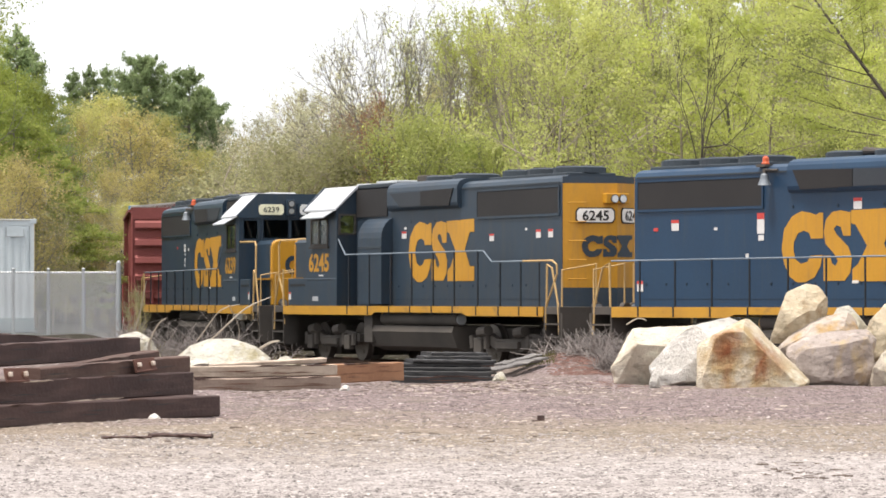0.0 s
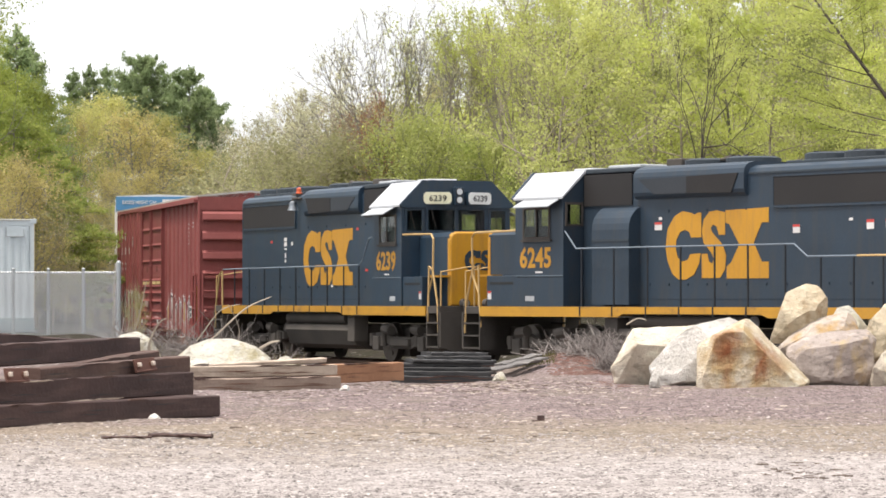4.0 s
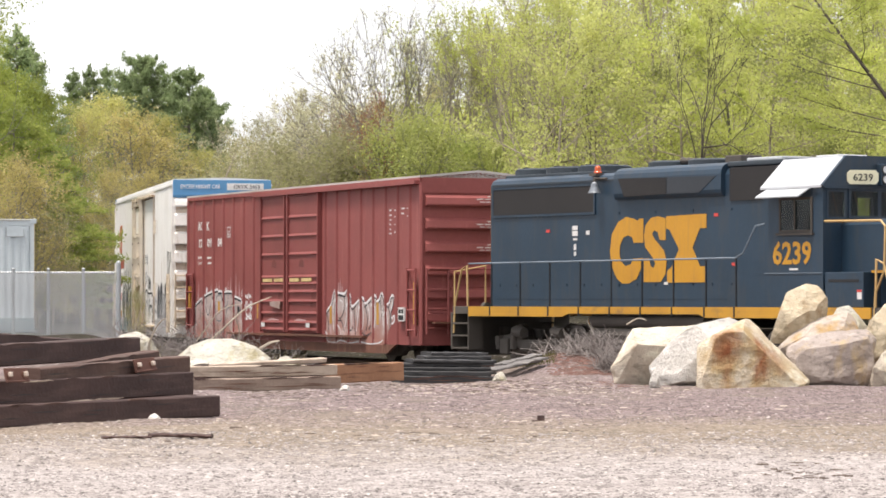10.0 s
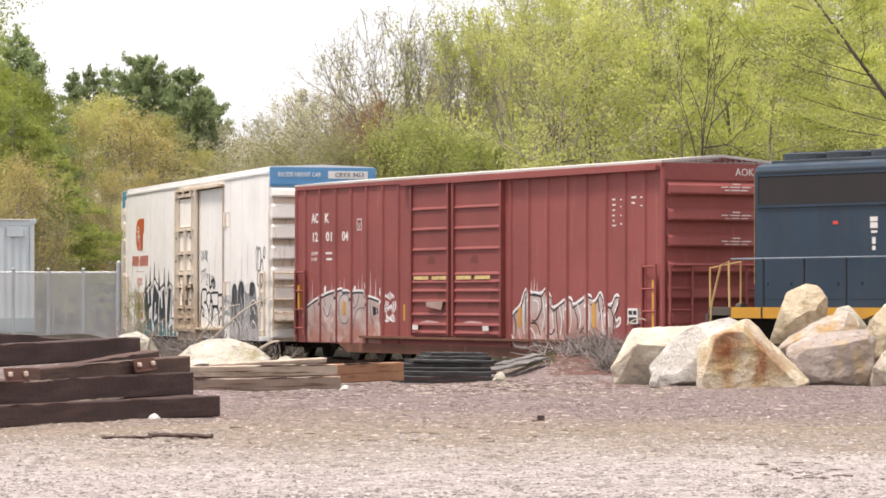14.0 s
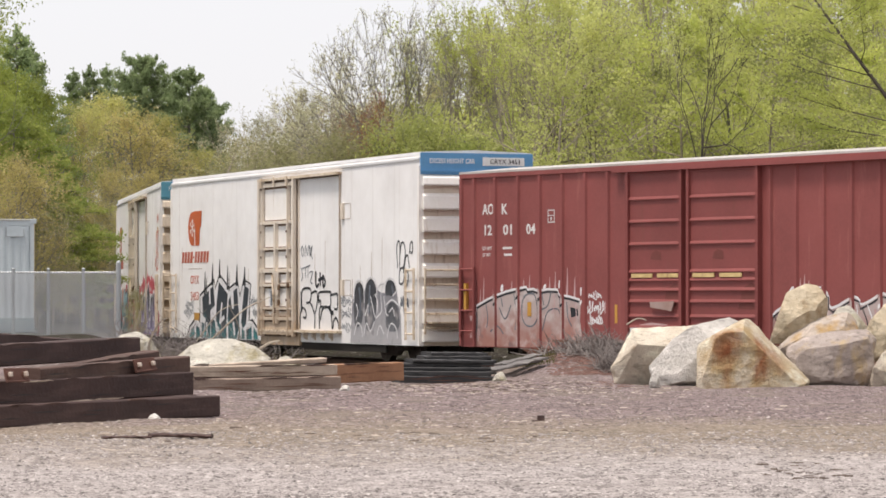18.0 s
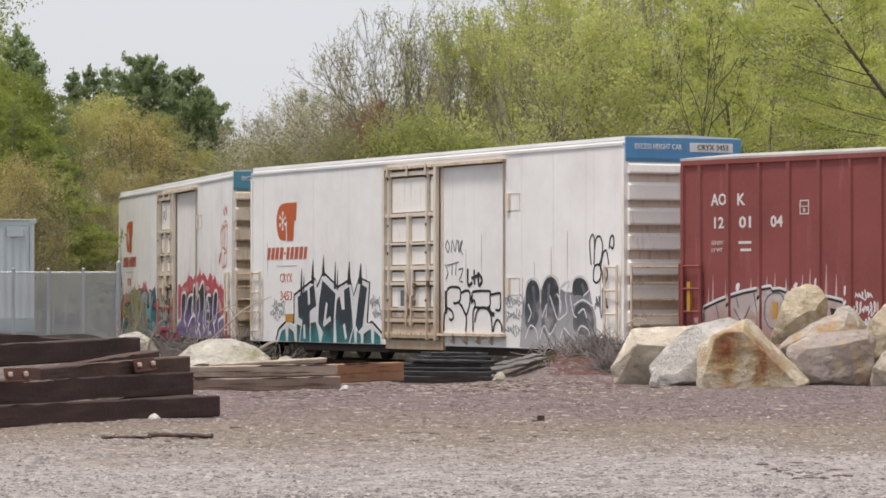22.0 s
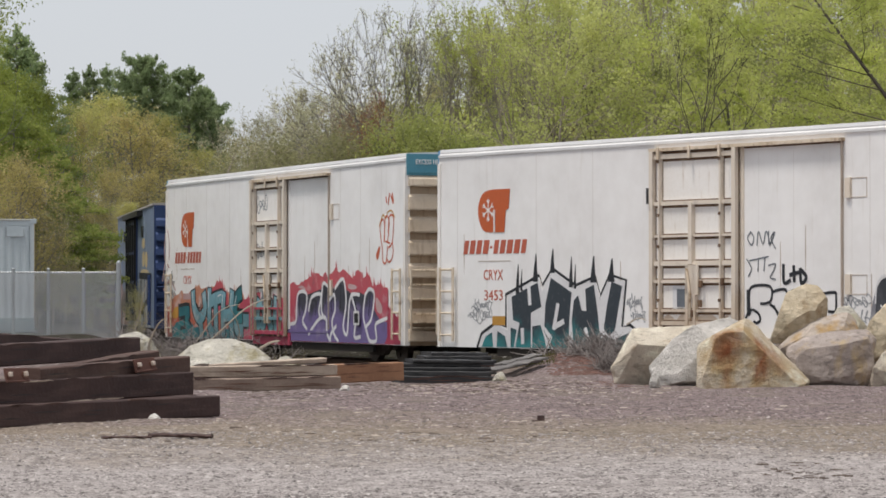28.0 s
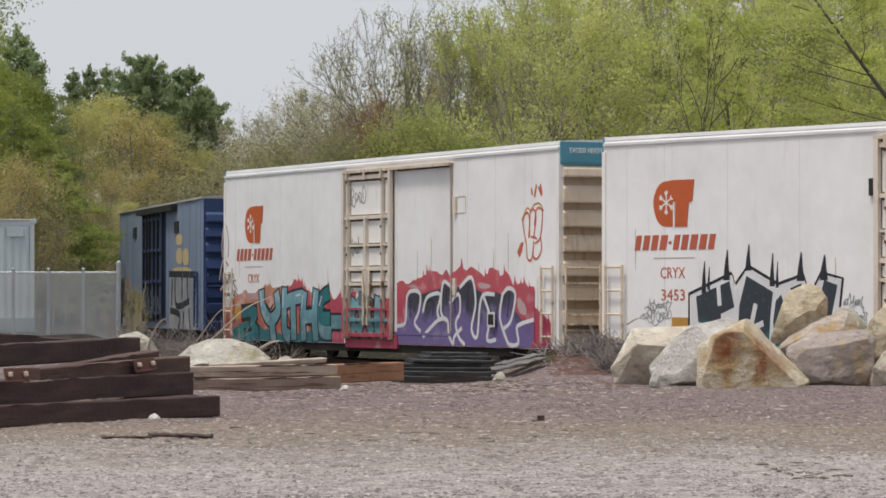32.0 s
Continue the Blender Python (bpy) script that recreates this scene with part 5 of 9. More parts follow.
        part("corner_post_yellow", boxed(9.22, 9.32, *sorted((y + sy * 0.03, y + sy * 0.08)), 1.0, 2.05), P_GOLD, c, "yellow corner marker strip")
        corner_ladder(c, 8.80, y, 0.7, 2.4, AOKRED, rungs=4)
        corner_ladder(c, -9.5, y, 0.7, 2.4, AOKRED, rungs=4)
    for s in (-1, 1):
        for band in [(3.96, 4.24), (3.38, 3.66), (2.80, 3.08), (2.22, 2.48), (1.64, 1.92), (1.06, 1.34)]:
            bm = bmesh.new()
            end_corrugation(bm, s * L, s, W - 0.08, [band])
            part("end_rib", bm, AOKRED, c)
        part("end_cap", prism(bmesh.new(), [(-W, 4.28), (W, 4.28), (W, zt), (0, zt + 0.14), (-W, zt)], "x", *sorted((s * L, s * (L + 0.03)))), AOKRED, c)
        corner_ladder(c, s * L, -1.45, 0.75, 2.4, AOKRED, True, rungs=4, off=0.16)
        corner_ladder(c, s * L, 0.55, 0.75, 2.4, AOKRED, True, rungs=4, off=0.16)
        part("crossover_platform", boxed(*sorted((s * (L + 0.1), s * (L + 0.35))), -1.3, 1.3, 1.02, 1.06), RUST, c)
        part("brake_rail", pipe([(s * (L + 0.2), -1.4, 2.39), (s * (L + 0.2), 1.4, 2.39)], 0.025), AOKRED, c)
        for zz, n in ((4.05, 3), (3.42, 3), (2.84, 3)):
            for k in range(n):
                w = (0.2, 0.78, 0.62)[k]
                for y0, y1 in ((0.3 - w / 2, 0.3 + w / 2),) if k == 0 else ((0.3 - w / 2, 0.3 - w * 0.28), (0.3 - w * 0.22, 0.3 + w * 0.12), (0.3 + w * 0.18, 0.3 + w / 2)):
                    part("caution_bar", boxed(*sorted((s * (L + 0.125), s * (L + 0.129))), y0, y1, zz + 0.135 - k * 0.07, zz + 0.16 - k * 0.07), WHITE, c)
    y = -(W + 0.002)
    place_text("AO", 0.25, c, WHITE, (-8.65, y, 3.67), width=0.48, name="reporting_letters", bold=0.03)
    place_text("K", 0.25, c, WHITE, (-7.84, y, 3.66), width=0.27, name="reporting_letters", bold=0.03)
    for words, z, w in (("LD LMT", 2.81, 0.40), ("LT WT", 2.65, 0.35)):
        place_text(words, 0.085, c, WHITE, (-8.65, y, z), width=w, name="stencil_lettering")
    place_text("AOK", 0.17, c, WHITE, (L + 0.034, 0.33, 4.39), 90, width=0.5, name="reporting_letters")
    for t, x in (("12", -8.63), ("01", -7.77), ("04", -6.78)):
        place_text(t, 0.24, c, WHITE, (x, y, 3.17), width=0.38, name="reporting_numerals", bold=0.03)
    for k, (x, z, w, h) in enumerate([(-7.78, 2.80, 0.5, 0.1), (-7.72, 2.64, 0.42, 0.1), (7.34, 3.86, 0.18, 0.07), (7.34, 3.74, 0.2, 0.06), (7.36, 3.62, 0.14, 0.06), (7.34, 3.5, 0.14, 0.06), (7.36, 3.38, 0.12, 0.06), (7.34, 3.27, 0.2, 0.06), (7.7, 3.86, 0.1, 0.05), (7.7, 3.7, 0.08, 0.05), (7.7, 3.5, 0.08, 0.05), (7.7, 3.3, 0.1, 0.06), (8.2, 3.88, 0.26, 0.08), (8.2, 3.76, 0.2, 0.07), (8.6, 3.88, 0.1, 0.07), (8.6, 3.7, 0.15, 0.05), (1.72, 2.5, 0.12, 0.2), (1.1, 2.74, 0.14, 0.22)]):
        part("stencil_bar", boxed(x, x + w * 0.8, y - 0.004, y, z + h * 0.2, z + h * 0.75), WHITE, c)
    for q in ((-5.88, 3.42, 0.28, 0.025), (-5.88, 3.70, 0.28, 0.025), (-5.88, 3.445, 0.025, 0.26), (-5.625, 3.445, 0.025, 0.26), (-5.88, 3.58, 0.28, 0.018), (-5.77, 3.47, 0.05, 0.08)):
        part("stencil_box", boxed(q[0], q[0] + q[2], y - 0.004, y, q[1], q[1] + q[3]), WHITE, c)
    part("inspection_stencil", boxed(8.18, 8.62, y - 0.094, y, 1.07, 1.42), WHITE, c)
    for q in ((8.23, 1.27, 0.15, 0.1), (8.42, 1.27, 0.15, 0.1), (8.23, 1.1, 0.34, 0.12)):
        part("stencil_patch", boxed(q[0], q[0] + q[2], y - 0.098, y - 0.094, q[1], q[1] + q[3]), BLACK, c)
    # sprayed pieces, faded and run
    top = [(-9.0, 0.97), (-8.9, 1.47), (-8.45, 1.62), (-8.02, 1.73), (-7.64, 1.81), (-7.2, 1.87), (-6.78, 1.92), (-6.72, 1.85), (-6.5, 1.87), (-6.28, 1.82), (-5.9, 1.86), (-5.48, 1.85), (-5.42, 1.73), (-5.0, 1.69), (-4.6, 1.62), (-4.55, 1.5), (-4.57, 1.15), (-4.5, 0.8)]
    decal("sprayed_cloud", [(-9.05, 0.49)] + top + [(-4.5, 0.49)], y, P_DUST, c, thick=0.001)
    stroke("sprayed_outline", top[:16], 0.05, y - 0.0022, P_WHITE, c)
    stroke("sprayed_arch", [(px, pz - 0.06) for px, pz in top[1:15]], 0.045, y - 0.0034, P_INK, c)
    for line in ([(-8.9, 1.3), (-8.88, 1.05), (-8.95, 0.75)], [(-8.5, 1.5), (-8.42, 1.2), (-8.46, 0.95)], [(-7.92, 1.42), (-7.67, 1.15), (-7.43, 1.47)], [(-7.85, 1.65), (-7.78, 1.45)], [(-7.3, 1.75), (-7.2, 1.3), (-7.25, 0.9)],
                 [(-6.95, 1.2), (-6.95, 1.54), (-6.78, 1.73), (-6.48, 1.75), (-6.35, 1.58), (-6.31, 1.2), (-6.5, 1.0), (-6.8, 1.02), (-6.95, 1.2)], [(-6.18, 1.37), (-5.88, 1.48), (-5.75, 1.79)], [(-6.12, 1.75), (-6.05, 1.5)], [(-6.1, 0.9), (-5.88, 1.33), (-5.42, 1.37), (-5.36, 0.9)],
                 [(-5.4, 1.65), (-5.36, 1.3)], [(-5.1, 1.55), (-5.05, 1.2), (-4.9, 1.0)], [(-8.3, 0.85), (-8.0, 0.98), (-7.75, 0.8)]):
        stroke("sprayed_line", flowing(line), 0.035, y - 0.0046, P_GREY, c)
    for line in ([(-8.7, 1.45), (-8.62, 1.1)], [(-8.05, 1.6), (-8.0, 1.3)], [(-7.1, 1.8), (-7.02, 1.5), (-7.05, 1.1)], [(-6.25, 1.75), (-6.2, 1.45), (-6.24, 1.0)], [(-5.65, 1.75), (-5.6, 1.5), (-5.7, 1.3)], [(-4.75, 1.55), (-4.7, 1.2)], [(-7.5, 1.05), (-7.4, 0.85)]):
        stroke("sprayed_line", flowing(line), 0.03, y - 0.0058, P_LILAC, c)
    decal("sprayed_shape", [(-4.96, 1.44), (-4.66, 1.4), (-4.63, 1.25), (-4.92, 1.2)], y - 0.004, P_INK, c, thick=0.001)
    for px, z0, z1, w, m in ((-8.61, 1.6, 2.14, 0.03, P_LILAC), (-8.75, 1.55, 1.85, 0.025, P_LILAC), (-8.19, 1.7, 2.22, 0.035, P_LILAC), (-7.16, 1.88, 2.13, 0.03, P_LILAC), (-6.65, 1.88, 2.17, 0.03, P_LILAC), (-6.28, 1.85, 2.21, 0.045, P_WHITE), (-5.81, 1.86, 2.13, 0.03, P_LILAC), (-5.58, 1.86, 2.25, 0.035, P_LILAC), (-5.09, 1.7, 2.33, 0.045, P_LILAC), (-4.79, 1.66, 2.12, 0.04, P_LILAC), (-6.9, 1.9, 2.1, 0.025, P_LILAC), (-7.4, 1.85, 2.05, 0.025, P_LILAC)):
        stroke("sprayed_needle", [(px, z0), (px + 0.01, (z0 + z1) / 2), (px + 0.015, z1)], w * 2, y - 0.001, m, c, taper=True)
    for px, z0, z1, w in ((-7.81, 1.8, 1.99, 0.07), (-6.01, 1.87, 1.99, 0.07), (-5.41, 1.88, 2.08, 0.035), (-4.53, 1.52, 1.62, 0.04), (-4.53, 1.7, 1.92, 0.035), (-8.98, 1.55, 1.75, 0.03)):
        decal("sprayed_blob", rounded([(px - w, z0), (px + w * 0.6, z0), (px + w, z1 - 0.03), (px + w * 0.3, z1), (px - w * 0.8, z1 - 0.05)], 1), y - 0.0015, P_WHITE, c, thick=0.001)
    for k, (px, pz, w, h) in enumerate(((-4.22, 1.6, 0.5, 0.22), (-4.25, 1.25, 0.62, 0.34), (-4.2, 1.0, 0.5, 0.25), (-9.2, 1.05, 0.3, 0.25), (-9.15, 0.6, 0.35, 0.3), (-3.62, 1.3, 0.12, 0.3))):
        tag_line(c, px, pz, w, h, 140 + k, y, P_WHITE if k < 3 else P_LILAC, 0.028, 6)
    for px, z0, z1 in ((-9.37, 1.36, 2.01), (-3.19, 1.08, 1.5)):
        part("sprayed_bar", boxed(px, px + 0.1, y - 0.075 if px < -9 else y - 0.003, y, z0, z1), P_GOLD, c)
    o = 0.16
    top = [(x + o, z) for x, z in ((2.34, 0.81), (2.37, 1.13), (2.48, 1.33), (2.86, 1.49), (3.05, 1.85), (3.23, 1.89), (3.32, 1.80), (3.88, 1.76), (4.06, 1.91), (4.33, 1.71), (4.33, 1.49), (4.47, 1.42), (5.14, 1.69), (5.32, 1.64), (5.36, 1.49), (5.76, 1.62), (6.03, 1.75), (6.24, 1.71), (6.20, 1.56), (6.46, 1.62), (6.63, 1.82), (6.76, 1.67), (6.76, 1.54), (7.15, 1.49), (7.32, 1.73), (7.47, 1.73), (7.47, 1.58), (7.28, 1.32), (7.32, 1.11), (7.56, 1.24), (7.53, 1.05), (7.32, 0.98))]
    decal("sprayed_cloud", [(2.34 + o, 0.49)] + top + [(7.1 + o, 0.8), (7.0 + o, 0.49)], y, P_DUST, c, thick=0.001)
    stroke("sprayed_outline", rounded(top, 1)[:-2], 0.055, y - 0.0022, P_WHITE, c)
    stroke("sprayed_edge", [(x, z - 0.07) for x, z in top[1:-3]], 0.038, y - 0.0034, P_INK, c)
    sprayed(c, y - 0.016, o, P_INK, 0.032, [[(3.46, 1.76), (3.83, 1.67), (3.88, 1.40), (3.60, 1.13), (3.42, 1.13)], [(6.63, 1.19), (6.81, 1.41), (7.06, 1.43), (7.23, 1.24), (7.23, 0.90)], [(3.37, 1.06), (3.65, 1.04), (3.83, 0.78)], [(2.52, 1.25), (2.62, 1.0), (2.6, 0.75)], [(3.12, 1.7), (3.1, 1.3), (3.15, 0.9)], [(4.15, 1.75), (4.25, 1.4), (4.15, 1.0)], [(4.6, 1.35), (4.62, 1.0), (4.7, 0.7)], [(5.0, 1.5), (5.1, 1.2), (5.05, 0.8)], [(5.45, 1.4), (5.6, 1.1), (5.5, 0.8)], [(5.95, 1.6), (6.0, 1.3), (5.9, 1.0), (5.7, 0.85)], [(6.55, 1.6), (6.6, 1.35)], [(4.0, 0.95), (4.3, 0.8), (4.5, 0.9)], [(5.2, 0.75), (5.5, 0.68), (5.9, 0.78)]])
    sprayed(c, y - 0.022, o, P_WHITE, 0.035, [[(3.0, 1.5), (2.98, 1.1), (3.05, 0.8)], [(3.5, 1.6), (3.72, 1.55), (3.74, 1.35)], [(3.95, 1.6), (4.02, 1.2), (3.9, 0.9)], [(4.42, 1.3), (4.45, 0.95)], [(4.75, 1.45), (4.85, 1.1), (4.78, 0.8)], [(4.9, 1.5), (4.95, 1.15)], [(5.25, 1.5), (5.3, 1.1), (5.2, 0.85)], [(5.6, 1.5), (5.75, 1.2), (5.7, 0.95)], [(6.1, 1.5), (6.15, 1.2), (6.1, 0.9)], [(6.7, 1.4), (6.72, 1.1), (6.8, 0.85)], [(7.0, 1.3), (7.05, 1.0)], [(2.45, 0.75), (2.6, 0.6), (2.55, 0.52)], [(3.3, 0.95), (3.5, 0.85), (3.62, 0.6)]])
    sprayed(c, y - 0.027, o, P_LILAC, 0.06, [[(3.3, 1.6), (3.32, 1.25)], [(4.55, 1.2), (4.6, 0.9)], [(5.1, 1.35), (5.14, 1.0)], [(5.85, 1.4), (5.86, 1.05)], [(6.9, 1.2), (6.92, 0.9)], [(2.75, 0.9), (2.85, 0.65)]])
    for x, z0, z1 in ((3.37, 1.82, 2.05), (3.51, 1.85, 2.13), (3.65, 1.8, 2.0), (4.1, 1.88, 2.0), (2.9, 1.55, 1.75)):
        stroke("sprayed_needle", [(x + o, z0), (x + o + 0.01, (z0 + z1) / 2), (x + o + 0.02, z1)], 0.07, y - 0.001, P_LILAC, c, taper=True)
    # the paint goes over the posts and down on the sill too
    for x, top in ((-8.1, 1.60), (-7.12, 1.76), (-6.2, 1.72), (-5.28, 1.58), (3.42, 1.70), (4.34, 1.58), (5.26, 1.50), (6.17, 1.58), (7.08, 1.36)):
        decal("painted_post_face", [(x - 0.04, 0.49), (x + 0.04, 0.49), (x + 0.04, top + 0.05), (x, top + 0.16), (x - 0.04, top)], y - 0.049, P_DUST, c, thick=0.002)
        decal("sprayed_shape", [(x - 0.04, top - 0.16), (x + 0.04, top - 0.12), (x + 0.04, top - 0.04), (x - 0.04, top - 0.08)], y - 0.0515, P_INK if x < 0 else P_WHITE, c, thick=0.001)
    decal("sprayed_shape", jagged(2.7, 6.9, lambda u: 0.585, 0.3, 0.008, 63, 0.45), y - 0.019, P_DUST, c, thick=0.002)
    stroke("sprayed_line", flowing([(2.6, 0.8), (2.75, 0.52), (3.4, 0.49), (3.8, 0.54), (4.5, 0.48), (5.2, 0.52), (5.9, 0.47), (6.6, 0.5), (6.9, 0.57)]), 0.03, y - 0.0215, P_WHITE, c)
    for x, z0, z1 in ((-6.72, 1.22, 1.56), (2.88, 0.97, 1.44), (6.42, 0.97, 1.54)):
        part("sprayed_bar", boxed(x, x + 0.16, y - 0.009, y - 0.007, z0, z1), P_GOLD, c)
    underbody(c, L, 0.5, RUST)
    trs = (truck(c, 6.6, 0.42, 0.88, False), truck(c, -6.6, 0.42, 0.88, False))
    return c, trs


def reefer(label, band, fleet):
    """A tall insulated car: smooth white sides, a plug door in a pipe-work frame, ribbed ends under a coloured band."""
    c = thing("refrigerator_car", label, "boxcar", "freight cars of the train")
    L, W, zb, zt = 10.72, 1.52, 0.46, 5.16
    body = bmesh.new()
    prism(body, [(-W, zb), (W, zb), (W, zt - 0.02), (W - 0.06, zt + 0.1), (-W + 0.06, zt + 0.1), (-W, zt - 0.02)], "x", -L, L)
    part("body", body, CARWHITE, c)
    part("roof", prism(bmesh.new(), [(-W + 0.02, zt + 0.06), (-W + 0.04, zt + 0.14), (0, zt + 0.2), (W - 0.04, zt + 0.14), (W - 0.02, zt + 0.06)], "x", -L - 0.02, L + 0.02), WHITEROOF, c, "white painted roof")
    for sy in (-1, 1):
        y = sy * W
        part("eave_strip", boxed(-L, L, *sorted((y, y + sy * 0.03)), zt - 0.06, zt + 0.0), WHITEROOF, c)
        for x in (-9.9, -8.6, -6.5, -4.2, 5.7, 7.3, 8.9):
            part("panel_seam", boxed(x, x + 0.012, *sorted((y, y + sy * 0.004)), zb, zt - 0.1), SEAMWHITE, c)
        for k, x in enumerate((-9.6, -6.3, -3.1, 2.75, 3.6, 5.75, 6.35, 7.2, 8.0, 9.6)):
            z = 3.2 - 0.35 * (k * 7 % 4)
            part("rust_streak", prism(bmesh.new(), [(x - 0.008, z), (x + 0.01, z), (x + 0.022, z - 0.5), (x + 0.006, z - 1.0 - 0.1 * (k % 3)), (x - 0.016, z - 0.6)], "y", *sorted((y, y + sy * (0.0145 if 1.5 < x < 4.8 else 0.003)))), STREAK, c)
        for s in (-1, 1):
            part("corner_post", boxed(*sorted((s * (L - 0.09), s * (L + 0.03)))[:2], *sorted((y - sy * 0.1, y + sy * 0.03)), zb, zt - 0.2), CAREND, c)
        # door opening: frame and plug door left, sliding panel beside it
        dr = part("plug_door", boxed(-1.75, 1.28, *sorted((y, y + sy * 0.06)), 0.66, 4.92), CARWHITE, c, "plug door with rusty tan locking bars")
        part("door_field", boxed(-1.55, 1.05, *sorted((y + sy * 0.06, y + sy * 0.066)), 1.15, 4.72), CAREND, dr)
        for x in (-1.72, -1.42, -0.26, 0.82, 1.30):
            r = 0.028 if x in (-1.42, 0.82) else 0.065
            if abs(x + 0.26) > 0.1:
                # dark backing wider than the bar: rust and the bar's shadow, as colour
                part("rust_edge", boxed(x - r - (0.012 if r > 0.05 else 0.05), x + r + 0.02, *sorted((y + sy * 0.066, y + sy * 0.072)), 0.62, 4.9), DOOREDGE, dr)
            part("locking_bar", boxed(x - r, x + r, *sorted((y + sy * 0.06, y + sy * 0.17)), 0.6 if abs(x + 0.26) > 0.1 else 2.4, 4.93 if abs(x + 0.26) > 0.1 else 3.76), DOORRUST, dr)
        for x in (-0.40, -0.14):
            part("locking_bar", boxed(x - 0.05, x + 0.05, *sorted((y + sy * 0.06, y + sy * 0.16)), 0.95, 2.42), DOORRUST, dr)
        for x in (-1.42, -0.27, 0.82):
            part("bar_hook", boxed(x - 0.04, x + 0.04, *sorted((y + sy * 0.17, y + sy * 0.21)), 4.74, 5.02, bev=0.01), TAN, dr)
        part("rust_run", prism(bmesh.new(), [(-1.5, 1.12), (-1.2, 1.3), (-0.9, 1.16), (-0.5, 1.42), (-0.2, 1.2), (0.3, 1.34), (0.7, 1.15), (1.0, 1.3), (1.02, 0.76), (-1.52, 0.76)], "y", *sorted((y + sy * 0.066, y + sy * 0.068))), DOORRUST, dr)
        # shadow under the top bar, drawn as a dark strip
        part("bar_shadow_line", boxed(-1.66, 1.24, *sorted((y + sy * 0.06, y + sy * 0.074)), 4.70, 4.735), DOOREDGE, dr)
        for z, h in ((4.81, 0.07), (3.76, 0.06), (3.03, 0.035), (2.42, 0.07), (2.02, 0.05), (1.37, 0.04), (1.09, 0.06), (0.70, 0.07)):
            # backing reaches further below the bar: rust plus its painted shadow
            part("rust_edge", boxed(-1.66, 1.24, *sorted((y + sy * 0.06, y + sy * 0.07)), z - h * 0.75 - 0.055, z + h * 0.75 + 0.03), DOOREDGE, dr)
            part("door_bar", boxed(-1.72, 1.30, *sorted((y + sy * 0.06, y + sy * 0.13)), z - h * 0.75, z + h * 0.75), DOORRUST, dr)
        for x in (-1.42, 0.82):
            for z in (4.7, 3.5, 2.8, 1.6):
                part("bar_keeper", boxed(x - 0.045, x + 0.045, *sorted((y + sy * 0.17, y + sy * 0.19)), z - 0.035, z + 0.035, bev=0.01), DOOREDGE, dr)
        part("door_handle", pipe([(-0.25, y + sy * 0.17, 1.2), (-0.20, y + sy * 0.22, 1.75), (-0.35, y + sy * 0.20, 2.3)], 0.03), TAN, dr)
        # dark strip for the shadow and rust under the door track
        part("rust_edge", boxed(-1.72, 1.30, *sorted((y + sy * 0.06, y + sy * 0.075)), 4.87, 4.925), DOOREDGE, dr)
        part("paper_notice", boxed(-1.02, -0.52, *sorted((y + sy * 0.066, y + sy * 0.07)), 1.40, 1.93), P_WHITE, dr, "white paper notice")
        part("lock_plate", boxed(-0.44, 0.02, *sorted((y + sy * 0.13, y + sy * 0.16)), 1.72, 2.38), DOORRUST, dr)
        for x, z in ((-0.2, 1.3), (0.1, 1.52), (0.12, 1.95), (0.9, 2.0)):
            part("lock_fitting", boxed(x - 0.05, x + 0.05, *sorted((y + sy * 0.13, y + sy * 0.19)), z - 0.07, z + 0.09, bev=0.01), DOOREDGE, dr)
        part("data_plate", boxed(-0.86, -0.56, *sorted((y + sy * 0.07, y + sy * 0.076)), 1.45, 1.85), P_GREY, dr)
        sp = part("door_panel", boxed(1.5, 4.82, *sorted((y, y + sy * 0.012)), 0.80, 4.90), CARWHITE, c)
        for x in (2.0, 3.2):
            part("panel_seam", boxed(x, x + 0.01, *sorted((y + sy * 0.012, y + sy * 0.0135)), 0.85, 4.8), SEAMWHITE, sp)
        part("door_track", boxed(-1.8, 4.9, *sorted((y, y + sy * 0.17)), 4.93, 5.0), TAN, c, "rusty door track")
        # shadow below the track, painted as a thin brown strip
        part("track_shadow_gap", boxed(1.5, 4.85, *sorted((y, y + sy * 0.03)), 4.895, 4.93), DOOREDGE, c)
        part("panel_edge", boxed(4.82, 4.85, *sorted((y, y + sy * 0.06)), 0.82, 4.95), STREAK, c)
        part("lower_track", boxed(-1.8, 4.9, *sorted((y, y + sy * (0.14 if fleet else 0.03))), 0.72, 0.78), TAN if fleet else P_BODY, c, "rusty lower door track")
        for x in (2.0, 2.7, 3.4, 4.1) if fleet else ():
            part("track_bracket", prism(bmesh.new(), [(y, 0.52), (y + sy * 0.10, 0.62), (y + sy * 0.10, 0.72), (y, 0.72)], "x", x, x + 0.12), REEFEND, c)
        part("door_apron", boxed(-1.8, 1.55, *sorted((y - sy * 0.05, y + sy * 0.05)), 0.36, 0.70), DOORRUST if fleet else P_RED, c, "rust-streaked apron under the door")
        part("door_jamb", boxed(1.30, 1.5, *sorted((y, y + sy * 0.03)), 0.80, 4.92), DOORRUST if fleet else CARWHITE, c, "rust-marked door jamb")
        for z in (3.74, 1.72):
            part("latch_box", boxed(4.95, 5.12, *sorted((y, y + sy * 0.06)), z, z + 0.42), REEFEND, c)
            for q in ((5.12, 5.6, z + 0.40, z + 0.415), (5.12, 5.6, z, z + 0.015), (5.6, 5.615, z, z + 0.415)):
                part("latch_frame", boxed(q[0], q[1], *sorted((y, y + sy * 0.008)), q[2], q[3]), STREAK, c)
        part("vent", boxed(-2.05, -1.86, *sorted((y, y + sy * 0.05)), 3.77, 4.13), BLACK, c)
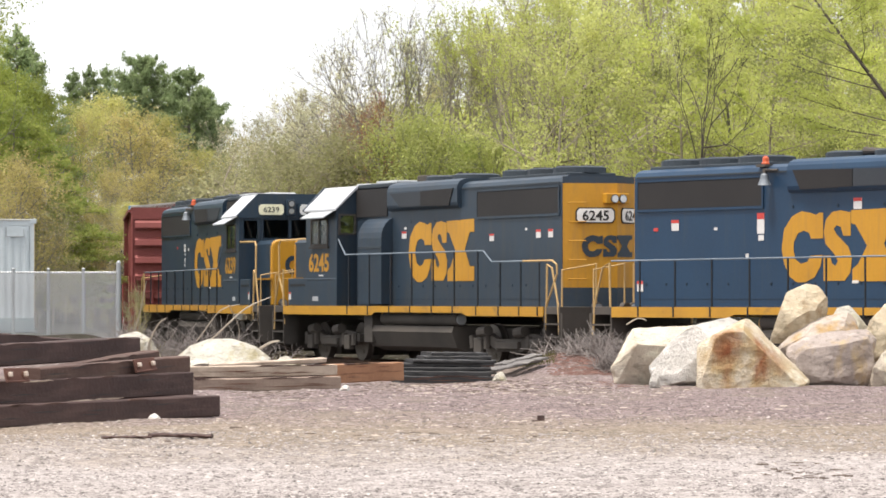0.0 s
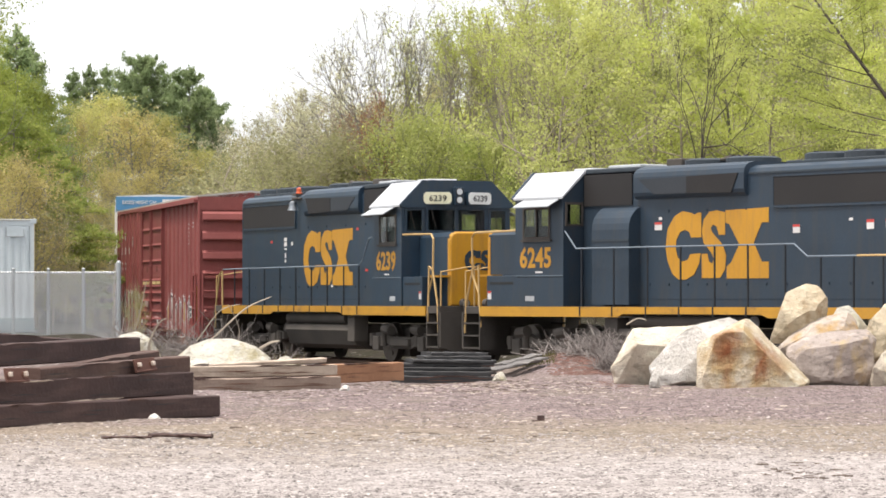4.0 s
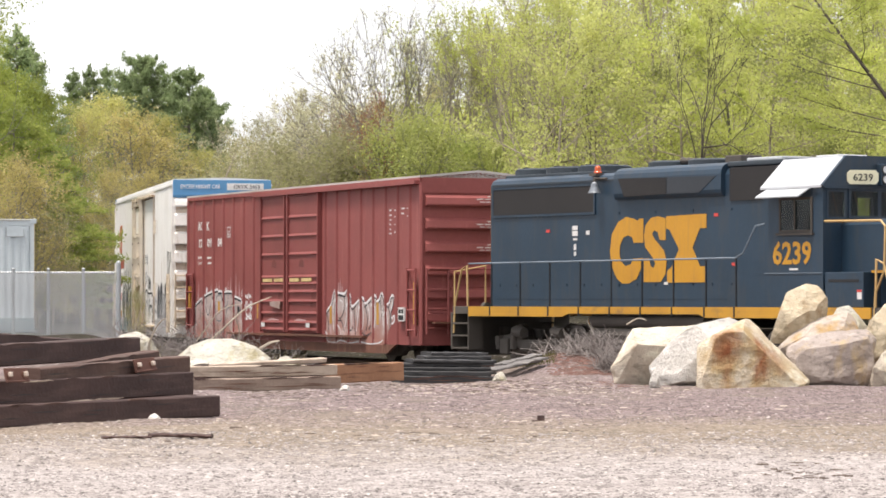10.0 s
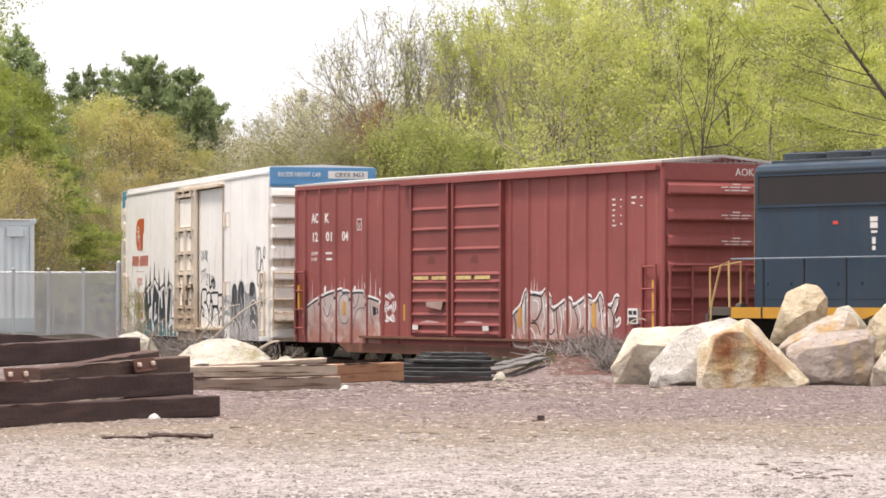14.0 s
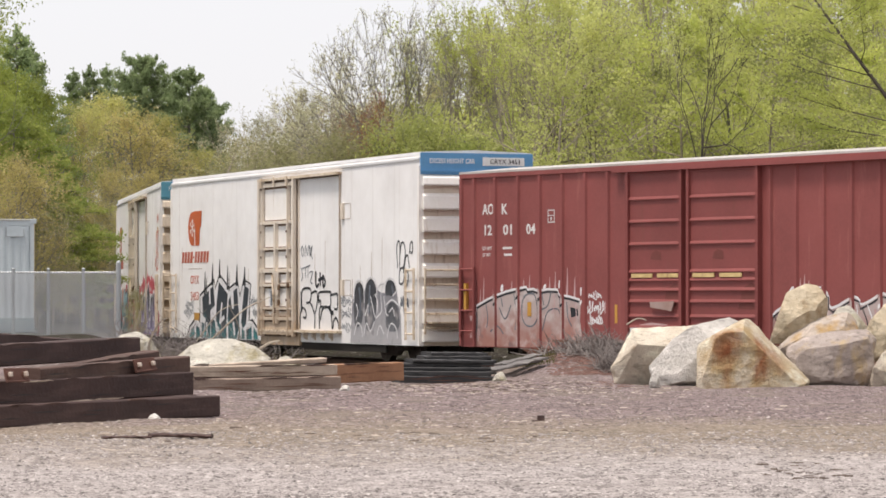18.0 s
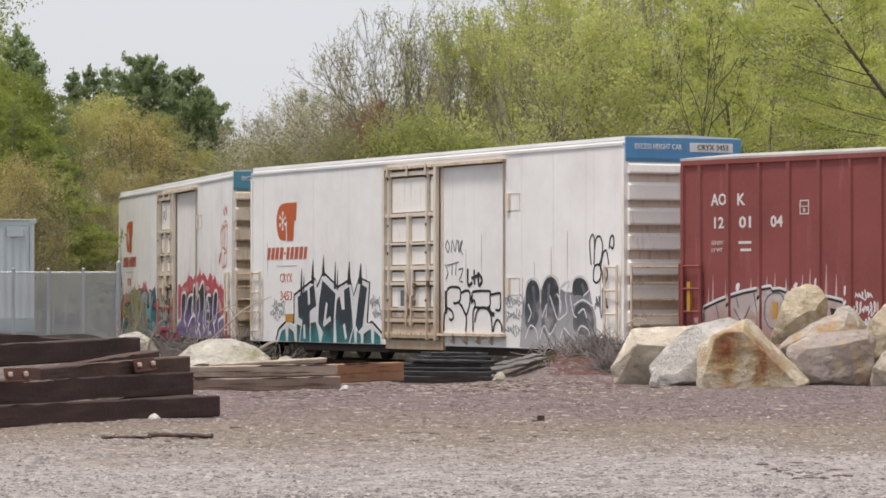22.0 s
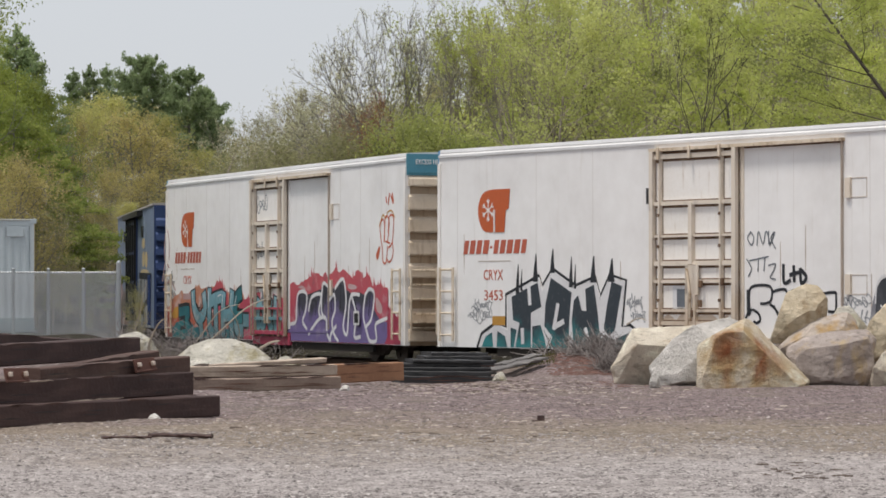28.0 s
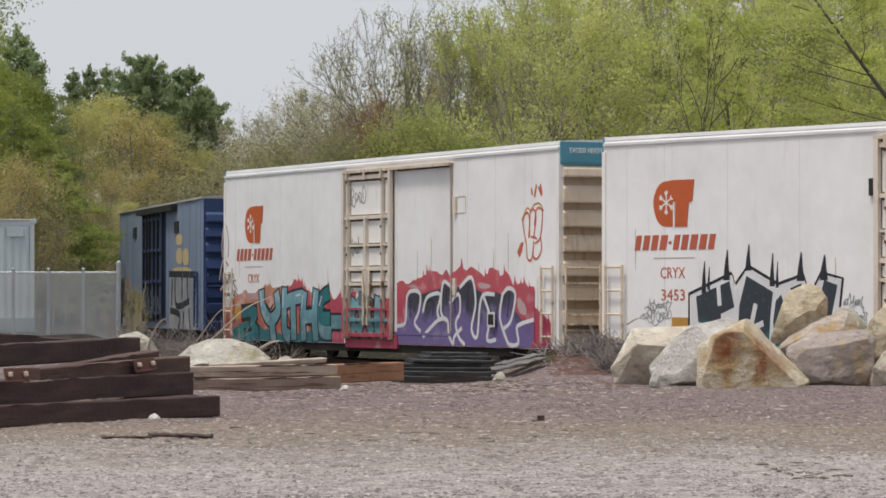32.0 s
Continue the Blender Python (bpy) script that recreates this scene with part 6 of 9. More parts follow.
        for s in (-1, 1):
            corner_ladder(c, 9.95 if s > 0 else -10.55, y, 0.6, 2.40, TAN, rungs=4)
        # deep dark sill that also fills in the shaded band under the body
        part("side_sill", boxed(-8.2, 8.2, *sorted((y - sy * 0.10, y - sy * 0.03)), 0.26, 0.54), UNDERSHADE, c)
    for s in (-1, 1):
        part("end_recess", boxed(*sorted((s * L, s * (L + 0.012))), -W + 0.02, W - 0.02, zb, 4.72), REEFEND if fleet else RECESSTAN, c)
        for k, (z0, z1) in enumerate([(4.50, 4.70), (3.90, 4.24), (3.34, 3.67), (2.77, 3.09), (2.20, 2.50), (1.63, 1.93), (1.06, 1.36), (0.60, 0.86)]):
            bm = bmesh.new()
            end_corrugation(bm, s * (L + 0.012), s, W - 0.06, [(z0 - 0.04, z1 + 0.03)])
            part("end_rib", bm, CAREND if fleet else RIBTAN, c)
        part("band_lip", boxed(*sorted((s * L, s * (L + 0.075))), -W + 0.01, W - 0.01, 4.80, 4.85), band, c)
        bd = part("height_band", boxed(*sorted((s * L, s * (L + 0.05))), -W + 0.01, W - 0.01, 4.74, zt + 0.12), band, c, "coloured excess height band")
        place_text("EXCESS HEIGHT CAR", 0.12, bd, CARWHITE, (s * (L + 0.056), -1.28 * s, 5.02), 90 * s, width=1.22, name="warning_sentence", bold=0.012)
        plate = part("number_panel", boxed(*sorted((s * (L + 0.05), s * (L + 0.056))), *sorted((0.15 * s, 1.28 * s)), 4.97, 5.18), BOARDWHITE, bd)
        place_text("CRYX 3453" if fleet else "CRYX", 0.12, plate, BLACK, (s * (L + 0.062), 0.34 * s, 5.02), 90 * s, width=0.82, name="reporting_letters")
        corner_ladder(c, s * L, -1.45, 0.75, 2.4, TAN, True, rungs=5, off=0.2, w=1.3)
        corner_ladder(c, s * L, 0.15, 0.75, 1.7, TAN, True, rungs=3, off=0.25, w=0.6)
        part("brake_wheel", lathe(bmesh.new(), [(0.25, 0), (0.27, 0.02), (0.25, 0.04)], (s * (L + 0.22), 0.75, 1.9), 16), UNDER, c)
        part("crossover_platform", boxed(*sorted((s * (L + 0.1), s * (L + 0.4))), -1.35, 1.35, 1.02, 1.06), TAN, c)
    y = -(W + 0.004)
    # emblem as plain shapes, brand line as a bar
    ox, dz = (-0.37, -0.06) if fleet else (-0.53, -0.08)
    decal("emblem_shape", rounded([(-8.05 + ox, 4.32 + dz), (-8.38 + ox, 4.27 + dz), (-8.56 + ox, 4.06 + dz), (-8.62 + ox, 3.8 + dz), (-8.53 + ox, 3.5 + dz), (-8.36 + ox, 3.32 + dz), (-8.1 + ox, 3.29 + dz), (-7.88 + ox, 3.30 + dz), (-7.86 + ox, 4.31 + dz)], 1), y, LOGORED, c, "orange-red painted emblem")
    decal("emblem_shape", [(-7.98 + ox, 4.325 + dz), (-7.22 + ox, 4.325 + dz), (-7.28 + ox, 3.85 + dz), (-7.40 + ox, 3.82 + dz), (-7.46 + ox, 3.29 + dz), (-7.86 + ox, 3.29 + dz), (-7.84 + ox, 3.85 + dz), (-7.98 + ox, 3.85 + dz)], y - 0.0045, LOGORED, c)
    for k in range(6):
        a = math.pi * k / 3 + math.pi / 6
        ca, sa = math.cos(a), math.sin(a)
        stroke("emblem_star", [(-8.16 + ox, 3.83 + dz), (-8.16 + ox + 0.26 * ca, 3.83 + dz + 0.26 * sa)], 0.035, y - 0.006, CARWHITE, c)
        for t in (-0.6, 0.6):
            p = (-8.16 + ox + 0.16 * ca, 3.83 + dz + 0.16 * sa)
            stroke("emblem_star", [p, (p[0] + 0.09 * math.cos(a + t), p[1] + 0.09 * math.sin(a + t))], 0.03, y - 0.0075, CARWHITE, c)
    stroke("emblem_gap", [(-7.9 + ox, 3.82 + dz), (-7.9 + ox, 3.30 + dz)], 0.05, y - 0.010, CARWHITE, c)
    x = -9.26 + ox
    for w in (0.24, 0.26, 0.26, 0.28, 0.12, 0.24, 0.26, 0.28, 0.28, 0.24):
        if w > 0.2:
            decal("brand_bar", [(x, 2.72), (x + w - 0.05, 2.72), (x + w + 0.03, 3.05), (x + 0.08, 3.05)], y, TEXTRED, c)
        else:
            decal("brand_bar", [(x + 0.01, 2.85), (x + 0.11, 2.85), (x + 0.12, 2.91), (x + 0.02, 2.91)], y, TEXTRED, c)
        x += w + 0.03
    part("brand_underline", boxed(-8.6 + ox, -7.2 + ox, y - 0.002, y, 2.53, 2.55), STREAK, c)
    place_text("CRYX", 0.25, c, TEXTRED, (-8.38 + ox, y, 2.09), width=0.85, name="reporting_letters")
    if fleet:
        place_text("3453", 0.25, c, TEXTRED, (-8.36 + ox, y, 1.60), width=0.82, name="reporting_numerals")
    else:
        part("reporting_bar", boxed(-8.38 + ox, -7.58 + ox, y - 0.003, y, 1.62, 1.80), P_LILAC, c)
    underbody(c, L, 0.5, UNDER)
    trs = (truck(c, 7.4, 0.42, 0.88, False), truck(c, -7.4, 0.42, 0.88, False))
    return c, trs, y


def paint_reefer_one(c, y):
    o = -0.45
    # tall dark shapes with white edges, teal towards the sill
    sprayed_fill(c, y, o, P_SMOKE, [jagged(-7.1, -2.6, lambda u: 1.75 + 0.1 * math.sin(u * 20), 0.35, 0.12, 7, 1.2)], "sprayed_haze")
    sprayed_fill(c, y - 0.005, o, P_WHITE, [
        [(-8.50, 0.475), (-8.35, 0.75), (-7.70, 1.02), (-7.25, 0.88), (-7.26, 1.70), (-5.93, 2.14), (-5.80, 1.80), (-5.40, 2.29), (-4.45, 1.90), (-3.64, 2.09), (-3.45, 1.60), (-3.08, 2.13), (-2.47, 2.02), (-2.66, 0.95), (-2.30, 0.98), (-1.66, 0.70), (-1.60, 0.475)]], "sprayed_outline")
    sprayed_fill(c, y - 0.010, o, P_SPIRE, [
        [(-7.08, 1.68), (-5.98, 2.02), (-5.82, 1.45), (-6.26, 1.30), (-6.26, 0.48), (-6.92, 0.48), (-6.74, 1.06), (-7.01, 1.13)],
        [(-5.43, 2.13), (-4.58, 1.78), (-4.66, 1.28), (-4.72, 0.48), (-5.52, 0.48), (-5.37, 0.74), (-5.70, 0.99), (-5.66, 1.49)],
        [(-4.49, 1.60), (-4.32, 1.72), (-4.17, 1.36), (-3.99, 1.35), (-4.03, 1.86), (-3.69, 1.96), (-3.53, 1.28), (-3.47, 0.87), (-3.74, 0.48), (-4.50, 0.48), (-4.58, 1.14)],
        [(-2.99, 2.03), (-2.58, 1.92), (-2.72, 1.43), (-2.86, 0.92), (-3.12, 0.78), (-3.30, 0.95), (-3.17, 1.49)],
        [(-7.12, 0.48), (-7.12, 0.95), (-6.86, 0.90), (-6.98, 0.48)], [(-3.64, 0.48), (-3.42, 0.86), (-3.36, 0.48)], [(-6.20, 0.48), (-6.20, 0.98), (-5.86, 1.02), (-5.70, 0.72), (-5.62, 0.48)], [(-6.95, 1.12), (-6.74, 1.10), (-6.66, 1.28), (-6.92, 1.30)],
        [(-8.36, 0.48), (-8.20, 0.72), (-7.92, 0.83), (-7.86, 0.48)],
        [(-7.72, 0.48), (-7.68, 0.86), (-7.35, 0.74), (-7.26, 0.48)],
        [(-3.22, 0.48), (-3.22, 0.80), (-2.98, 0.70), (-2.96, 0.48)],
        [(-2.80, 0.48), (-2.80, 0.72), (-2.34, 0.86), (-2.30, 0.48)],
        [(-2.16, 0.48), (-2.14, 0.82), (-1.78, 0.66), (-1.74, 0.48)]], "sprayed_spire")
    sprayed(c, y - 0.022, o, P_WHITE, 0.13, [[(-6.34, 1.90), (-6.30, 1.52)], [(-5.14, 1.49), (-5.30, 0.95)], [(-5.30, 0.97), (-4.92, 1.10)], [(-4.02, 0.93), (-3.90, 0.62)], [(-6.15, 1.20), (-5.82, 1.14)], [(-6.6, 0.6), (-6.62, 0.9)]], "sprayed_gap", False)
    sprayed(c, y - 0.004, o, P_INK, 0.07, [[(-8.56, 0.475), (-8.38, 0.80), (-7.72, 1.08), (-7.32, 0.96), (-7.32, 1.74), (-5.91, 2.19), (-5.78, 1.96), (-5.38, 2.35), (-4.42, 1.95), (-3.63, 2.15), (-3.43, 1.72), (-3.08, 2.19), (-2.42, 2.06), (-2.58, 1.0), (-2.28, 1.04), (-1.60, 0.72)]], "sprayed_edge", False)
    for x, z0, z1, w in ((-6.82, 1.8, 2.4, 0.17), (-6.66, 1.85, 2.3, 0.1), (-6.07, 2.1, 2.63, 0.22), (-5.37, 2.3, 2.75, 0.2), (-4.61, 1.95, 2.56, 0.17), (-4.45, 1.9, 2.4, 0.1), (-3.72, 2.08, 2.55, 0.24), (-3.0, 2.1, 2.48, 0.26)):
        stroke("sprayed_needle", [(x + o, z0), (x + o, (z0 + z1) / 2), (x + 0.02 + o, z1)], w, y - 0.001, P_INK, c, taper=True)
    part("sticker", boxed(-7.9 + o, -7.35 + o, y - 0.004, y, 1.0, 1.22), P_GOLD, c)
    for k, (x, z, w, h) in enumerate([(-8.9, 1.05, 0.9, 0.4), (-8.75, 1.3, 0.8, 0.35), (-2.4, 1.35, 0.6, 0.4), (-2.2, 1.1, 0.5, 0.3)]):
        tag_line(c, x + o, z, w, h, 60 + k, y, P_SILVER, 0.018, 7)
    # thin outlined shapes on the door panel, small tags above
    yp = y - 0.058
    sprayed(c, yp, o, P_INK, 0.062, [
        [(2.15, 1.31), (2.13, 1.77), (2.29, 1.91), (2.75, 1.92), (2.91, 1.83), (2.88, 1.60), (2.69, 1.53), (2.53, 1.53)],
        [(2.26, 1.40), (2.45, 1.31), (2.51, 1.18), (2.40, 1.11), (2.29, 1.14)],
        [(1.99, 0.85), (2.02, 1.24), (2.21, 1.40)],
        [(2.86, 1.51), (3.02, 1.42), (3.23, 1.18), (3.20, 0.85)],
        [(2.94, 1.78), (3.17, 1.83), (3.39, 1.82), (3.44, 1.64), (3.36, 1.40), (3.20, 1.24), (2.99, 1.47)],
        [(3.57, 1.70), (3.62, 1.81), (4.48, 1.82), (4.51, 1.70), (4.46, 1.43), (3.73, 1.43)],
        [(3.52, 1.61), (3.70, 1.57), (3.70, 1.44), (3.60, 1.29), (3.60, 0.85)],
        [(3.70, 1.08), (3.83, 1.34), (4.17, 1.43), (4.48, 1.32), (4.61, 1.09), (4.64, 0.85)],
        [(4.53, 1.73), (5.02, 1.77), (5.07, 1.68), (5.05, 1.38), (4.82, 1.37)],
        [(4.71, 0.85), (4.77, 1.04), (4.94, 1.13), (5.12, 1.00), (5.15, 0.85)]])
    sprayed(c, yp - 0.006, o, P_INK, 0.11, [[(2.10, 1.30), (2.09, 1.80)], [(4.46, 1.43), (4.56, 1.29), (4.72, 1.26)], [(3.50, 1.68), (3.56, 1.55)]])
    sprayed(c, yp, o, P_GREY, 0.032, [
        [(2.18, 3.08), (2.07, 2.95), (2.21, 2.79), (2.29, 2.95), (2.18, 3.08)], [(2.40, 2.79), (2.45, 3.09), (2.61, 2.81), (2.72, 3.09), (2.86, 2.80)],
        [(2.80, 3.08), (2.83, 2.78), (3.02, 3.07), (2.88, 2.93), (3.04, 2.72)], [(2.05, 2.49), (2.21, 2.29), (2.10, 2.12)], [(2.15, 2.46), (2.80, 2.54)],
        [(2.45, 2.49), (2.43, 2.23)], [(2.67, 2.51), (2.64, 2.23)], [(2.80, 2.35), (3.04, 2.38), (2.96, 2.22), (2.86, 2.09), (3.04, 2.05)]])
    sprayed(c, yp, o, P_INK, 0.09, [[(3.31, 2.35), (3.33, 1.98), (3.54, 2.02)], [(3.66, 2.32), (3.68, 2.01)], [(3.54, 2.14), (3.81, 2.19)], [(3.88, 2.26), (3.92, 1.96), (4.09, 2.09), (3.90, 2.25)]])
    # grey shaded domes beside the corner
    sprayed_fill(c, y, o, P_SMOKE, [[(6.05, 0.48), (6.20, 1.45), (6.35, 1.83), (6.52, 2.02), (6.77, 2.04), (7.09, 1.85), (7.33, 2.05), (7.74, 2.08), (8.05, 1.90), (8.33, 1.80), (8.71, 1.78), (8.89, 2.05), (9.26, 2.07), (9.54, 1.84), (9.68, 1.48), (9.84, 1.22), (9.9, 0.48)]], "sprayed_haze")
    domes = [[(6.33, 0.9), (6.33, 1.51), (6.40, 1.95), (6.70, 2.11), (7.04, 1.98), (7.13, 1.52), (6.9, 0.9)], [(7.13, 0.8), (7.16, 1.83), (7.38, 2.10), (7.69, 2.17), (8.02, 2.01), (8.09, 1.46), (7.8, 0.8)],
             [(8.68, 1.70), (8.71, 2.01), (8.99, 2.14), (9.38, 2.06), (9.52, 1.82), (9.26, 1.68), (8.99, 1.73)], [(8.68, 0.8), (8.80, 1.46), (9.22, 1.58), (9.68, 1.44), (9.81, 0.8)]]
    sprayed_fill(c, y - 0.004, o, P_COAL, domes, "sprayed_dome", 2)
    sprayed(c, y - 0.012, o, P_WHITE, 0.04, [[(x, z + 0.03) for x, z in d[1:-1]] for d in domes] + [
        [(8.09, 1.40), (8.09, 1.83), (8.33, 2.01), (8.57, 2.04)], [(8.57, 2.04), (8.38, 1.70), (8.45, 1.34), (8.2, 1.2)], [(7.2, 1.2), (7.45, 1.5), (7.4, 1.2)], [(7.6, 1.7), (7.8, 1.4), (8.0, 1.15), (8.3, 1.25)],
        [(8.6, 1.7), (8.75, 1.3), (8.9, 1.2)], [(9.0, 1.3), (9.25, 1.4), (9.4, 1.2)], [(6.5, 1.5), (6.65, 1.3), (6.5, 1.1)], [(6.35, 0.7), (6.6, 1.0), (6.9, 0.9), (7.0, 0.65)], [(7.1, 0.7), (7.3, 1.0), (7.6, 0.8), (7.9, 1.05)], [(8.1, 0.7), (8.3, 0.95), (8.6, 0.75)], [(8.85, 0.65), (9.1, 1.0), (9.5, 0.9), (9.6, 0.65)], [(7.95, 1.75), (8.15, 1.55), (8.1, 1.3)]])
    sprayed(c, y - 0.020, o, P_GREY, 0.12, [[(6.75, 1.9), (6.85, 1.5), (6.75, 1.2)], [(7.55, 1.95), (7.5, 1.3)], [(9.2, 1.95), (9.3, 1.8)]])
    for k in range(3):
        tag_line(c, 5.3 + o, 0.75 + k * 0.33, 0.85, 0.32, 90 + k, y, P_SILVER, 0.025, 6)
    tag_line(c, 9.8 + o, 1.2, 0.6, 0.7, 95, y, P_GREY, 0.04, 4)
    sprayed(c, y, o, P_INK, 0.05, [
        [(9.61, 2.43), (9.54, 2.91), (9.66, 3.10), (9.77, 2.97), (9.75, 2.42)], [(9.79, 2.79), (9.86, 3.02), (10.04, 3.05), (10.16, 2.84), (10.09, 2.54), (10.00, 2.42)],
        [(9.72, 2.06), (9.75, 2.33), (9.91, 2.42), (10.09, 2.33), (10.04, 2.09), (9.86, 2.00), (9.72, 2.06)], [(10.18, 2.00), (10.16, 2.24), (10.31, 2.35), (10.38, 2.18), (10.27, 1.97), (10.18, 2.0)],
        [(10.04, 2.30), (10.18, 2.66), (10.34, 2.72), (10.45, 2.42)], [(10.47, 2.78), (10.52, 3.01), (10.65, 3.06), (10.69, 2.89), (10.63, 2.77), (10.54, 2.82)]])


def paint_reefer_two(c, y):
    o = 0.0
    # orange-red haze with cyan strokes edged in black, teal towards the sill
    sprayed_fill(c, y, o, P_FADE, [jagged(-10.7, -2.05, lambda u: 1.42 + 0.58 * math.sin(math.pi * min(1, u * 0.95)) ** 0.8, 0.3, 0.14, 22)], "sprayed_cloud")
    sprayed_fill(c, y - 0.003, o, P_RED, [jagged(-6.6, -4.3, lambda u: 1.72 + 0.4 * math.sin(math.pi * u), 0.25, 0.12, 24, 1.3), jagged(-3.2, -1.98, lambda u: 1.5 + 0.35 * u, 0.25, 0.12, 25)], "sprayed_cloud")
    sprayed_fill(c, y - 0.006, o, P_TEAL, [jagged(-10.1, -2.9, lambda u: 0.78 + 0.16 * math.sin(u * 7 + 0.5), 0.3, 0.08, 26)], "sprayed_shape")
    fingers = [[(-7.85, 1.78), (-7.74, 1.37), (-7.21, 1.05), (-6.64, 1.29), (-6.72, 1.74)], [(-7.1, 1.05), (-6.97, 0.56)], [(-6.16, 1.84), (-6.16, 0.82), (-5.85, 0.62)], [(-6.16, 1.53), (-5.6, 1.64), (-4.95, 1.70)], [(-5.54, 1.55), (-5.48, 0.62)],
               [(-4.73, 1.74), (-4.83, 1.14), (-4.79, 0.60)], [(-3.92, 1.78), (-4.02, 1.15), (-3.92, 0.60)], [(-4.79, 1.14), (-3.92, 1.18)], [(-3.08, 1.78), (-3.53, 1.61), (-3.59, 1.15), (-3.04, 1.11)], [(-3.59, 1.15), (-3.47, 0.77), (-2.94, 0.73)], [(-2.74, 1.02), (-2.2, 1.02)],
               [(-9.26, 1.24), (-8.3, 1.27), (-8.6, 0.97), (-8.16, 0.65), (-9.04, 0.56)]]
    sprayed(c, y - 0.012, o, P_INK, 0.50, fingers, "sprayed_edge")
    for k, q in enumerate(fingers):
        sprayed(c, y - 0.020 - 0.003 * (k % 3), o, P_TEAL if k in (8, 11) else P_CYANS, 0.36 if k != 11 else 0.28, [q], "sprayed_finger")
    sprayed(c, y - 0.034, o, P_WHITE, 0.045, [[(-7.92, 1.82), (-7.82, 1.45)], [(-6.26, 1.86), (-6.26, 1.4)], [(-5.3, 1.72), (-5.0, 1.76)], [(-4.82, 1.74), (-4.9, 1.4)], [(-4.0, 1.8), (-4.08, 1.5)], [(-3.5, 1.7), (-3.66, 1.45)]], "sprayed_shine")
    sprayed(c, y - 0.037, o, P_INK, 0.05, [[(-7.5, 1.5), (-7.2, 1.35), (-7.0, 1.5)], [(-5.9, 1.2), (-5.75, 0.9)], [(-4.55, 1.4), (-4.3, 1.45)], [(-4.5, 0.95), (-4.25, 0.9)], [(-3.4, 1.35), (-3.2, 1.38)]], "sprayed_line")
    sprayed_fill(c, y - 0.005, o, P_GOLD, [[(-10.3, 1.1), (-9.7, 1.45), (-9.1, 1.3), (-9.6, 1.02)]], "sprayed_flame", 1)
    decal("sprayed_cloud", jagged(-1.52, 1.02, lambda u: 1.72 + 0.12 * math.sin(u * 5), 0.3, 0.12, 23, 0.72), -1.5885, P_RED, c, thick=0.001)
    for x, r in ((-1.72, 0.058), (-1.42, 0.048), (0.82, 0.048), (1.30, 0.058)):
        part("sprayed_strip", boxed(x - r, x + r, -1.692, -1.690, 0.62, 1.62 + 0.1 * math.sin(x * 7)), P_RED, c)
    for z, h in ((1.37, 0.04), (1.09, 0.06), (0.70, 0.07)):
        part("sprayed_strip", boxed(-1.70, 1.28, -1.652, -1.650, z - h * 0.74, z + h * 0.74), P_CYANS if 1.2 > z > 0.8 else P_RED, c)
    for q in ([(-1.17, 1.53), (-1.30, 1.16), (-1.17, 0.86)], [(-0.86, 1.53), (-0.6, 1.16), (-0.86, 0.83)], [(-0.14, 1.55), (-0.23, 1.16), (-0.05, 0.83)], [(0.40, 1.58), (0.34, 1.17), (0.41, 0.80)]):
        stroke("sprayed_edge", flowing(q), 0.50, -1.5902, P_INK, c)
        stroke("sprayed_finger", flowing(q), 0.36, -1.593, P_CYANS, c)
    # crimson cloud with dark-to-purple shapes outlined in white
    hump = lambda u: 1.55 + 0.80 * math.sin(math.pi * min(1, 0.07 + u * 0.86)) ** 0.6
    sprayed_fill(c, y - 0.052, o, P_RED, [jagged(0.95, 9.45, hump, 0.34, 0.16, 33)], "sprayed_cloud")
    sprayed_fill(c, y - 0.001, o, P_RED, [jagged(9.3, 10.35, lambda u: 1.5 - 0.5 * u, 0.25, 0.1, 36)], "sprayed_cloud")
    body = [(1.35, 0.485), (1.18, 0.81), (1.63, 0.99), (1.99, 1.03), (2.08, 1.68), (2.43, 1.86), (3.04, 1.75), (3.55, 1.82), (4.15, 1.89), (4.32, 2.07), (4.74, 2.03), (5.07, 1.89), (5.32, 1.96), (5.98, 2.2), (6.22, 1.88), (6.62, 1.78), (7.26, 1.81), (7.66, 1.74), (8.05, 1.91), (8.43, 1.81), (8.43, 1.34), (8.89, 1.07), (9.40, 1.04), (9.40, 0.67), (9.2, 0.485)]
    sprayed_fill(c, y - 0.058, o, P_BODY, [body], "sprayed_body")
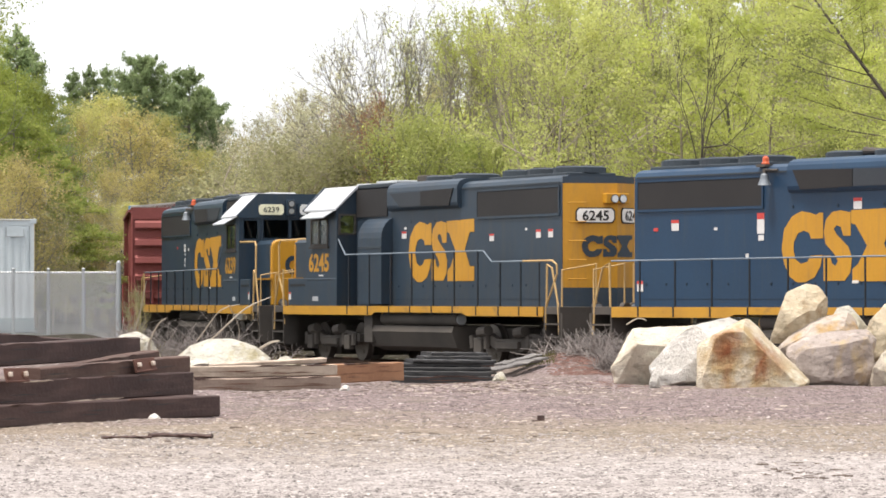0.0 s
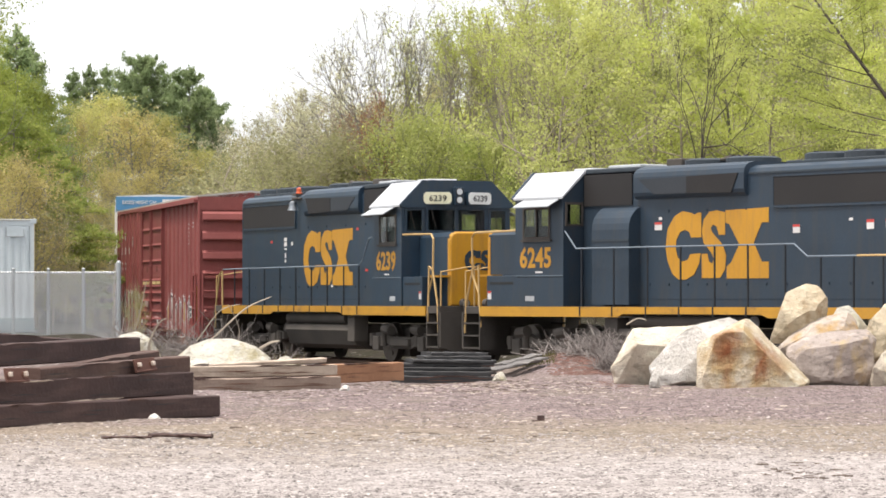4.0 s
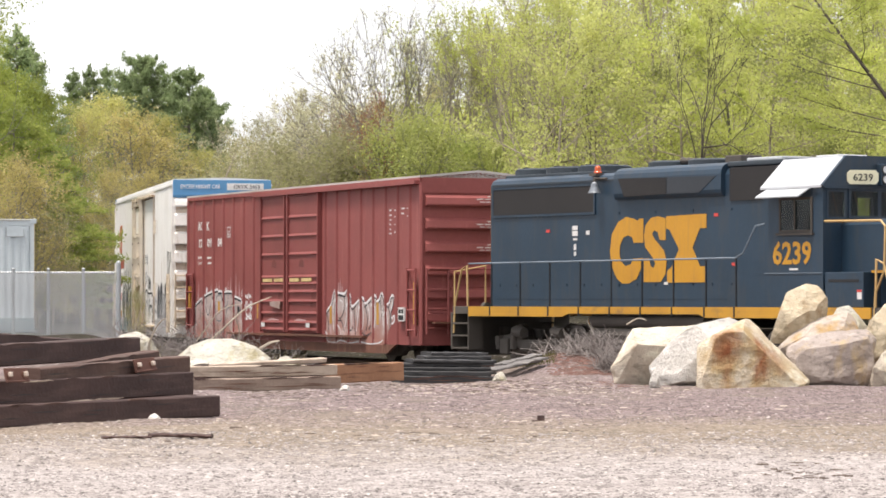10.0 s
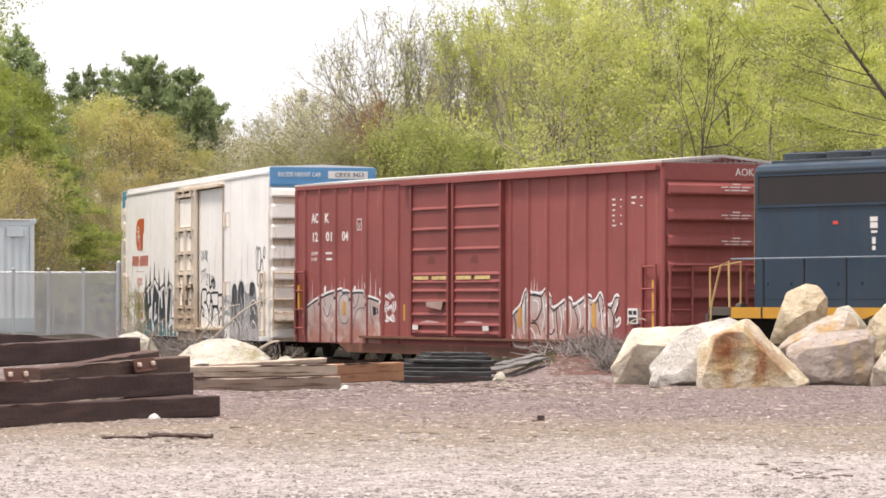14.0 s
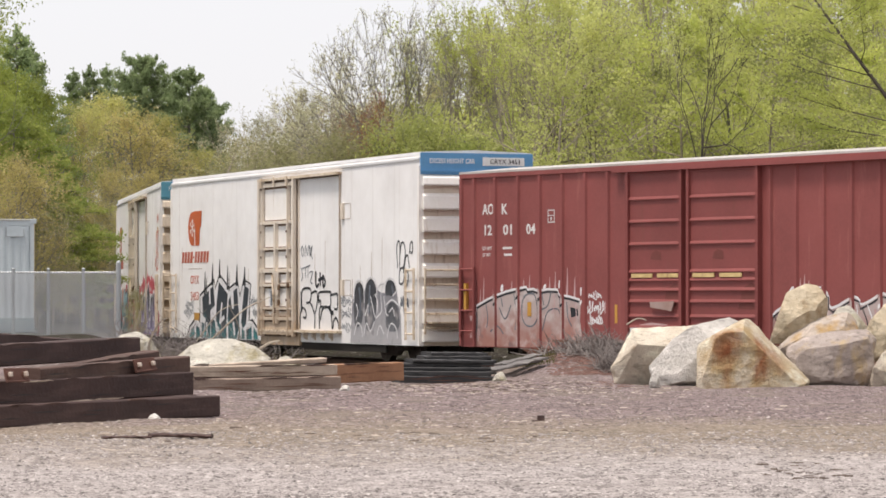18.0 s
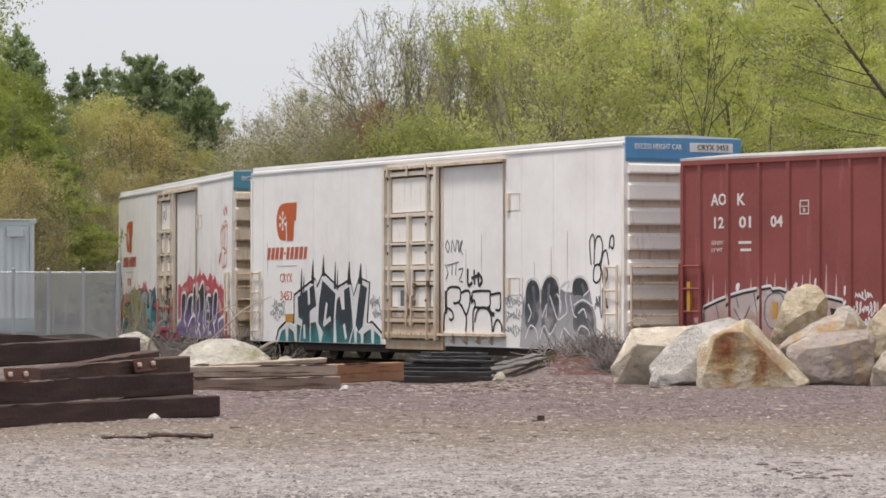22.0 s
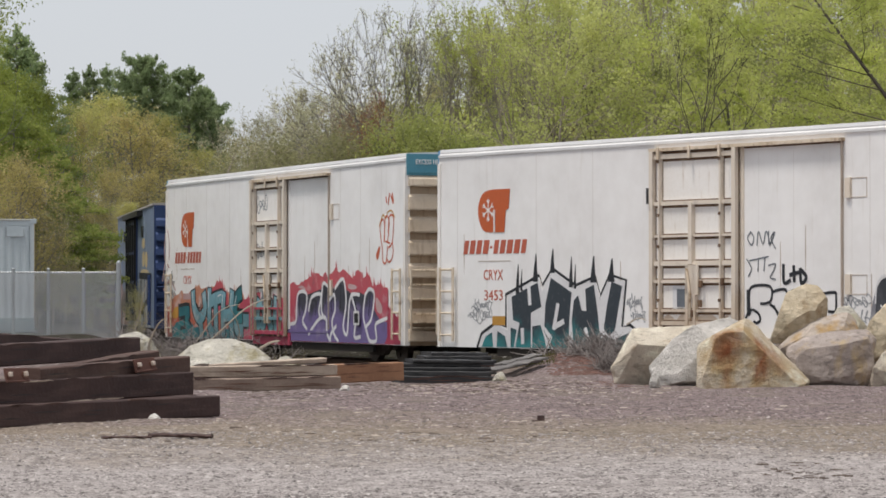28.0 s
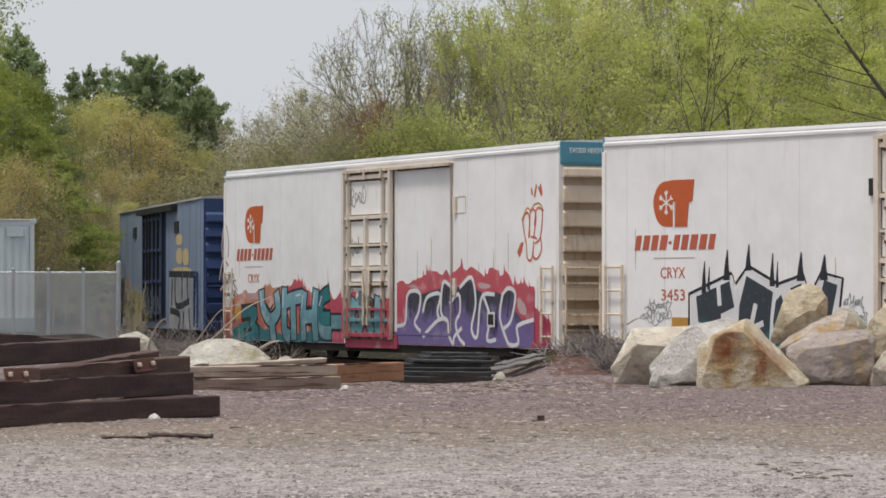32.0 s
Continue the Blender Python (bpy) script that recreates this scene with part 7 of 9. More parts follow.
    lines = [[(1.24, 0.59), (1.45, 0.92), (2.02, 1.03), (2.13, 1.68), (2.48, 1.84), (2.95, 1.75), (2.86, 1.32), (2.6, 1.03), (2.95, 0.82)], [(3.12, 1.32), (3.38, 1.68), (4.15, 1.75), (3.98, 1.32), (4.15, 1.11)],
             [(3.12, 0.68), (3.55, 0.9), (4.07, 1.11), (4.57, 1.11), (4.66, 0.76), (4.91, 0.52), (4.99, 0.7), (5.4, 0.91)], [(4.49, 1.11), (4.2, 1.32), (4.32, 2.03), (4.74, 1.96), (5.07, 1.82)], [(4.74, 1.54), (5.24, 1.75), (5.32, 1.33), (5.07, 1.05), (5.24, 0.7), (5.57, 0.52)],
             [(5.32, 1.92), (5.98, 2.16), (6.22, 1.54), (5.98, 0.91), (6.3, 0.71), (6.46, 1.47), (6.7, 1.74), (7.26, 1.74)], [(6.62, 1.74), (7.02, 1.2), (6.86, 0.65), (7.34, 0.65)], [(7.73, 1.74), (7.58, 1.2), (7.89, 0.73), (8.12, 0.54), (8.59, 0.58), (8.51, 0.93), (8.74, 1.04), (9.40, 1.14)], [(7.73, 1.74), (8.05, 1.89), (8.43, 1.74), (8.2, 1.13), (7.81, 0.93)]]
    sprayed(c, y - 0.066, o, P_WHITE, 0.10, lines, "sprayed_outline")
    sprayed(c, y - 0.072, o, P_INK, 0.045, [[(2.3, 1.7), (2.35, 1.2)], [(3.5, 1.6), (3.75, 1.55), (3.7, 1.2)], [(4.5, 1.9), (4.55, 1.5)], [(5.0, 1.6), (5.05, 1.3)], [(5.8, 2.0), (5.75, 1.4)], [(6.9, 1.6), (7.2, 1.1)], [(8.1, 1.75), (8.0, 1.2)]], "sprayed_line")
    sprayed_fill(c, y - 0.054, o, P_LILAC, [[(8.5, 1.75), (8.55, 1.32), (9.0, 1.22), (9.05, 1.45)], [(2.1, 1.95), (2.4, 1.92), (2.9, 1.86), (2.6, 2.02)], [(6.3, 2.05), (6.4, 1.88), (7.0, 1.88), (7.1, 1.98)]], "sprayed_fade", 1)
    part("inspection_stencil", boxed(7.02 + o, 7.44 + o, y - 0.092, y - 0.082, 0.95, 1.32), WHITE, c)
    part("stencil_patch", boxed(7.08 + o, 7.38 + o, y - 0.096, y - 0.0922, 1.01, 1.26), BLACK, c)
    # orange outlined bubbles by the corner
    o = -0.15
    sprayed(c, y, o, P_ORANGE, 0.05, [
        [(9.04, 3.16), (8.96, 3.51), (9.19, 3.67), (9.31, 3.50), (9.27, 3.09)], [(9.31, 3.09), (9.35, 3.67), (9.54, 3.73), (9.66, 3.56), (9.54, 3.08)], [(9.58, 3.36), (9.66, 3.70), (9.85, 3.77), (10.00, 3.63), (9.89, 3.08), (9.62, 2.94)],
        [(9.04, 3.16), (9.15, 2.9), (9.19, 2.60), (9.42, 2.56), (9.54, 2.95)], [(9.54, 2.97), (9.50, 2.64), (9.73, 2.58), (9.95, 2.80), (9.89, 3.1)], [(9.4, 3.1), (9.7, 3.05)]])
    sprayed(c, y, o, P_GOLD, 0.04, [[(8.90, 3.5), (9.19, 3.78), (9.4, 3.68), (9.54, 3.84), (9.85, 3.87), (10.05, 3.7)]])
    sprayed_fill(c, y, o, P_ORANGE, [[(8.65, 2.75), (8.84, 2.96), (9.00, 2.98), (8.90, 2.75), (8.76, 2.61)]])
    sprayed(c, y, o, P_ORANGE, 0.07, [[(9.42, 4.22), (9.46, 4.10)], [(9.58, 4.05), (9.68, 4.3)], [(9.80, 4.25), (9.96, 4.07), (9.9, 4.3)]])
    # faint outlines by the rear corner and on the door
    sprayed(c, y, o, P_LILAC, 0.07, [[(-10.75, 2.85), (-10.8, 3.25), (-10.6, 3.75), (-10.4, 3.65), (-10.28, 3.25), (-10.3, 2.85)], [(-11.0, 2.2), (-10.7, 2.75), (-10.3, 2.6)], [(-10.9, 1.9), (-10.2, 2.2), (-9.6, 1.9)]])
    for k, (x, z, w, h) in enumerate([(-10.9, 2.0, 1.1, 0.6), (-10.7, 1.6, 1.2, 0.4), (-1.3, 4.0, 1.0, 0.55), (-1.2, 2.75, 0.6, 0.5)]):
        tag_line(c, x + o, z, w, h, 110 + k, -1.588 if x > -2 else y, P_GREY, 0.03, 4)


def blue_boxcar():
    c = thing("boxcar", "faded grey-blue boxcar with dark barred plug door and graffiti", "boxcar", "freight cars of the train")
    L, W, zb, zt = 9.5, 1.5, 0.7, 4.6
    part("body", boxed(-L, L, -W, W, zb, zt), NAVY, c)
    part("roof", prism(bmesh.new(), [(-W - 0.04, zt + 0.002), (W + 0.04, zt + 0.002), (W + 0.04, zt + 0.06), (0, zt + 0.18), (-W - 0.04, zt + 0.06)], "x", -L, L), GREYROOF, c, "pale weathered roof")
    for sy in (-1, 1):
        y = sy * W
        dr = part("plug_door", boxed(-2.75, 1.75, *sorted((y, y + sy * 0.06)), 0.9, 4.36), NAVYEND, c, "dark blue barred plug door")
        for x in (-2.7, -1.9, -1.25, -0.3, 0.6, 1.7):
            part("locking_bar", boxed(x - 0.06, x + 0.06, *sorted((y + sy * 0.06, y + sy * 0.14)), 0.9, 4.36), BLACK, dr)
        for z in (4.2, 3.2, 2.2, 1.2):
            part("door_bar", boxed(-2.75, 1.75, *sorted((y + sy * 0.06, y + sy * 0.11)), z - 0.05, z + 0.05), NAVYEND, dr)
        part("door_track", boxed(-3.8, 4.2, *sorted((y, y + sy * 0.2)), 4.38, 4.56), BLACK, c)
        for x in (-5.85, 3.75):
            part("dark_patch", boxed(x, x + 0.8, *sorted((y, y + sy * 0.03)), 3.68, 4.04), BLACK, c)
        for x in (-8.9, -7.5, -6.2, -3.4, 2.4, 5.4, 6.8, 8.2, 8.95):
            part("panel_seam", boxed(x - 0.02, x + 0.02, *sorted((y, y + sy * 0.012)), zb, zt - 0.1), NAVY, c)
        corner_ladder(c, 8.3, y, 0.8, 2.4, NAVYEND)
        corner_ladder(c, -8.9, y, 0.8, 2.4, NAVYEND)
        # dark tone stands in for shade under the body
        part("side_sill", boxed(-6.5, 6.5, *sorted((y - sy * 0.05, y - sy * 0.005)), 0.36, 0.7), UNDERSHADE, c)
    for s in (-1, 1):
        part("end_sheet", boxed(*sorted((s * L, s * (L + 0.01))), -W, W, zb, zt), NAVYEND, c)
        for band in [(3.9 - k * 0.45, 4.2 - k * 0.45) for k in range(7)]:
            bm = bmesh.new()
            end_corrugation(bm, s * (L + 0.01), s, W - 0.06, [band])
            part("end_rib", bm, NAVYEND, c)
        corner_ladder(c, s * L, -1.45, 0.8, 2.6, NAVYEND, True, off=0.16)
    y = -(W + 0.004)
    decal("sprayed_shape", [(2.45, 0.72), (2.6, 2.38), (8.3, 2.36), (8.2, 0.72)], y, P_SILVER, c, thick=0.002)
    for q in ([(2.58, 2.42), (8.4, 2.36)], [(3.82, 2.28), (4.07, 1.43), (6.69, 1.57)], [(5.27, 2.31), (5.28, 1.71)], [(6.31, 2.27), (6.46, 1.64)], [(2.84, 1.28), (4.8, 1.14), (4.57, 0.74)], [(6.69, 1.29), (6.93, 0.74)], [(8.06, 2.26), (7.84, 1.57)], [(5.6, 1.2), (5.5, 0.74)], [(3.2, 2.2), (3.1, 1.5)]):
        stroke("sprayed_line", flowing(q), 0.20, y - 0.004, P_INK, c)
    for q in ([(3.95, 3.30), (3.95, 3.64), (5.3, 3.62), (5.3, 3.30)], [(4.06, 2.71), (4.06, 3.21), (5.27, 3.19), (5.27, 2.71)], [(5.42, 2.66), (5.42, 3.18), (6.6, 3.17), (6.6, 2.66)], [(3.1, 2.43), (3.43, 2.62), (6.9, 2.60), (7.2, 2.43)]):
        decal("sprayed_shape", rounded(q, 1), y, P_STRAW, c, thick=0.002)
    decal("sprayed_cloud", jagged(-9.4, -3.2, lambda u: 2.0 + 0.25 * math.sin(u * 6), 0.5, 0.2, 84, 0.72), y, P_SAND, c, thick=0.002)
    for k in range(5):
        tag_line(c, -9.0 + k * 1.1, 0.9, 1.1, 1.0, 130 + k, y - 0.003, P_INK, 0.10, 3)
    for k in range(4):
        tag_line(c, -2.6 + k, 0.95, 1.2, 1.1, 120 + k, y - 0.14, P_GREY, 0.06, 3)
    underbody(c, L, 0.6, UNDER)
    trs = (truck(c, 6.2, 0.42, 0.88, False), truck(c, -6.2, 0.42, 0.88, False))
    return c, trs


car, trs = red_boxcar()
add_vehicle(car, trs, -19.34, 6.6)
car, trs, face = reefer("tall white refrigerator car, blue end band, dark spiky graffiti", SKYBLUE, True)
paint_reefer_one(car, face)
add_vehicle(car, trs, -41.46, 7.4)
car, trs, face = reefer("tall white refrigerator car with cyan and purple graffiti on red", TEALBAND, False)
paint_reefer_two(car, face)
add_vehicle(car, trs, -64.42, 7.4)
car, trs = blue_boxcar()
add_vehicle(car, trs, -86.99, 6.2)

# ---- yard things ----
def floor_z(x, y):
    return float(ground_z(np.array([x]), np.array([y]))[0])


def boulder(name, b0, b1, z0, z1, y, depth, pts, material, label, seed, jag=0.05, chips=7):
    """A quarried boulder: the hull of a few corners (across, up, back), roughened."""
    x0, x1 = across(b0, y), across(b1, y)
    bm = bmesh.new()
    for u, v, w in pts:
        bm.verts.new(((u - 0.5) * (x1 - x0), (w - 0.5) * depth, v * (z1 - z0)))
    res = bmesh.ops.convex_hull(bm, input=bm.verts)
    bmesh.ops.delete(bm, geom=list({g for g in res["geom_interior"] if isinstance(g, bmesh.types.BMVert)}), context="VERTS")
    bmesh.ops.dissolve_limit(bm, angle_limit=0.12, verts=bm.verts, edges=bm.edges)
    # knock off a few corners
    rg = random.Random(seed * 7 + 1)
    for _c in range(chips):
        way = Vector((rg.uniform(-1, 1), rg.uniform(-1, 0.4), rg.uniform(-0.1, 1)))
        v = max(bm.verts, key=lambda q: q.co.dot(way))
        n = (v.co - Vector((0, 0, (z1 - z0) * 0.4))).normalized() + Vector((rg.uniform(-0.4, 0.4), rg.uniform(-0.4, 0.4), rg.uniform(-0.3, 0.3)))
        n.normalize()
        cut = v.co - n * rg.uniform(0.03, 0.09) * min(1.0, z1 - z0)
        bmesh.ops.bisect_plane(bm, geom=[*bm.verts, *bm.edges, *bm.faces], plane_co=cut, plane_no=n, clear_outer=True)
        rim = [e for e in bm.edges if e.is_boundary]
        if rim:
            bmesh.ops.contextual_create(bm, geom=rim)
    bmesh.ops.bevel(bm, geom=list(bm.edges), offset=0.01 * min(1.0, z1 - z0), segments=1, affect="EDGES", profile=0.5)
    bmesh.ops.triangulate(bm, faces=bm.faces)
    for _ in range(6):
        lon = [e for e in bm.edges if e.calc_length() > 0.10]
        if not lon:
            break
        bmesh.ops.subdivide_edges(bm, edges=lon, cuts=1)
        bmesh.ops.triangulate(bm, faces=bm.faces)
    off = Vector((seed * 3.1, seed * 1.7, 0))
    bm.normal_update()
    for v in bm.verts:
        p = v.co + off
        p.z *= 1.4
        t = noise.turbulence(p * 1.9, 4, True)
        n2 = noise.noise(p * 6.0)
        v.co += v.normal * jag * (0.55 * (0.45 - t) + 0.16 * n2)
    me = mesh_of(name, bm)
    return solo(name, me, material, label, "boulder", "heap of quarried boulders", m=pose((x0 + x1) / 2, y + depth / 2, z0))


WEDGE = [(0.03, 0, 0.15), (0.01, 0.45, 0.10), (0.08, 0.70, 0.10), (0.24, 0.79, 0.06), (0.40, 0.81, 0.05), (0.9, 0.04, 0.12), (0.5, 0, 0.05), (0.15, 0, 0.08), (0.445, 1.0, 0.40), (0.49, 0.985, 0.5), (1.0, 0.12, 0.4), (0.98, 0, 0.42), (0.3, 0.75, 1), (0.9, 0, 1), (0.05, 0, 1), (0.05, 0.6, 0.8)]
SLAB = [(0.05, 0.02, 0.3), (0.27, 0.70, 0), (0.7, 0.66, 0), (0.5, 0.04, 0.35), (0, 0.3, 0.3), (0.23, 0.95, 0.4), (0.9, 1, 0.6), (1, 0.95, 0.8), (1, 0.6, 0.2), (1, 0, 0.3), (0.1, 0, 1), (1, 0, 1), (0.3, 0.9, 1)]
ROUND = [(0.05, 0, 0.2), (0.9, 0, 0.2), (0, 0.3, 0.3), (0.12, 0.62, 0.1), (0.4, 0.88, 0.2), (0.75, 1, 0.45), (1, 0.85, 0.5), (1, 0.2, 0.3), (0.3, 0.1, 0), (0.7, 0.1, 0), (0.45, 0.66, 0), (0.7, 0.75, 0.05), (0.1, 0, 1), (0.9, 0, 1), (0.5, 0.9, 0.9)]
TALL = [(0, 0, 0.2), (0.8, 0, 0.2), (0.18, 0.55, 0.1), (0.32, 0.9, 0.3), (0.62, 1, 0.3), (0.82, 0.97, 0.5), (1, 0.8, 0.4), (0.98, 0.4, 0.4), (0.4, 0.4, 0), (0.75, 0.6, 0), (0.1, 0, 1), (0.8, 0, 1), (0.6, 0.9, 0.9)]
LOW = [(0, 0.05, 0.3), (0.9, 0, 0.1), (1, 0.45, 0.3), (0.08, 0.4, 0.3), (0.3, 0.8, 0.2), (0.62, 1, 0.4), (0.85, 0.85, 0.3), (0.4, 0.3, 0), (0.7, 0.35, 0), (0.1, 0, 1), (0.9, 0, 1), (0.5, 0.9, 0.8)]
BLOCK = [(0.02, 0.66, 0.25), (0.15, 0.3, 0.05), (0.45, 0.12, 0), (0.95, 0.3, 0.1), (1, 0.85, 0.3), (0.93, 1, 0.45), (0.53, 0.98, 0.35), (0.23, 0.86, 0.3), (0.12, 0.72, 0.08), (0.55, 0.80, 0.02), (0.92, 0.88, 0.08), (0.1, 0, 0.2), (0.9, 0, 0.2), (0.1, 0, 1), (0.9, 0, 1), (0.5, 0.9, 1)]
RIDGE = [(0, 0.3, 0.3), (0.12, 0.42, 0.1), (0.5, 0.72, 0.05), (0.9, 0.85, 0.1), (0.98, 1, 0.35), (0.8, 0.98, 0.4), (0.45, 0.86, 0.35), (0.2, 0.6, 0.3), (1, 0.5, 0.2), (0.3, 0.1, 0), (0.9, 0.1, 0), (0.05, 0, 1), (0.95, 0, 1), (0.6, 0.9, 0.9)]
DOME = [(0, 0, 0.3), (1, 0, 0.3), (0.1, 0.5, 0.3), (0.3, 0.9, 0.35), (0.55, 1, 0.4), (0.8, 0.75, 0.3), (0.94, 0.35, 0.3), (0.3, 0.3, 0), (0.7, 0.3, 0), (0.2, 0, 1), (0.8, 0, 1), (0.5, 0.9, 0.8)]

boulder("boulder", 448, 655, 0.02, 1.36, 64.6, 1.5, WEDGE, STONE_RUST, "tan boulder with rust-red stained face", 1)
boulder("boulder", 366, 560, 0.02, 1.36, 65.8, 1.5, ROUND, STONE_GREY, "rounded grey boulder in the heap", 2, 0.03)
boulder("boulder", 298, 470, 0.02, 1.20, 66.6, 1.4, SLAB, STONE_TAN, "flat-topped tan boulder at the heap's edge", 3)
boulder("boulder", 578, 686, 0.85, 2.02, 67.2, 1.1, TALL, STONE_YELLOW, "tall ochre boulder standing on others", 4)
boulder("boulder", 600, 772, 0.05, 1.13, 65.4, 1.3, BLOCK, STONE_PINK, "pinkish grey boulder with rough face", 5)
boulder("boulder", 584, 742, 0.3, 1.46, 66.9, 1.3, RIDGE, STONE_BAND, "pinkish boulder with an ochre band lying on others", 6)
boulder("boulder", 676, 760, 0.9, 1.60, 67.6, 1.0, DOME, STONE_PALE, "pale boulder on top of the heap", 7)
boulder("boulder", 742, 850, 0.5, 1.74, 66.6, 1.2, ROUND, STONE_YELLOW, "ochre boulder with cream top", 8)
boulder("boulder", 758, 880, 0.02, 1.02, 64.8, 1.2, ROUND, STONE_TAN, "tan boulder half buried in gravel", 9)
boulder("boulder", 800, 980, 0.3, 1.6, 67.0, 1.4, LOW, STONE_TAN, "tan boulder behind the heap", 14)
boulder("boulder", 364, 386, 0.02, 0.36, 65.0, 0.3, DOME, STONE_GREY, "small grey boulder at the foot of the heap", 10, 0.02)
boulder("boulder", -494, -284, 0.1, 0.89, 72.0, 1.5, [(0, 0, 0.3), (1, 0, 0.3), (0.06, 0.42, 0.3), (0.2, 0.8, 0.35), (0.36, 0.98, 0.4), (0.56, 1, 0.4), (0.76, 0.8, 0.35), (0.92, 0.42, 0.3), (0.3, 0.35, 0), (0.7, 0.3, 0), (0.2, 0, 1), (0.8, 0, 1), (0.5, 0.9, 0.8)], STONE_PALE, "pale lichen-spotted boulder in the weeds", 11, 0.03, 3)
boulder("boulder", -612, -490, 0.2, 1.0, 76.0, 1.5, DOME, STONE_PALE, "pale boulder beside the fence", 12, 0.03)
boulder("boulder", -312, -250, 0.1, 0.52, 73.0, 0.7, DOME, STONE_PALE, "small pale boulder in the weeds", 13, 0.02)


def timber(name, b0, y0, z0, b1, y1, z1, w, h, material, label, category="timber", group="", wear=0.012, seed=0, worn=None):
    """A sawn beam between two feet points, with worn edges and a slight sag."""
    p, q = Vector((across(b0, y0), y0, z0)), Vector((across(b1, y1), y1, z1))
    d = q - p
    L = d.length
    worn = worn or TIETOP
    bm = bmesh.new()
    n = 12
    rg = random.Random(seed)
    rings = []
    for i in range(n + 1):
        x = L * i / n
        j = [rg.uniform(-wear, wear) for _ in range(8)]
        c = 0.018
        sec = [(-w / 2 + c, 0), (w / 2 - c, 0), (w / 2, c), (w / 2, h - c), (w / 2 - c, h), (-w / 2 + c, h), (-w / 2, h - c), (-w / 2, c)]
        rings.append([bm.verts.new((x, a + j[k] * 0.6, b + j[(k + 3) % 8] * 0.7)) for k, (a, b) in enumerate(sec)])
    for a, b in zip(rings, rings[1:]):
        for k in range(8):
            bm.faces.new((a[k], a[(k + 1) % 8], b[(k + 1) % 8], b[k]))
    bm.faces.new(rings[0][::-1]), bm.faces.new(rings[-1])
    m = Matrix.Translation(p) @ pose(0, 0, 0, 0, -math.degrees(math.asin(d.z / L)), math.degrees(math.atan2(d.y, d.x)))
    t = thing(name, label, category, group, m)
    part("beam", bm, material, t)
    crackmat = BLACK if material in (TIE, TIETOP) else RUST
    if h > 0.15:
        for k in range(7):
            x = rg.uniform(0, L * 0.8)
            ln, z = rg.uniform(0.2, 0.9), rg.uniform(0.15, 0.85) * h
            y = -w / 2 - wear * 0.6
            part("crack", prism(bmesh.new(), [(x, z), (x + ln * 0.5, z + 0.008), (min(L, x + ln), z + rg.uniform(-0.01, 0.01)), (x + ln * 0.45, z - 0.006)], "y", y, y + 0.02), crackmat, t)
        for k in range(4):
            x = rg.uniform(0, L * 0.85)
            ln = min(rg.uniform(0.2, 0.8), L - x - 0.02)
            part("worn_edge", prism(bmesh.new(), [(x, h - 0.012), (x + ln * 0.3, h - 0.022), (x + ln, h - 0.01), (x + ln * 0.6, h + 0.004), (x + ln * 0.2, h + 0.003)], "y", -w / 2 - wear * 0.7, -w / 2 + 0.05), worn, t)
    return t


stackg = "stack of old bridge timbers"
timber("bridge_timber", -850, 44.2, 0.05, -410, 48.8, 0.07, 0.30, 0.29, TIE, "dark creosoted bridge timber lying on gravel", group=stackg, seed=1, wear=0.006)
timber("bridge_timber", -850, 44.6, 0.31, -457, 49.0, 0.365, 0.30, 0.32, TIE, "dark creosoted bridge timber in a stack", group=stackg, seed=2, wear=0.006)
timber("bridge_timber", -728, 45.9, 0.57, -462, 49.3, 0.675, 0.28, 0.225, TIETOP, "brown weathered bridge timber with bolted plates", group=stackg, seed=3, wear=0.006)
timber("bridge_timber", -850, 44.9, 0.56, -715, 46.3, 0.60, 0.28, 0.07, TIE, "thin dark timber offcut on the stack", group=stackg, seed=9, wear=0.005)
timber("bridge_timber", -720, 46.7, 0.52, -516, 49.8, 0.735, 0.26, 0.24, TIETOP, "brown weathered timber tilted on the stack", group=stackg, seed=6, wear=0.006)
timber("bridge_timber", -850, 46.2, 0.78, -550, 50.2, 0.86, 0.28, 0.30, TIE, "dark creosoted bridge timber on the stack", group=stackg, seed=4, wear=0.005)
timber("bridge_timber", -850, 46.9, 1.06, -628, 50.5, 0.88, 0.28, 0.22, TIE, "dark timber leaning on top of the stack", group=stackg, seed=5, wear=0.005)
timber("bridge_timber", -880, 46.0, 0.05, -460, 50.2, 0.05, 0.5, 0.29, TIE, "dark bridge timber under the stack", group=stackg, seed=7)
timber("bridge_timber", -880, 46.3, 0.34, -500, 50.5, 0.34, 0.5, 0.26, TIE, "dark bridge timber inside the stack", group=stackg, seed=8)


def scratch(b0, z0, b1, z1, y0, y1, seed):
    """A pale splinter on a timber's edge."""
    rg = random.Random(seed)
    n = 9
    up, dn = [], []
    for i in range(n + 1):
        u = i / n
        x, y, z = across(b0 + (b1 - b0) * u, y0 + (y1 - y0) * u), y0 + (y1 - y0) * u, z0 + (z1 - z0) * u + rg.uniform(-0.006, 0.006)
        w = 0.014 * math.sin(math.pi * (0.06 + 0.88 * u)) * rg.uniform(0.4, 1.2)
        up.append((x, y, z + w))
        dn.append((x, y, z - w))
    bm = bmesh.new()
    a, c = [[bm.verts.new((x, y + o, z)) for x, y, z in up + dn[::-1]] for o in (0, 0.05)]
    k = len(a)
    bm.faces.new(a), bm.faces.new(c[::-1])
    for i in range(k):
        bm.faces.new((a[i], c[i], c[(i + 1) % k], a[(i + 1) % k]))
    solo("wood_splinter", bm, PALEWOOD, "pale splinter torn from a dark timber's edge", "splinter", "splinters on the timbers")


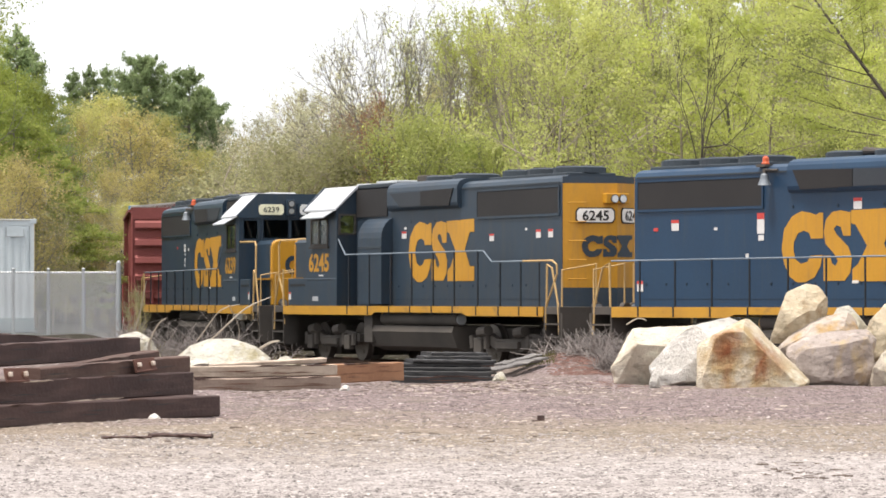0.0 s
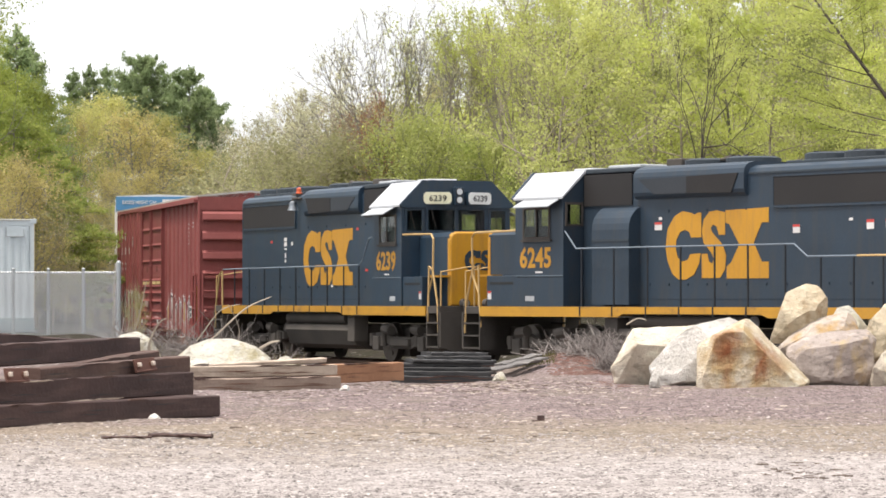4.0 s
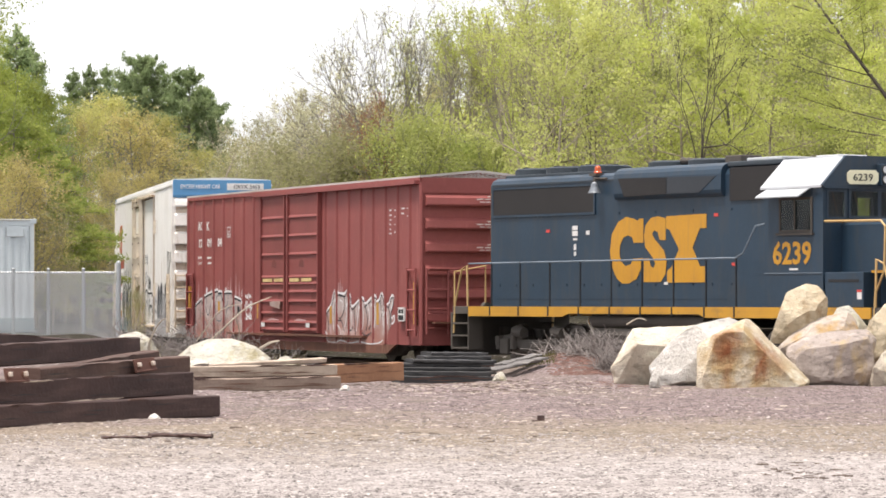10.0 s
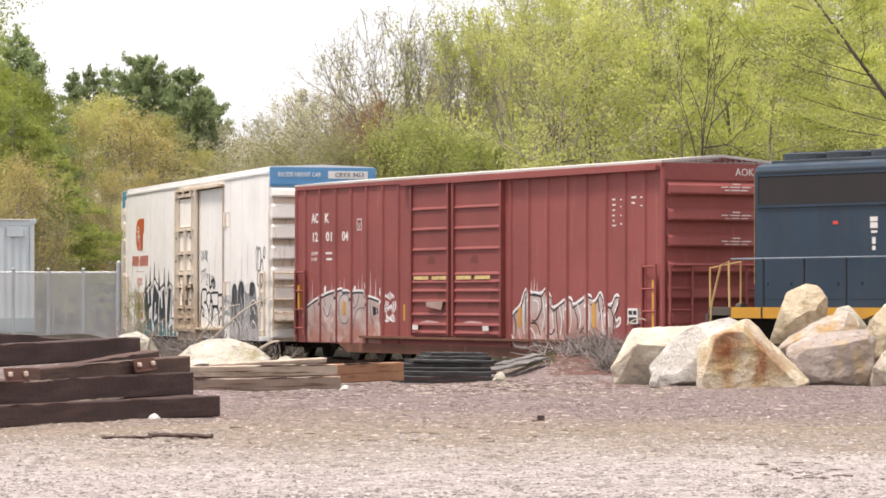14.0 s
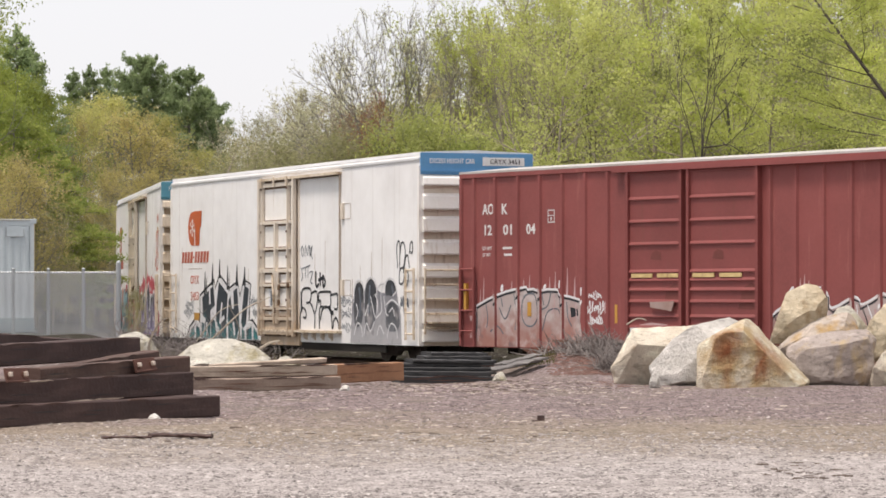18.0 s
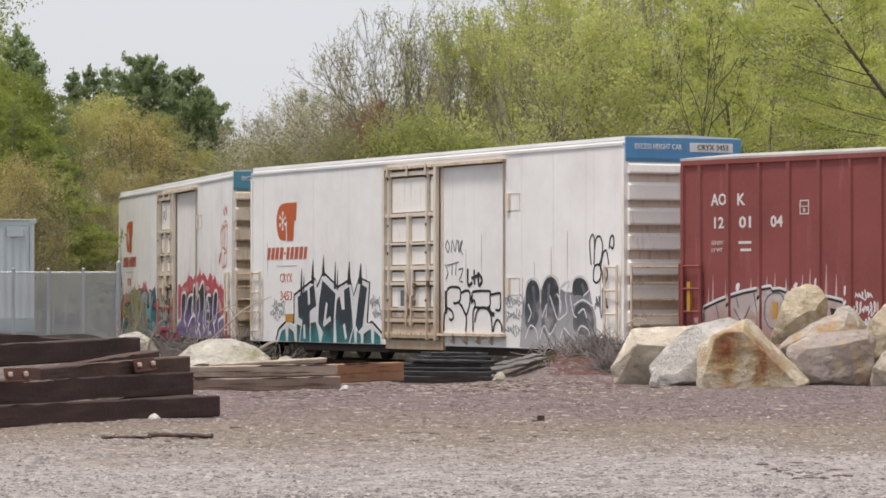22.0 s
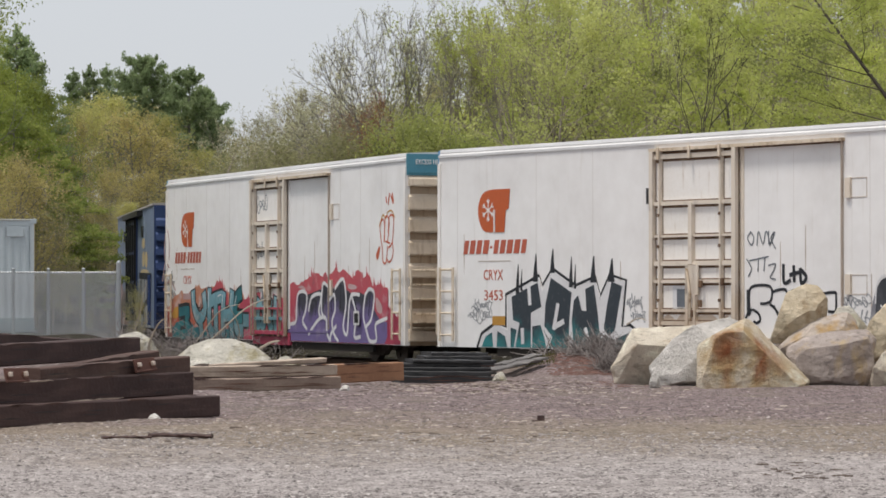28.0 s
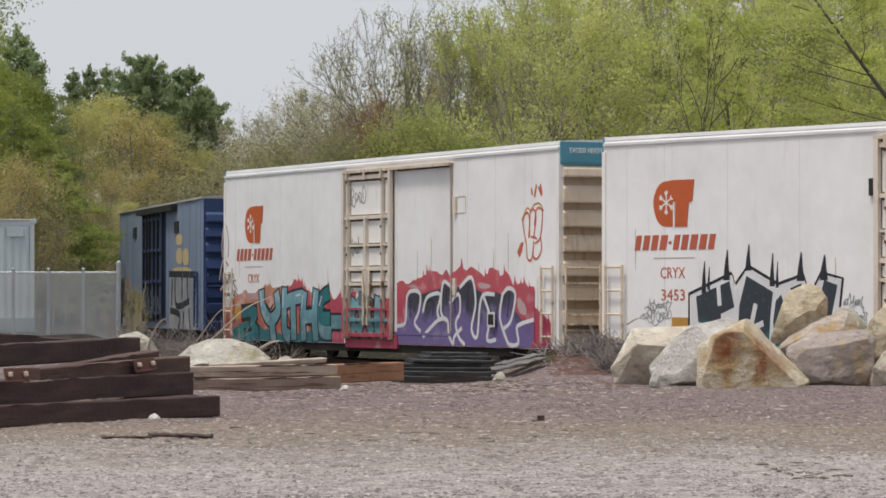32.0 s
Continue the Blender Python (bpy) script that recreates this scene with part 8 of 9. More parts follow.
scratch(-665, 0.352, -565, 0.372, 46.0, 47.05, 1)
scratch(-745, 0.625, -690, 0.635, 45.25, 45.85, 2)
scratch(-480, 0.655, -470, 0.66, 48.55, 48.65, 3)


def tie_plate(b, y, z, turn, tilt, roll=0):
    """A rusty tie plate with two pale bolt heads."""
    t = thing("tie_plate", "rusty steel tie plate with two pale bolts on a timber", "tie plate", "tie plates", m=pose(across(b, y), y, z, tilt, roll, turn))
    part("plate", boxed(-0.22, 0.22, -0.015, 0.015, -0.09, 0.09, bev=0.006), PLATE, t)
    for x in (-0.15, 0.15):
        part("bolt", boxed(x - 0.032, x + 0.03, -0.06, -0.015, -0.028, 0.036, bev=0.012), BOLT, t)
        part("washer", rod(bmesh.new(), (x, -0.015, 0), (x, -0.025, 0), 0.06, 10), PLATE, t)
    part("rim", pipe([(-0.22, -0.02, -0.085), (0.22, -0.02, -0.085)], 0.014), PLATE, t)


tie_plate(-755, 44.95, 0.725, 56, -12)
tie_plate(-528, 47.95, 0.80, 56, -12, -3.5)

looseg = "loose timbers on the gravel"
timber("weathered_timber", -452, 63.0, 0.03, -186, 64.6, 0.05, 0.24, 0.23, MIDWOOD, "grey weathered sleeper lying on the gravel", group=looseg, seed=11)
timber("weathered_timber", -470, 63.9, 0.27, -192, 65.4, 0.28, 0.24, 0.2, PALEWOOD, "pale weathered sleeper on another", group=looseg, seed=12)
timber("weathered_timber", -410, 65.2, 0.40, -211, 66.5, 0.50, 0.22, 0.09, PALEWOOD, "thin pale plank lying on sleepers", group=looseg, seed=13)
timber("fresh_timber", -208, 66.6, 0.10, -78, 68.2, 0.12, 0.26, 0.36, ORANGEWOOD, "orange-brown sawn timber on the gravel", group=looseg, seed=14)
timber("weathered_timber", -452, 65.6, 0.05, -200, 66.8, 0.05, 0.3, 0.34, TIE, "dark sleeper under pale ones", group=looseg, seed=15)
timber("flat_bar", -604, 40.9, 0.07, -516, 41.0, 0.07, 0.12, 0.03, TIE, "dark flat strip lying on the gravel", "scrap", seed=16)
timber("flat_bar", -520, 41.1, 0.08, -408, 41.0, 0.07, 0.14, 0.05, TIE, "dark flat strip lying on the gravel", "scrap", seed=17)


matg = "black mats on the gravel"
for k, (b0, y0, z0, b1, y1, z1, w, h) in enumerate(((-84, 69.4, 0.02, 82, 69.9, 0.0, 0.7, 0.17), (-80, 69.6, 0.19, 80, 69.9, 0.16, 0.7, 0.10), (-82, 69.7, 0.29, 78, 70.1, 0.27, 0.7, 0.07), (-78, 69.8, 0.36, 60, 70.2, 0.34, 0.7, 0.08), (-60, 69.8, 0.44, 82, 70.2, 0.41, 0.7, 0.07), (-46, 72.0, 0.05, 84, 72.4, 0.05, 0.9, 0.40), (-40, 72.1, 0.45, 78, 72.4, 0.45, 0.8, 0.09), (-30, 72.1, 0.54, 70, 72.5, 0.52, 0.7, 0.08))):
    timber("rubber_mat", b0, y0, z0, b1, y1, z1, w, h, RUBBER, "black rubber mat lying stacked on the gravel", "mat", matg, 0.009, 60 + k)
timber("grey_board", 84, 70.6, 0.24, 178, 72.4, 0.46, 0.26, 0.05, GREYBOARD, "weathered grey board tilted on the bank", "board", seed=18, wear=0.03)
timber("grey_board", 98, 71.4, 0.34, 168, 73.0, 0.52, 0.22, 0.05, GREYBOARD, "weathered grey board lying on another", "board", seed=19, wear=0.02)
boulder("stone", 86, 114, 0.04, 0.28, 69.0, 0.3, LOW, STONE_PALE, "pale stone beside the sheeting", 21, 0.02)
boulder("stone", -526, -500, 0.05, 0.17, 46.9, 0.2, LOW, STONE_WHITE, "white stone against the timbers", 22, 0.01)
boulder("stone", -184, -164, 0.05, 0.16, 63.0, 0.15, LOW, STONE_WHITE, "small white stone beside a sleeper", 23, 0.01)
scrap = thing("scrap_block", "small dark steel block lying on the gravel", "scrap", m=pose(across(173, 46.7), 46.7, 0.06))
part("block", boxed(-0.05, 0.05, -0.05, 0.05, 0, 0.09, bev=0.01), TIE, scrap)
part("foot", boxed(-0.12, 0.0, -0.06, 0.04, 0, 0.025, bev=0.006), TIE, scrap)


# the fence with its fabric, and the container behind it
def fence():
    f = thing("chain_link_fence", "grey chain-link fence with galvanised posts", "fence")
    a, b = Vector((across(-884, 88.6), 88.6)), Vector((across(-574, 88), 88))
    n = 5
    for i in range(n + 1):
        p = a.lerp(b, i / n)
        z = floor_z(p.x, p.y) - 0.1
        last = i == n
        po = part("post", rod(bmesh.new(), (p.x, p.y, z), (p.x, p.y, 2.62 if last else 2.44), 0.06 if last else 0.038, 10), GALV, f)
        part("cap", lathe(bmesh.new(), [(0.062 if last else 0.042, 0), (0.05, 0.03), (0.01, 0.06)], (p.x, p.y, 2.62 if last else 2.44), 10), GALV, po)
    part("top_rail", pipe([(a.x, a.y, 2.38), (b.x, b.y, 2.38)], 0.022), GALV, f)
    part("tension_wire", pipe([(a.x, a.y, 0.9), (b.x, b.y, 0.9)], 0.008), GALV, f)
    # woven wires
    bm = bmesh.new()
    L = (b - a).length
    d = (b - a).normalized()
    zt, zb = 2.40, 0.62
    h = zt - zb
    step = 0.078
    k = int((L + h) / step)
    nrm = Vector((-d.y, d.x)) * 0.03
    for s in (1, -1):
        for i in range(k):
            u0 = i * step - (h if s > 0 else 0)
            za, zc = (zb, zt) if s > 0 else (zt, zb)
            t0, t1 = max(0, -u0) / h, min(1, (L - u0) / h)
            if t1 <= t0:
                continue
            pa, pb = a + d * (u0 + h * t0) - nrm, a + d * (u0 + h * t1) - nrm
            q0, q1 = Vector((pa.x, pa.y, za + (zc - za) * t0)), Vector((pb.x, pb.y, za + (zc - za) * t1))
            rod(bm, q0, q1, 0.0092, 3)
    part("wire_mesh", bm, SCREEN, f, "woven grey wire mesh")


fence()


def container():
    y0, zb, zt = 0.0, 0.72, 3.86
    xr = 0.0
    xl = xr - 2.44
    c = thing("shipping_container", "pale grey steel shipping container behind the fence", "container", m=pose(across(-723, 94), 94, 0, 0, 0, 7.5))
    part("body", boxed(xl + 0.05, xr - 0.05, y0 + 0.05, y0 + 6.0, zb + 0.12, zt - 0.05), BOX, c)
    part("roof", boxed(xl, xr, y0, y0 + 6.05, zt - 0.05, zt, bev=0.01), BOX, c)
    for x in (xl, xr - 0.12):
        part("corner_post", boxed(x, x + 0.12, y0 - 0.01, y0 + 0.12, zb, zt - 0.05), BOX, c)
        part("corner_casting", boxed(x - 0.01, x + 0.17, y0 - 0.02, y0 + 0.16, zt - 0.12, zt + 0.01, bev=0.01), BOX, c)
    part("top_header", boxed(xl + 0.12, xr - 0.12, y0 - 0.005, y0 + 0.08, zt - 0.17, zt - 0.052), BOX, c)
    for k in range(2):
        a = xl + 0.13 + k * 1.09
        dr = part("door", boxed(a, a + 1.08, y0 + 0.0, y0 + 0.05, zb + 0.14, zt - 0.18), BOX, c)
        for j in range(5):
            x = a + 0.12 + j * 0.2
            part("corrugation", prism(bmesh.new(), [(x, y0), (x + 0.04, y0 - 0.014), (x + 0.10, y0 - 0.014), (x + 0.14, y0)], "z", zb + 0.2, zt - 0.25), BOX, dr)
    pl = part("vent_plate", boxed(xr - 0.75, xr - 0.3, y0 - 0.045, y0 - 0.03, zt - 0.47, zt - 0.22), BOX, c)
    part("plate_edge", boxed(xr - 0.77, xr - 0.28, y0 - 0.05, y0 - 0.03, zt - 0.48, zt - 0.46), GALV, pl)
    part("plate_edge", boxed(xr - 0.77, xr - 0.75, y0 - 0.05, y0 - 0.03, zt - 0.46, zt - 0.22), GALV, pl)
    part("base_skid", boxed(xl + 0.05, xr + 0.1, y0 - 0.1, y0 + 5.9, zb - 0.3, zb + 0.11), SKID, c)
    part("front_step", boxed(xl + 0.1, xr - 0.02, y0 - 0.16, y0 - 0.03, zb + 0.1, zb + 0.48, bev=0.01), SKID, c, "dark grey-green step box")
    part("edge_strip", boxed(xr - 0.015, xr + 0.004, y0 - 0.018, y0 + 0.01, zb + 0.4, zt - 0.12), BOXEDGE, c, "rust-yellow corner edge")
    part("top_edge_strip", boxed(xl, xr, y0 - 0.018, y0 - 0.006, zt - 0.03, zt - 0.012), BOXEDGE, c)


container()

# ---- dead brush, weeds, branches ----
def brush_mesh(n, spread, height, seed, r0=0.012, curve=0.5):
    rg = random.Random(seed)
    bm = bmesh.new()
    for _ in range(n):
        x, y = rg.gauss(0, spread[0] * 0.42), rg.gauss(0, spread[1] * 0.42)
        k = math.exp(-((x / spread[0]) ** 2 + (y / spread[1]) ** 2) * 1.4)
        p = Vector((x, y, rg.uniform(-0.05, height * 0.65) * k))
        a, e = rg.uniform(0, 6.28), rg.uniform(-0.15, 1.1)
        L = rg.uniform(0.25, 0.9) * (0.5 + height * 0.6)
        d = Vector((math.cos(a) * math.cos(e), math.sin(a) * math.cos(e), math.sin(e)))
        r = r0 * rg.uniform(0.5, 1.4)
        for _s in range(3):
            q = p + d * L / 3
            rod(bm, p, q, r, 3, r * 0.75)
            r *= 0.75
            p = q
            d = (d + Vector((rg.uniform(-1, 1), rg.uniform(-1, 1), rg.uniform(-0.9, 0.5))) * curve * 0.5).normalized()
    return mesh_of("brush", bm)


for b, y, sx, sy, h, n, sd in ((240, 73.8, 0.7, 0.5, 0.22, 200, 1), (282, 73.2, 0.8, 0.6, 0.45, 380, 2), (310, 71.4, 0.6, 0.5, 0.7, 300, 3), (200, 74.2, 0.7, 0.4, 0.1, 90, 4)):
    x = across(b, y)
    solo("brush_pile", brush_mesh(n, (sx, sy), h, sd), TWIG, "heap of grey dead twigs on the bank", "brush pile", "dead brush along the track", "stuff", m=pose(x, y, floor_z(x, y) - 0.05))
for b, y, sx, sy, h, n, sd in ((-395, 74.5, 1.0, 0.8, 1.3, 230, 5), (-500, 77, 1.0, 0.8, 1.2, 200, 6), (-300, 76.5, 1.0, 0.7, 0.6, 110, 7), (-440, 79, 1.4, 0.8, 1.3, 160, 8), (-560, 80, 0.9, 0.8, 1.3, 160, 9)):
    x = across(b, y)
    solo("dead_bush", brush_mesh(int(n * 1.5), (sx, sy), h, sd, 0.008, 0.9), TWIG, "leafless tangled bush before the track", "bush", "dead brush along the track", "stuff", m=pose(x, y, floor_z(x, y) - 0.05))


def branch(pts, r, label):
    bm = bmesh.new()
    k = len(pts)
    W = [Vector((across(b, y), y, z)) for b, y, z in pts]
    fine = []
    for i in range(k - 1):
        p0, p1, p2, p3 = W[max(i - 1, 0)], W[i], W[i + 1], W[min(i + 2, k - 1)]
        for j in range(5):
            u = j / 5
            fine.append(0.5 * ((2 * p1) + (p2 - p0) * u + (2 * p0 - 5 * p1 + 4 * p2 - p3) * u ** 2 + (3 * p1 - p0 - 3 * p2 + p3) * u ** 3))
    fine.append(W[-1])
    rings = []
    for i, p in enumerate(fine):
        rr = r * (1 - 0.7 * i / len(fine))
        rings.append([bm.verts.new(p + Vector((math.cos(a), 0.6 * math.sin(a), 0.8 * math.sin(a))) * rr) for a in (0, 1.05, 2.09, 3.14, 4.19, 5.24)])
    for p, q in zip(rings, rings[1:]):
        for i in range(6):
            bm.faces.new((p[i], p[(i + 1) % 6], q[(i + 1) % 6], q[i]))
    bm.faces.new(rings[0]), bm.faces.new(rings[-1])
    ob = solo("fallen_branch", bm, BARKPALE, label, "branch", "fallen branches")


branch([(-492, 74.5, 0.2), (-520, 74.4, 0.65), (-505, 74.3, 1.15), (-490, 74.2, 1.30)], 0.035, "pale bent branch sticking up from the weeds")
branch([(-440, 74.5, 0.5), (-400, 74.3, 0.95), (-350, 74.2, 1.5), (-305, 74.1, 1.75)], 0.032, "pale dead branch leaning over the weeds")
branch([(-330, 74.3, 0.6), (-305, 74.2, 0.78), (-290, 74.1, 0.82)], 0.05, "thick broken branch end")
branch([(-470, 75, 0.3), (-430, 74.8, 0.9), (-395, 74.6, 1.45), (-360, 74.5, 1.6)], 0.022, "thin grey dead branch")
branch([(-380, 75, 0.4), (-360, 74.8, 1.0), (-380, 74.6, 1.6)], 0.02, "thin grey dead branch")
branch([(-560, 78, 0.5), (-540, 78, 1.2), (-525, 78, 2.1)], 0.018, "thin upright dead stem")
branch([(326, 70.2, 1.2), (345, 70.1, 1.32), (360, 70.0, 1.28)], 0.022, "dead branch end behind the boulders")


def stones_of(n, seed, y0, y1, r0, r1, thin_out=1.3):
    """Loose stones lying on the gravel, joined."""
    rg = np.random.RandomState(seed)
    form = np.array([(0, 0, 1), (0.89, 0, -0.1), (0.28, 0.85, -0.1), (-0.72, 0.53, -0.1), (-0.72, -0.53, -0.1), (0.28, -0.85, -0.1)])
    tri = np.array([(0, 1, 2), (0, 2, 3), (0, 3, 4), (0, 4, 5), (0, 5, 1)])
    y = y0 + (y1 - y0) * rg.rand(n) ** thin_out
    x = (rg.rand(n) * 2 - 1) * 870 / 6178.7 * y
    ok = rail_distance(x, y) > 2.6
    x, y = x[ok], y[ok]
    n = len(x)
    r = r0 + r1 * rg.rand(n) ** 5
    p = form * (1 + 0.5 * (rg.rand(n, 6, 3) - 0.5)) * r[:, None, None] * np.array([1.5, 1.0, 0.46])
    p[:, 0, :2] += (rg.rand(n, 2) - 0.5) * r[:, None]
    a = rg.rand(n) * 6.28
    ca, sa = np.cos(a)[:, None], np.sin(a)[:, None]
    v = np.stack([p[:, :, 0] * ca - p[:, :, 1] * sa + x[:, None], p[:, :, 0] * sa + p[:, :, 1] * ca + y[:, None], p[:, :, 2] + ground_z(x, y)[:, None]], 2)
    f = (tri[None] + 6 * np.arange(n)[:, None, None]).ravel()
    me = bpy.data.meshes.new("loose_stones")
    me.vertices.add(6 * n)
    me.vertices.foreach_set("co", v.ravel())
    me.loops.add(len(f))
    me.loops.foreach_set("vertex_index", f)
    me.polygons.add(5 * n)
    me.polygons.foreach_set("loop_start", np.arange(0, 15 * n, 3))
    me.update(calc_edges=True)
    return me


def stone_island_mat(name, tones):
    m, nt, b = nodes_of(name)
    geo = nt.nodes.new("ShaderNodeNewGeometry")
    ramp = nt.nodes.new("ShaderNodeValToRGB")
    e = ramp.color_ramp.elements
    e[0].position, e[0].color = 0.0, (*tones[0], 1)
    e[1].position, e[1].color = 1.0, (*tones[-1], 1)
    for i, c in enumerate(tones[1:-1]):
        e.new((0.45, 0.75, 0.92)[i]).color = (*c, 1)
    nt.links.new(geo.outputs["Random Per Island"], ramp.inputs[0])
    nt.links.new(ramp.outputs[0], b.inputs["Base Color"])
    b.inputs["Roughness"].default_value = 0.9
    return m


GRAVELGREY = stone_island_mat("grey_gravel_stones", ((0.075, 0.064, 0.060), (0.175, 0.152, 0.144), (0.275, 0.246, 0.235), (0.355, 0.32, 0.302), (0.50, 0.46, 0.435)))
GRAVELTAN = stone_island_mat("tan_gravel_stones", ((0.08, 0.063, 0.050), (0.15, 0.122, 0.098), (0.225, 0.186, 0.152), (0.31, 0.265, 0.222), (0.48, 0.43, 0.38)))
GRAVELPINK = stone_island_mat("pinkish_gravel_stones", ((0.06, 0.044, 0.043), (0.125, 0.095, 0.093), (0.20, 0.157, 0.152), (0.29, 0.24, 0.228), (0.50, 0.445, 0.415)))
tagged(part("loose_stones", stones_of(66000, 5, 28.2, 43, 0.0075, 0.021, 1.5), GRAVELGREY, None), "loose grey and whitish gravel stones", "gravel", kind="stuff")
tagged(part("loose_stones", stones_of(7000, 6, 36, 52, 0.008, 0.026, 1.0), GRAVELTAN, None), "loose tan stones trodden into the yard", "gravel", kind="stuff")
tagged(part("loose_stones", stones_of(30000, 7, 45, 71, 0.0095, 0.024, 1.1), GRAVELPINK, None), "loose pinkish crushed stone", "gravel", kind="stuff")


def dry_grass(n, seed, areas):
    rg = np.random.RandomState(seed)
    V, F = [], []
    for b0, b1, y0, y1, h in areas:
        for _ in range(n):
            y = rg.uniform(y0, y1)
            x = across(rg.uniform(b0, b1), y)
            z = float(0)
            a, l = rg.uniform(0, 6.28), h * rg.uniform(0.4, 1.1)
            V.append((x, y, a, l, rg.uniform(-0.5, 0.5)))
    arr = np.array(V)
    z = ground_z(arr[:, 0], arr[:, 1]) - 0.03
    verts = []
    for (x, y, a, l, t), zz in zip(arr, z):
        k = len(verts)
        w = 0.012
        dx, dy = math.cos(a), math.sin(a)
        verts += [(x - dx * w, y - dy * w, zz), (x + dx * w, y + dy * w, zz), (x + dy * t * l * 0.5 + dx * w * 0.6, y - dx * t * l * 0.5, zz + l * 0.6), (x + dy * t * l, y - dx * t * l, zz + l)]
        F.append((k, k + 1, k + 2, k + 3))
    me = bpy.data.meshes.new("dry_grass")
    me.from_pydata(verts, [], F)
    return me


tagged(part("dry_grass", dry_grass(900, 3, [(-600, -250, 73, 80, 0.5), (-560, -330, 78, 90, 0.55), (60, 200, 72.5, 74, 0.14)]), LEAF_DRY, None), "thin dry grass and weeds before the track", "grass", kind="stuff")



def scattered(n, seed, areas, size, lift=0.012):
    """Flat chips, bark and splinters lying on the ground, joined; areas are (bearing, bearing, near, far, count share)."""
    rg = np.random.RandomState(seed)
    V, F = [], []
    for b0, b1, y0, y1, share in areas:
        for _ in range(int(n * share)):
            y = y0 + (y1 - y0) * rg.rand()
            x = across(b0 + (b1 - b0) * (rg.rand() + rg.rand()) / 2, y)
            V.append((x, y))
    P = np.array(V)
    Z = ground_z(P[:, 0], P[:, 1]) + lift
    verts = []
    for (x, y), z in zip(P, Z):
        a, l, w, h = rg.uniform(-0.7, 0.7), size * rg.uniform(0.4, 1.8), size * rg.uniform(0.12, 0.4), size * rg.uniform(0.08, 0.3)
        ca, sa = math.cos(a), math.sin(a)
        k = len(verts)
        for u, v, q in ((-l, -w, 0), (l, -w, 0), (l * 0.9, w, 0), (-l, w, 0), (-l * 0.7, -w * 0.5, h), (l * 0.8, -w * 0.4, h * rg.uniform(0.5, 1.4)), (0, w * 0.6, h)):
            verts.append((x + u * ca - v * sa, y + u * sa + v * ca, z + q - 0.01))
        F += [(k, k + 1, k + 5, k + 4), (k + 1, k + 2, k + 6, k + 5), (k + 2, k + 3, k + 6), (k + 3, k, k + 4, k + 6), (k + 4, k + 5, k + 6)]
    me = bpy.data.meshes.new("debris")
    me.from_pydata(verts, [], F)
    return me


CHIPRED = surface("reddish_bark_chips", (0.19, 0.095, 0.075), (0.13, 0.085, 0.072), 0.9, big=5, fine=30)
CHIPDARK = surface("dark_wood_splinters", (0.075, 0.055, 0.045), (0.13, 0.095, 0.075), 0.9, big=5, fine=30)
CHIPPALE = surface("pale_wood_splinters", (0.46, 0.40, 0.34), (0.36, 0.30, 0.25), 0.9, big=5, fine=30)
tagged(part("bark_chips", scattered(1000, 31, [(180, 320, 70.6, 73.8, 0.9), (240, 420, 65.5, 69, 0.06)], 0.05), CHIPRED, None), "reddish bark and dead leaves heaped on the bank", "debris", kind="stuff")
tagged(part("dark_splinters", scattered(700, 32, [(-230, 420, 61, 69, 0.6), (-420, -180, 58, 63, 0.1), (-800, 800, 40, 60, 0.12), (540, 740, 32, 35, 0.05)], 0.05), CHIPDARK, None), "dark wood splinters and dirt scattered on the gravel", "debris", kind="stuff")
tagged(part("pale_splinters", scattered(520, 33, [(-230, 480, 60, 69, 0.6), (-800, 800, 36, 60, 0.4)], 0.045), CHIPPALE, None), "pale wood splinters scattered on the gravel", "debris", kind="stuff")
# ---- the wood behind the track ----
def quad_cloud(points, size, rg, flat=0.0):
    """Small leaf blades, random in size and turn, about the points."""
    n = len(points)
    a, b = rg.normal(size=(n, 3)), rg.normal(size=(n, 3))
    a[:, 2] *= 1 - flat
    a /= np.linalg.norm(a, axis=1)[:, None]
    b -= a * (a * b).sum(1)[:, None]
    b /= np.linalg.norm(b, axis=1)[:, None]
    s = size * (0.55 + 0.9 * rg.rand(n))[:, None]
    a, b = a * s, b * s * 0.75
    v = np.stack([points - a, points + a * 0.7 - b, points + a * 0.7 + b], 1).reshape(-1, 3)
    me = bpy.data.meshes.new("leaves")
    me.vertices.add(3 * n)
    me.vertices.foreach_set("co", v.ravel())
    me.loops.add(3 * n)
    me.loops.foreach_set("vertex_index", np.arange(3 * n))
    me.polygons.add(n)
    me.polygons.foreach_set("loop_start", np.arange(0, 3 * n, 3))
    me.update(calc_edges=True)
    return me


def tube_mesh(segs, sides=5):
    """Tapered tubes; segs are rows of (p, q, r0, r1)."""
    p, q = np.array([s[0] for s in segs]), np.array([s[1] for s in segs])
    r0, r1 = np.array([s[2] for s in segs]), np.array([s[3] for s in segs])
    d = q - p
    d /= np.maximum(np.linalg.norm(d, axis=1), 1e-6)[:, None]
    h = np.where(np.abs(d[:, 2:3]) > 0.9, np.array([[1.0, 0, 0]]), np.array([[0, 0, 1.0]]))
    u = np.cross(d, h)
    u /= np.linalg.norm(u, axis=1)[:, None]
    w = np.cross(d, u)
    V, n = [], len(segs)
    for i in range(sides):
        a = 2 * math.pi * i / sides
        o = u * math.cos(a) + w * math.sin(a)
        V.append(p + o * r0[:, None])
        V.append(q + o * r1[:, None])
    V = np.stack(V, 1).reshape(-1, 3)
    base = np.arange(n)[:, None] * 2 * sides
    F = []
    for i in range(sides):
        j = (i + 1) % sides
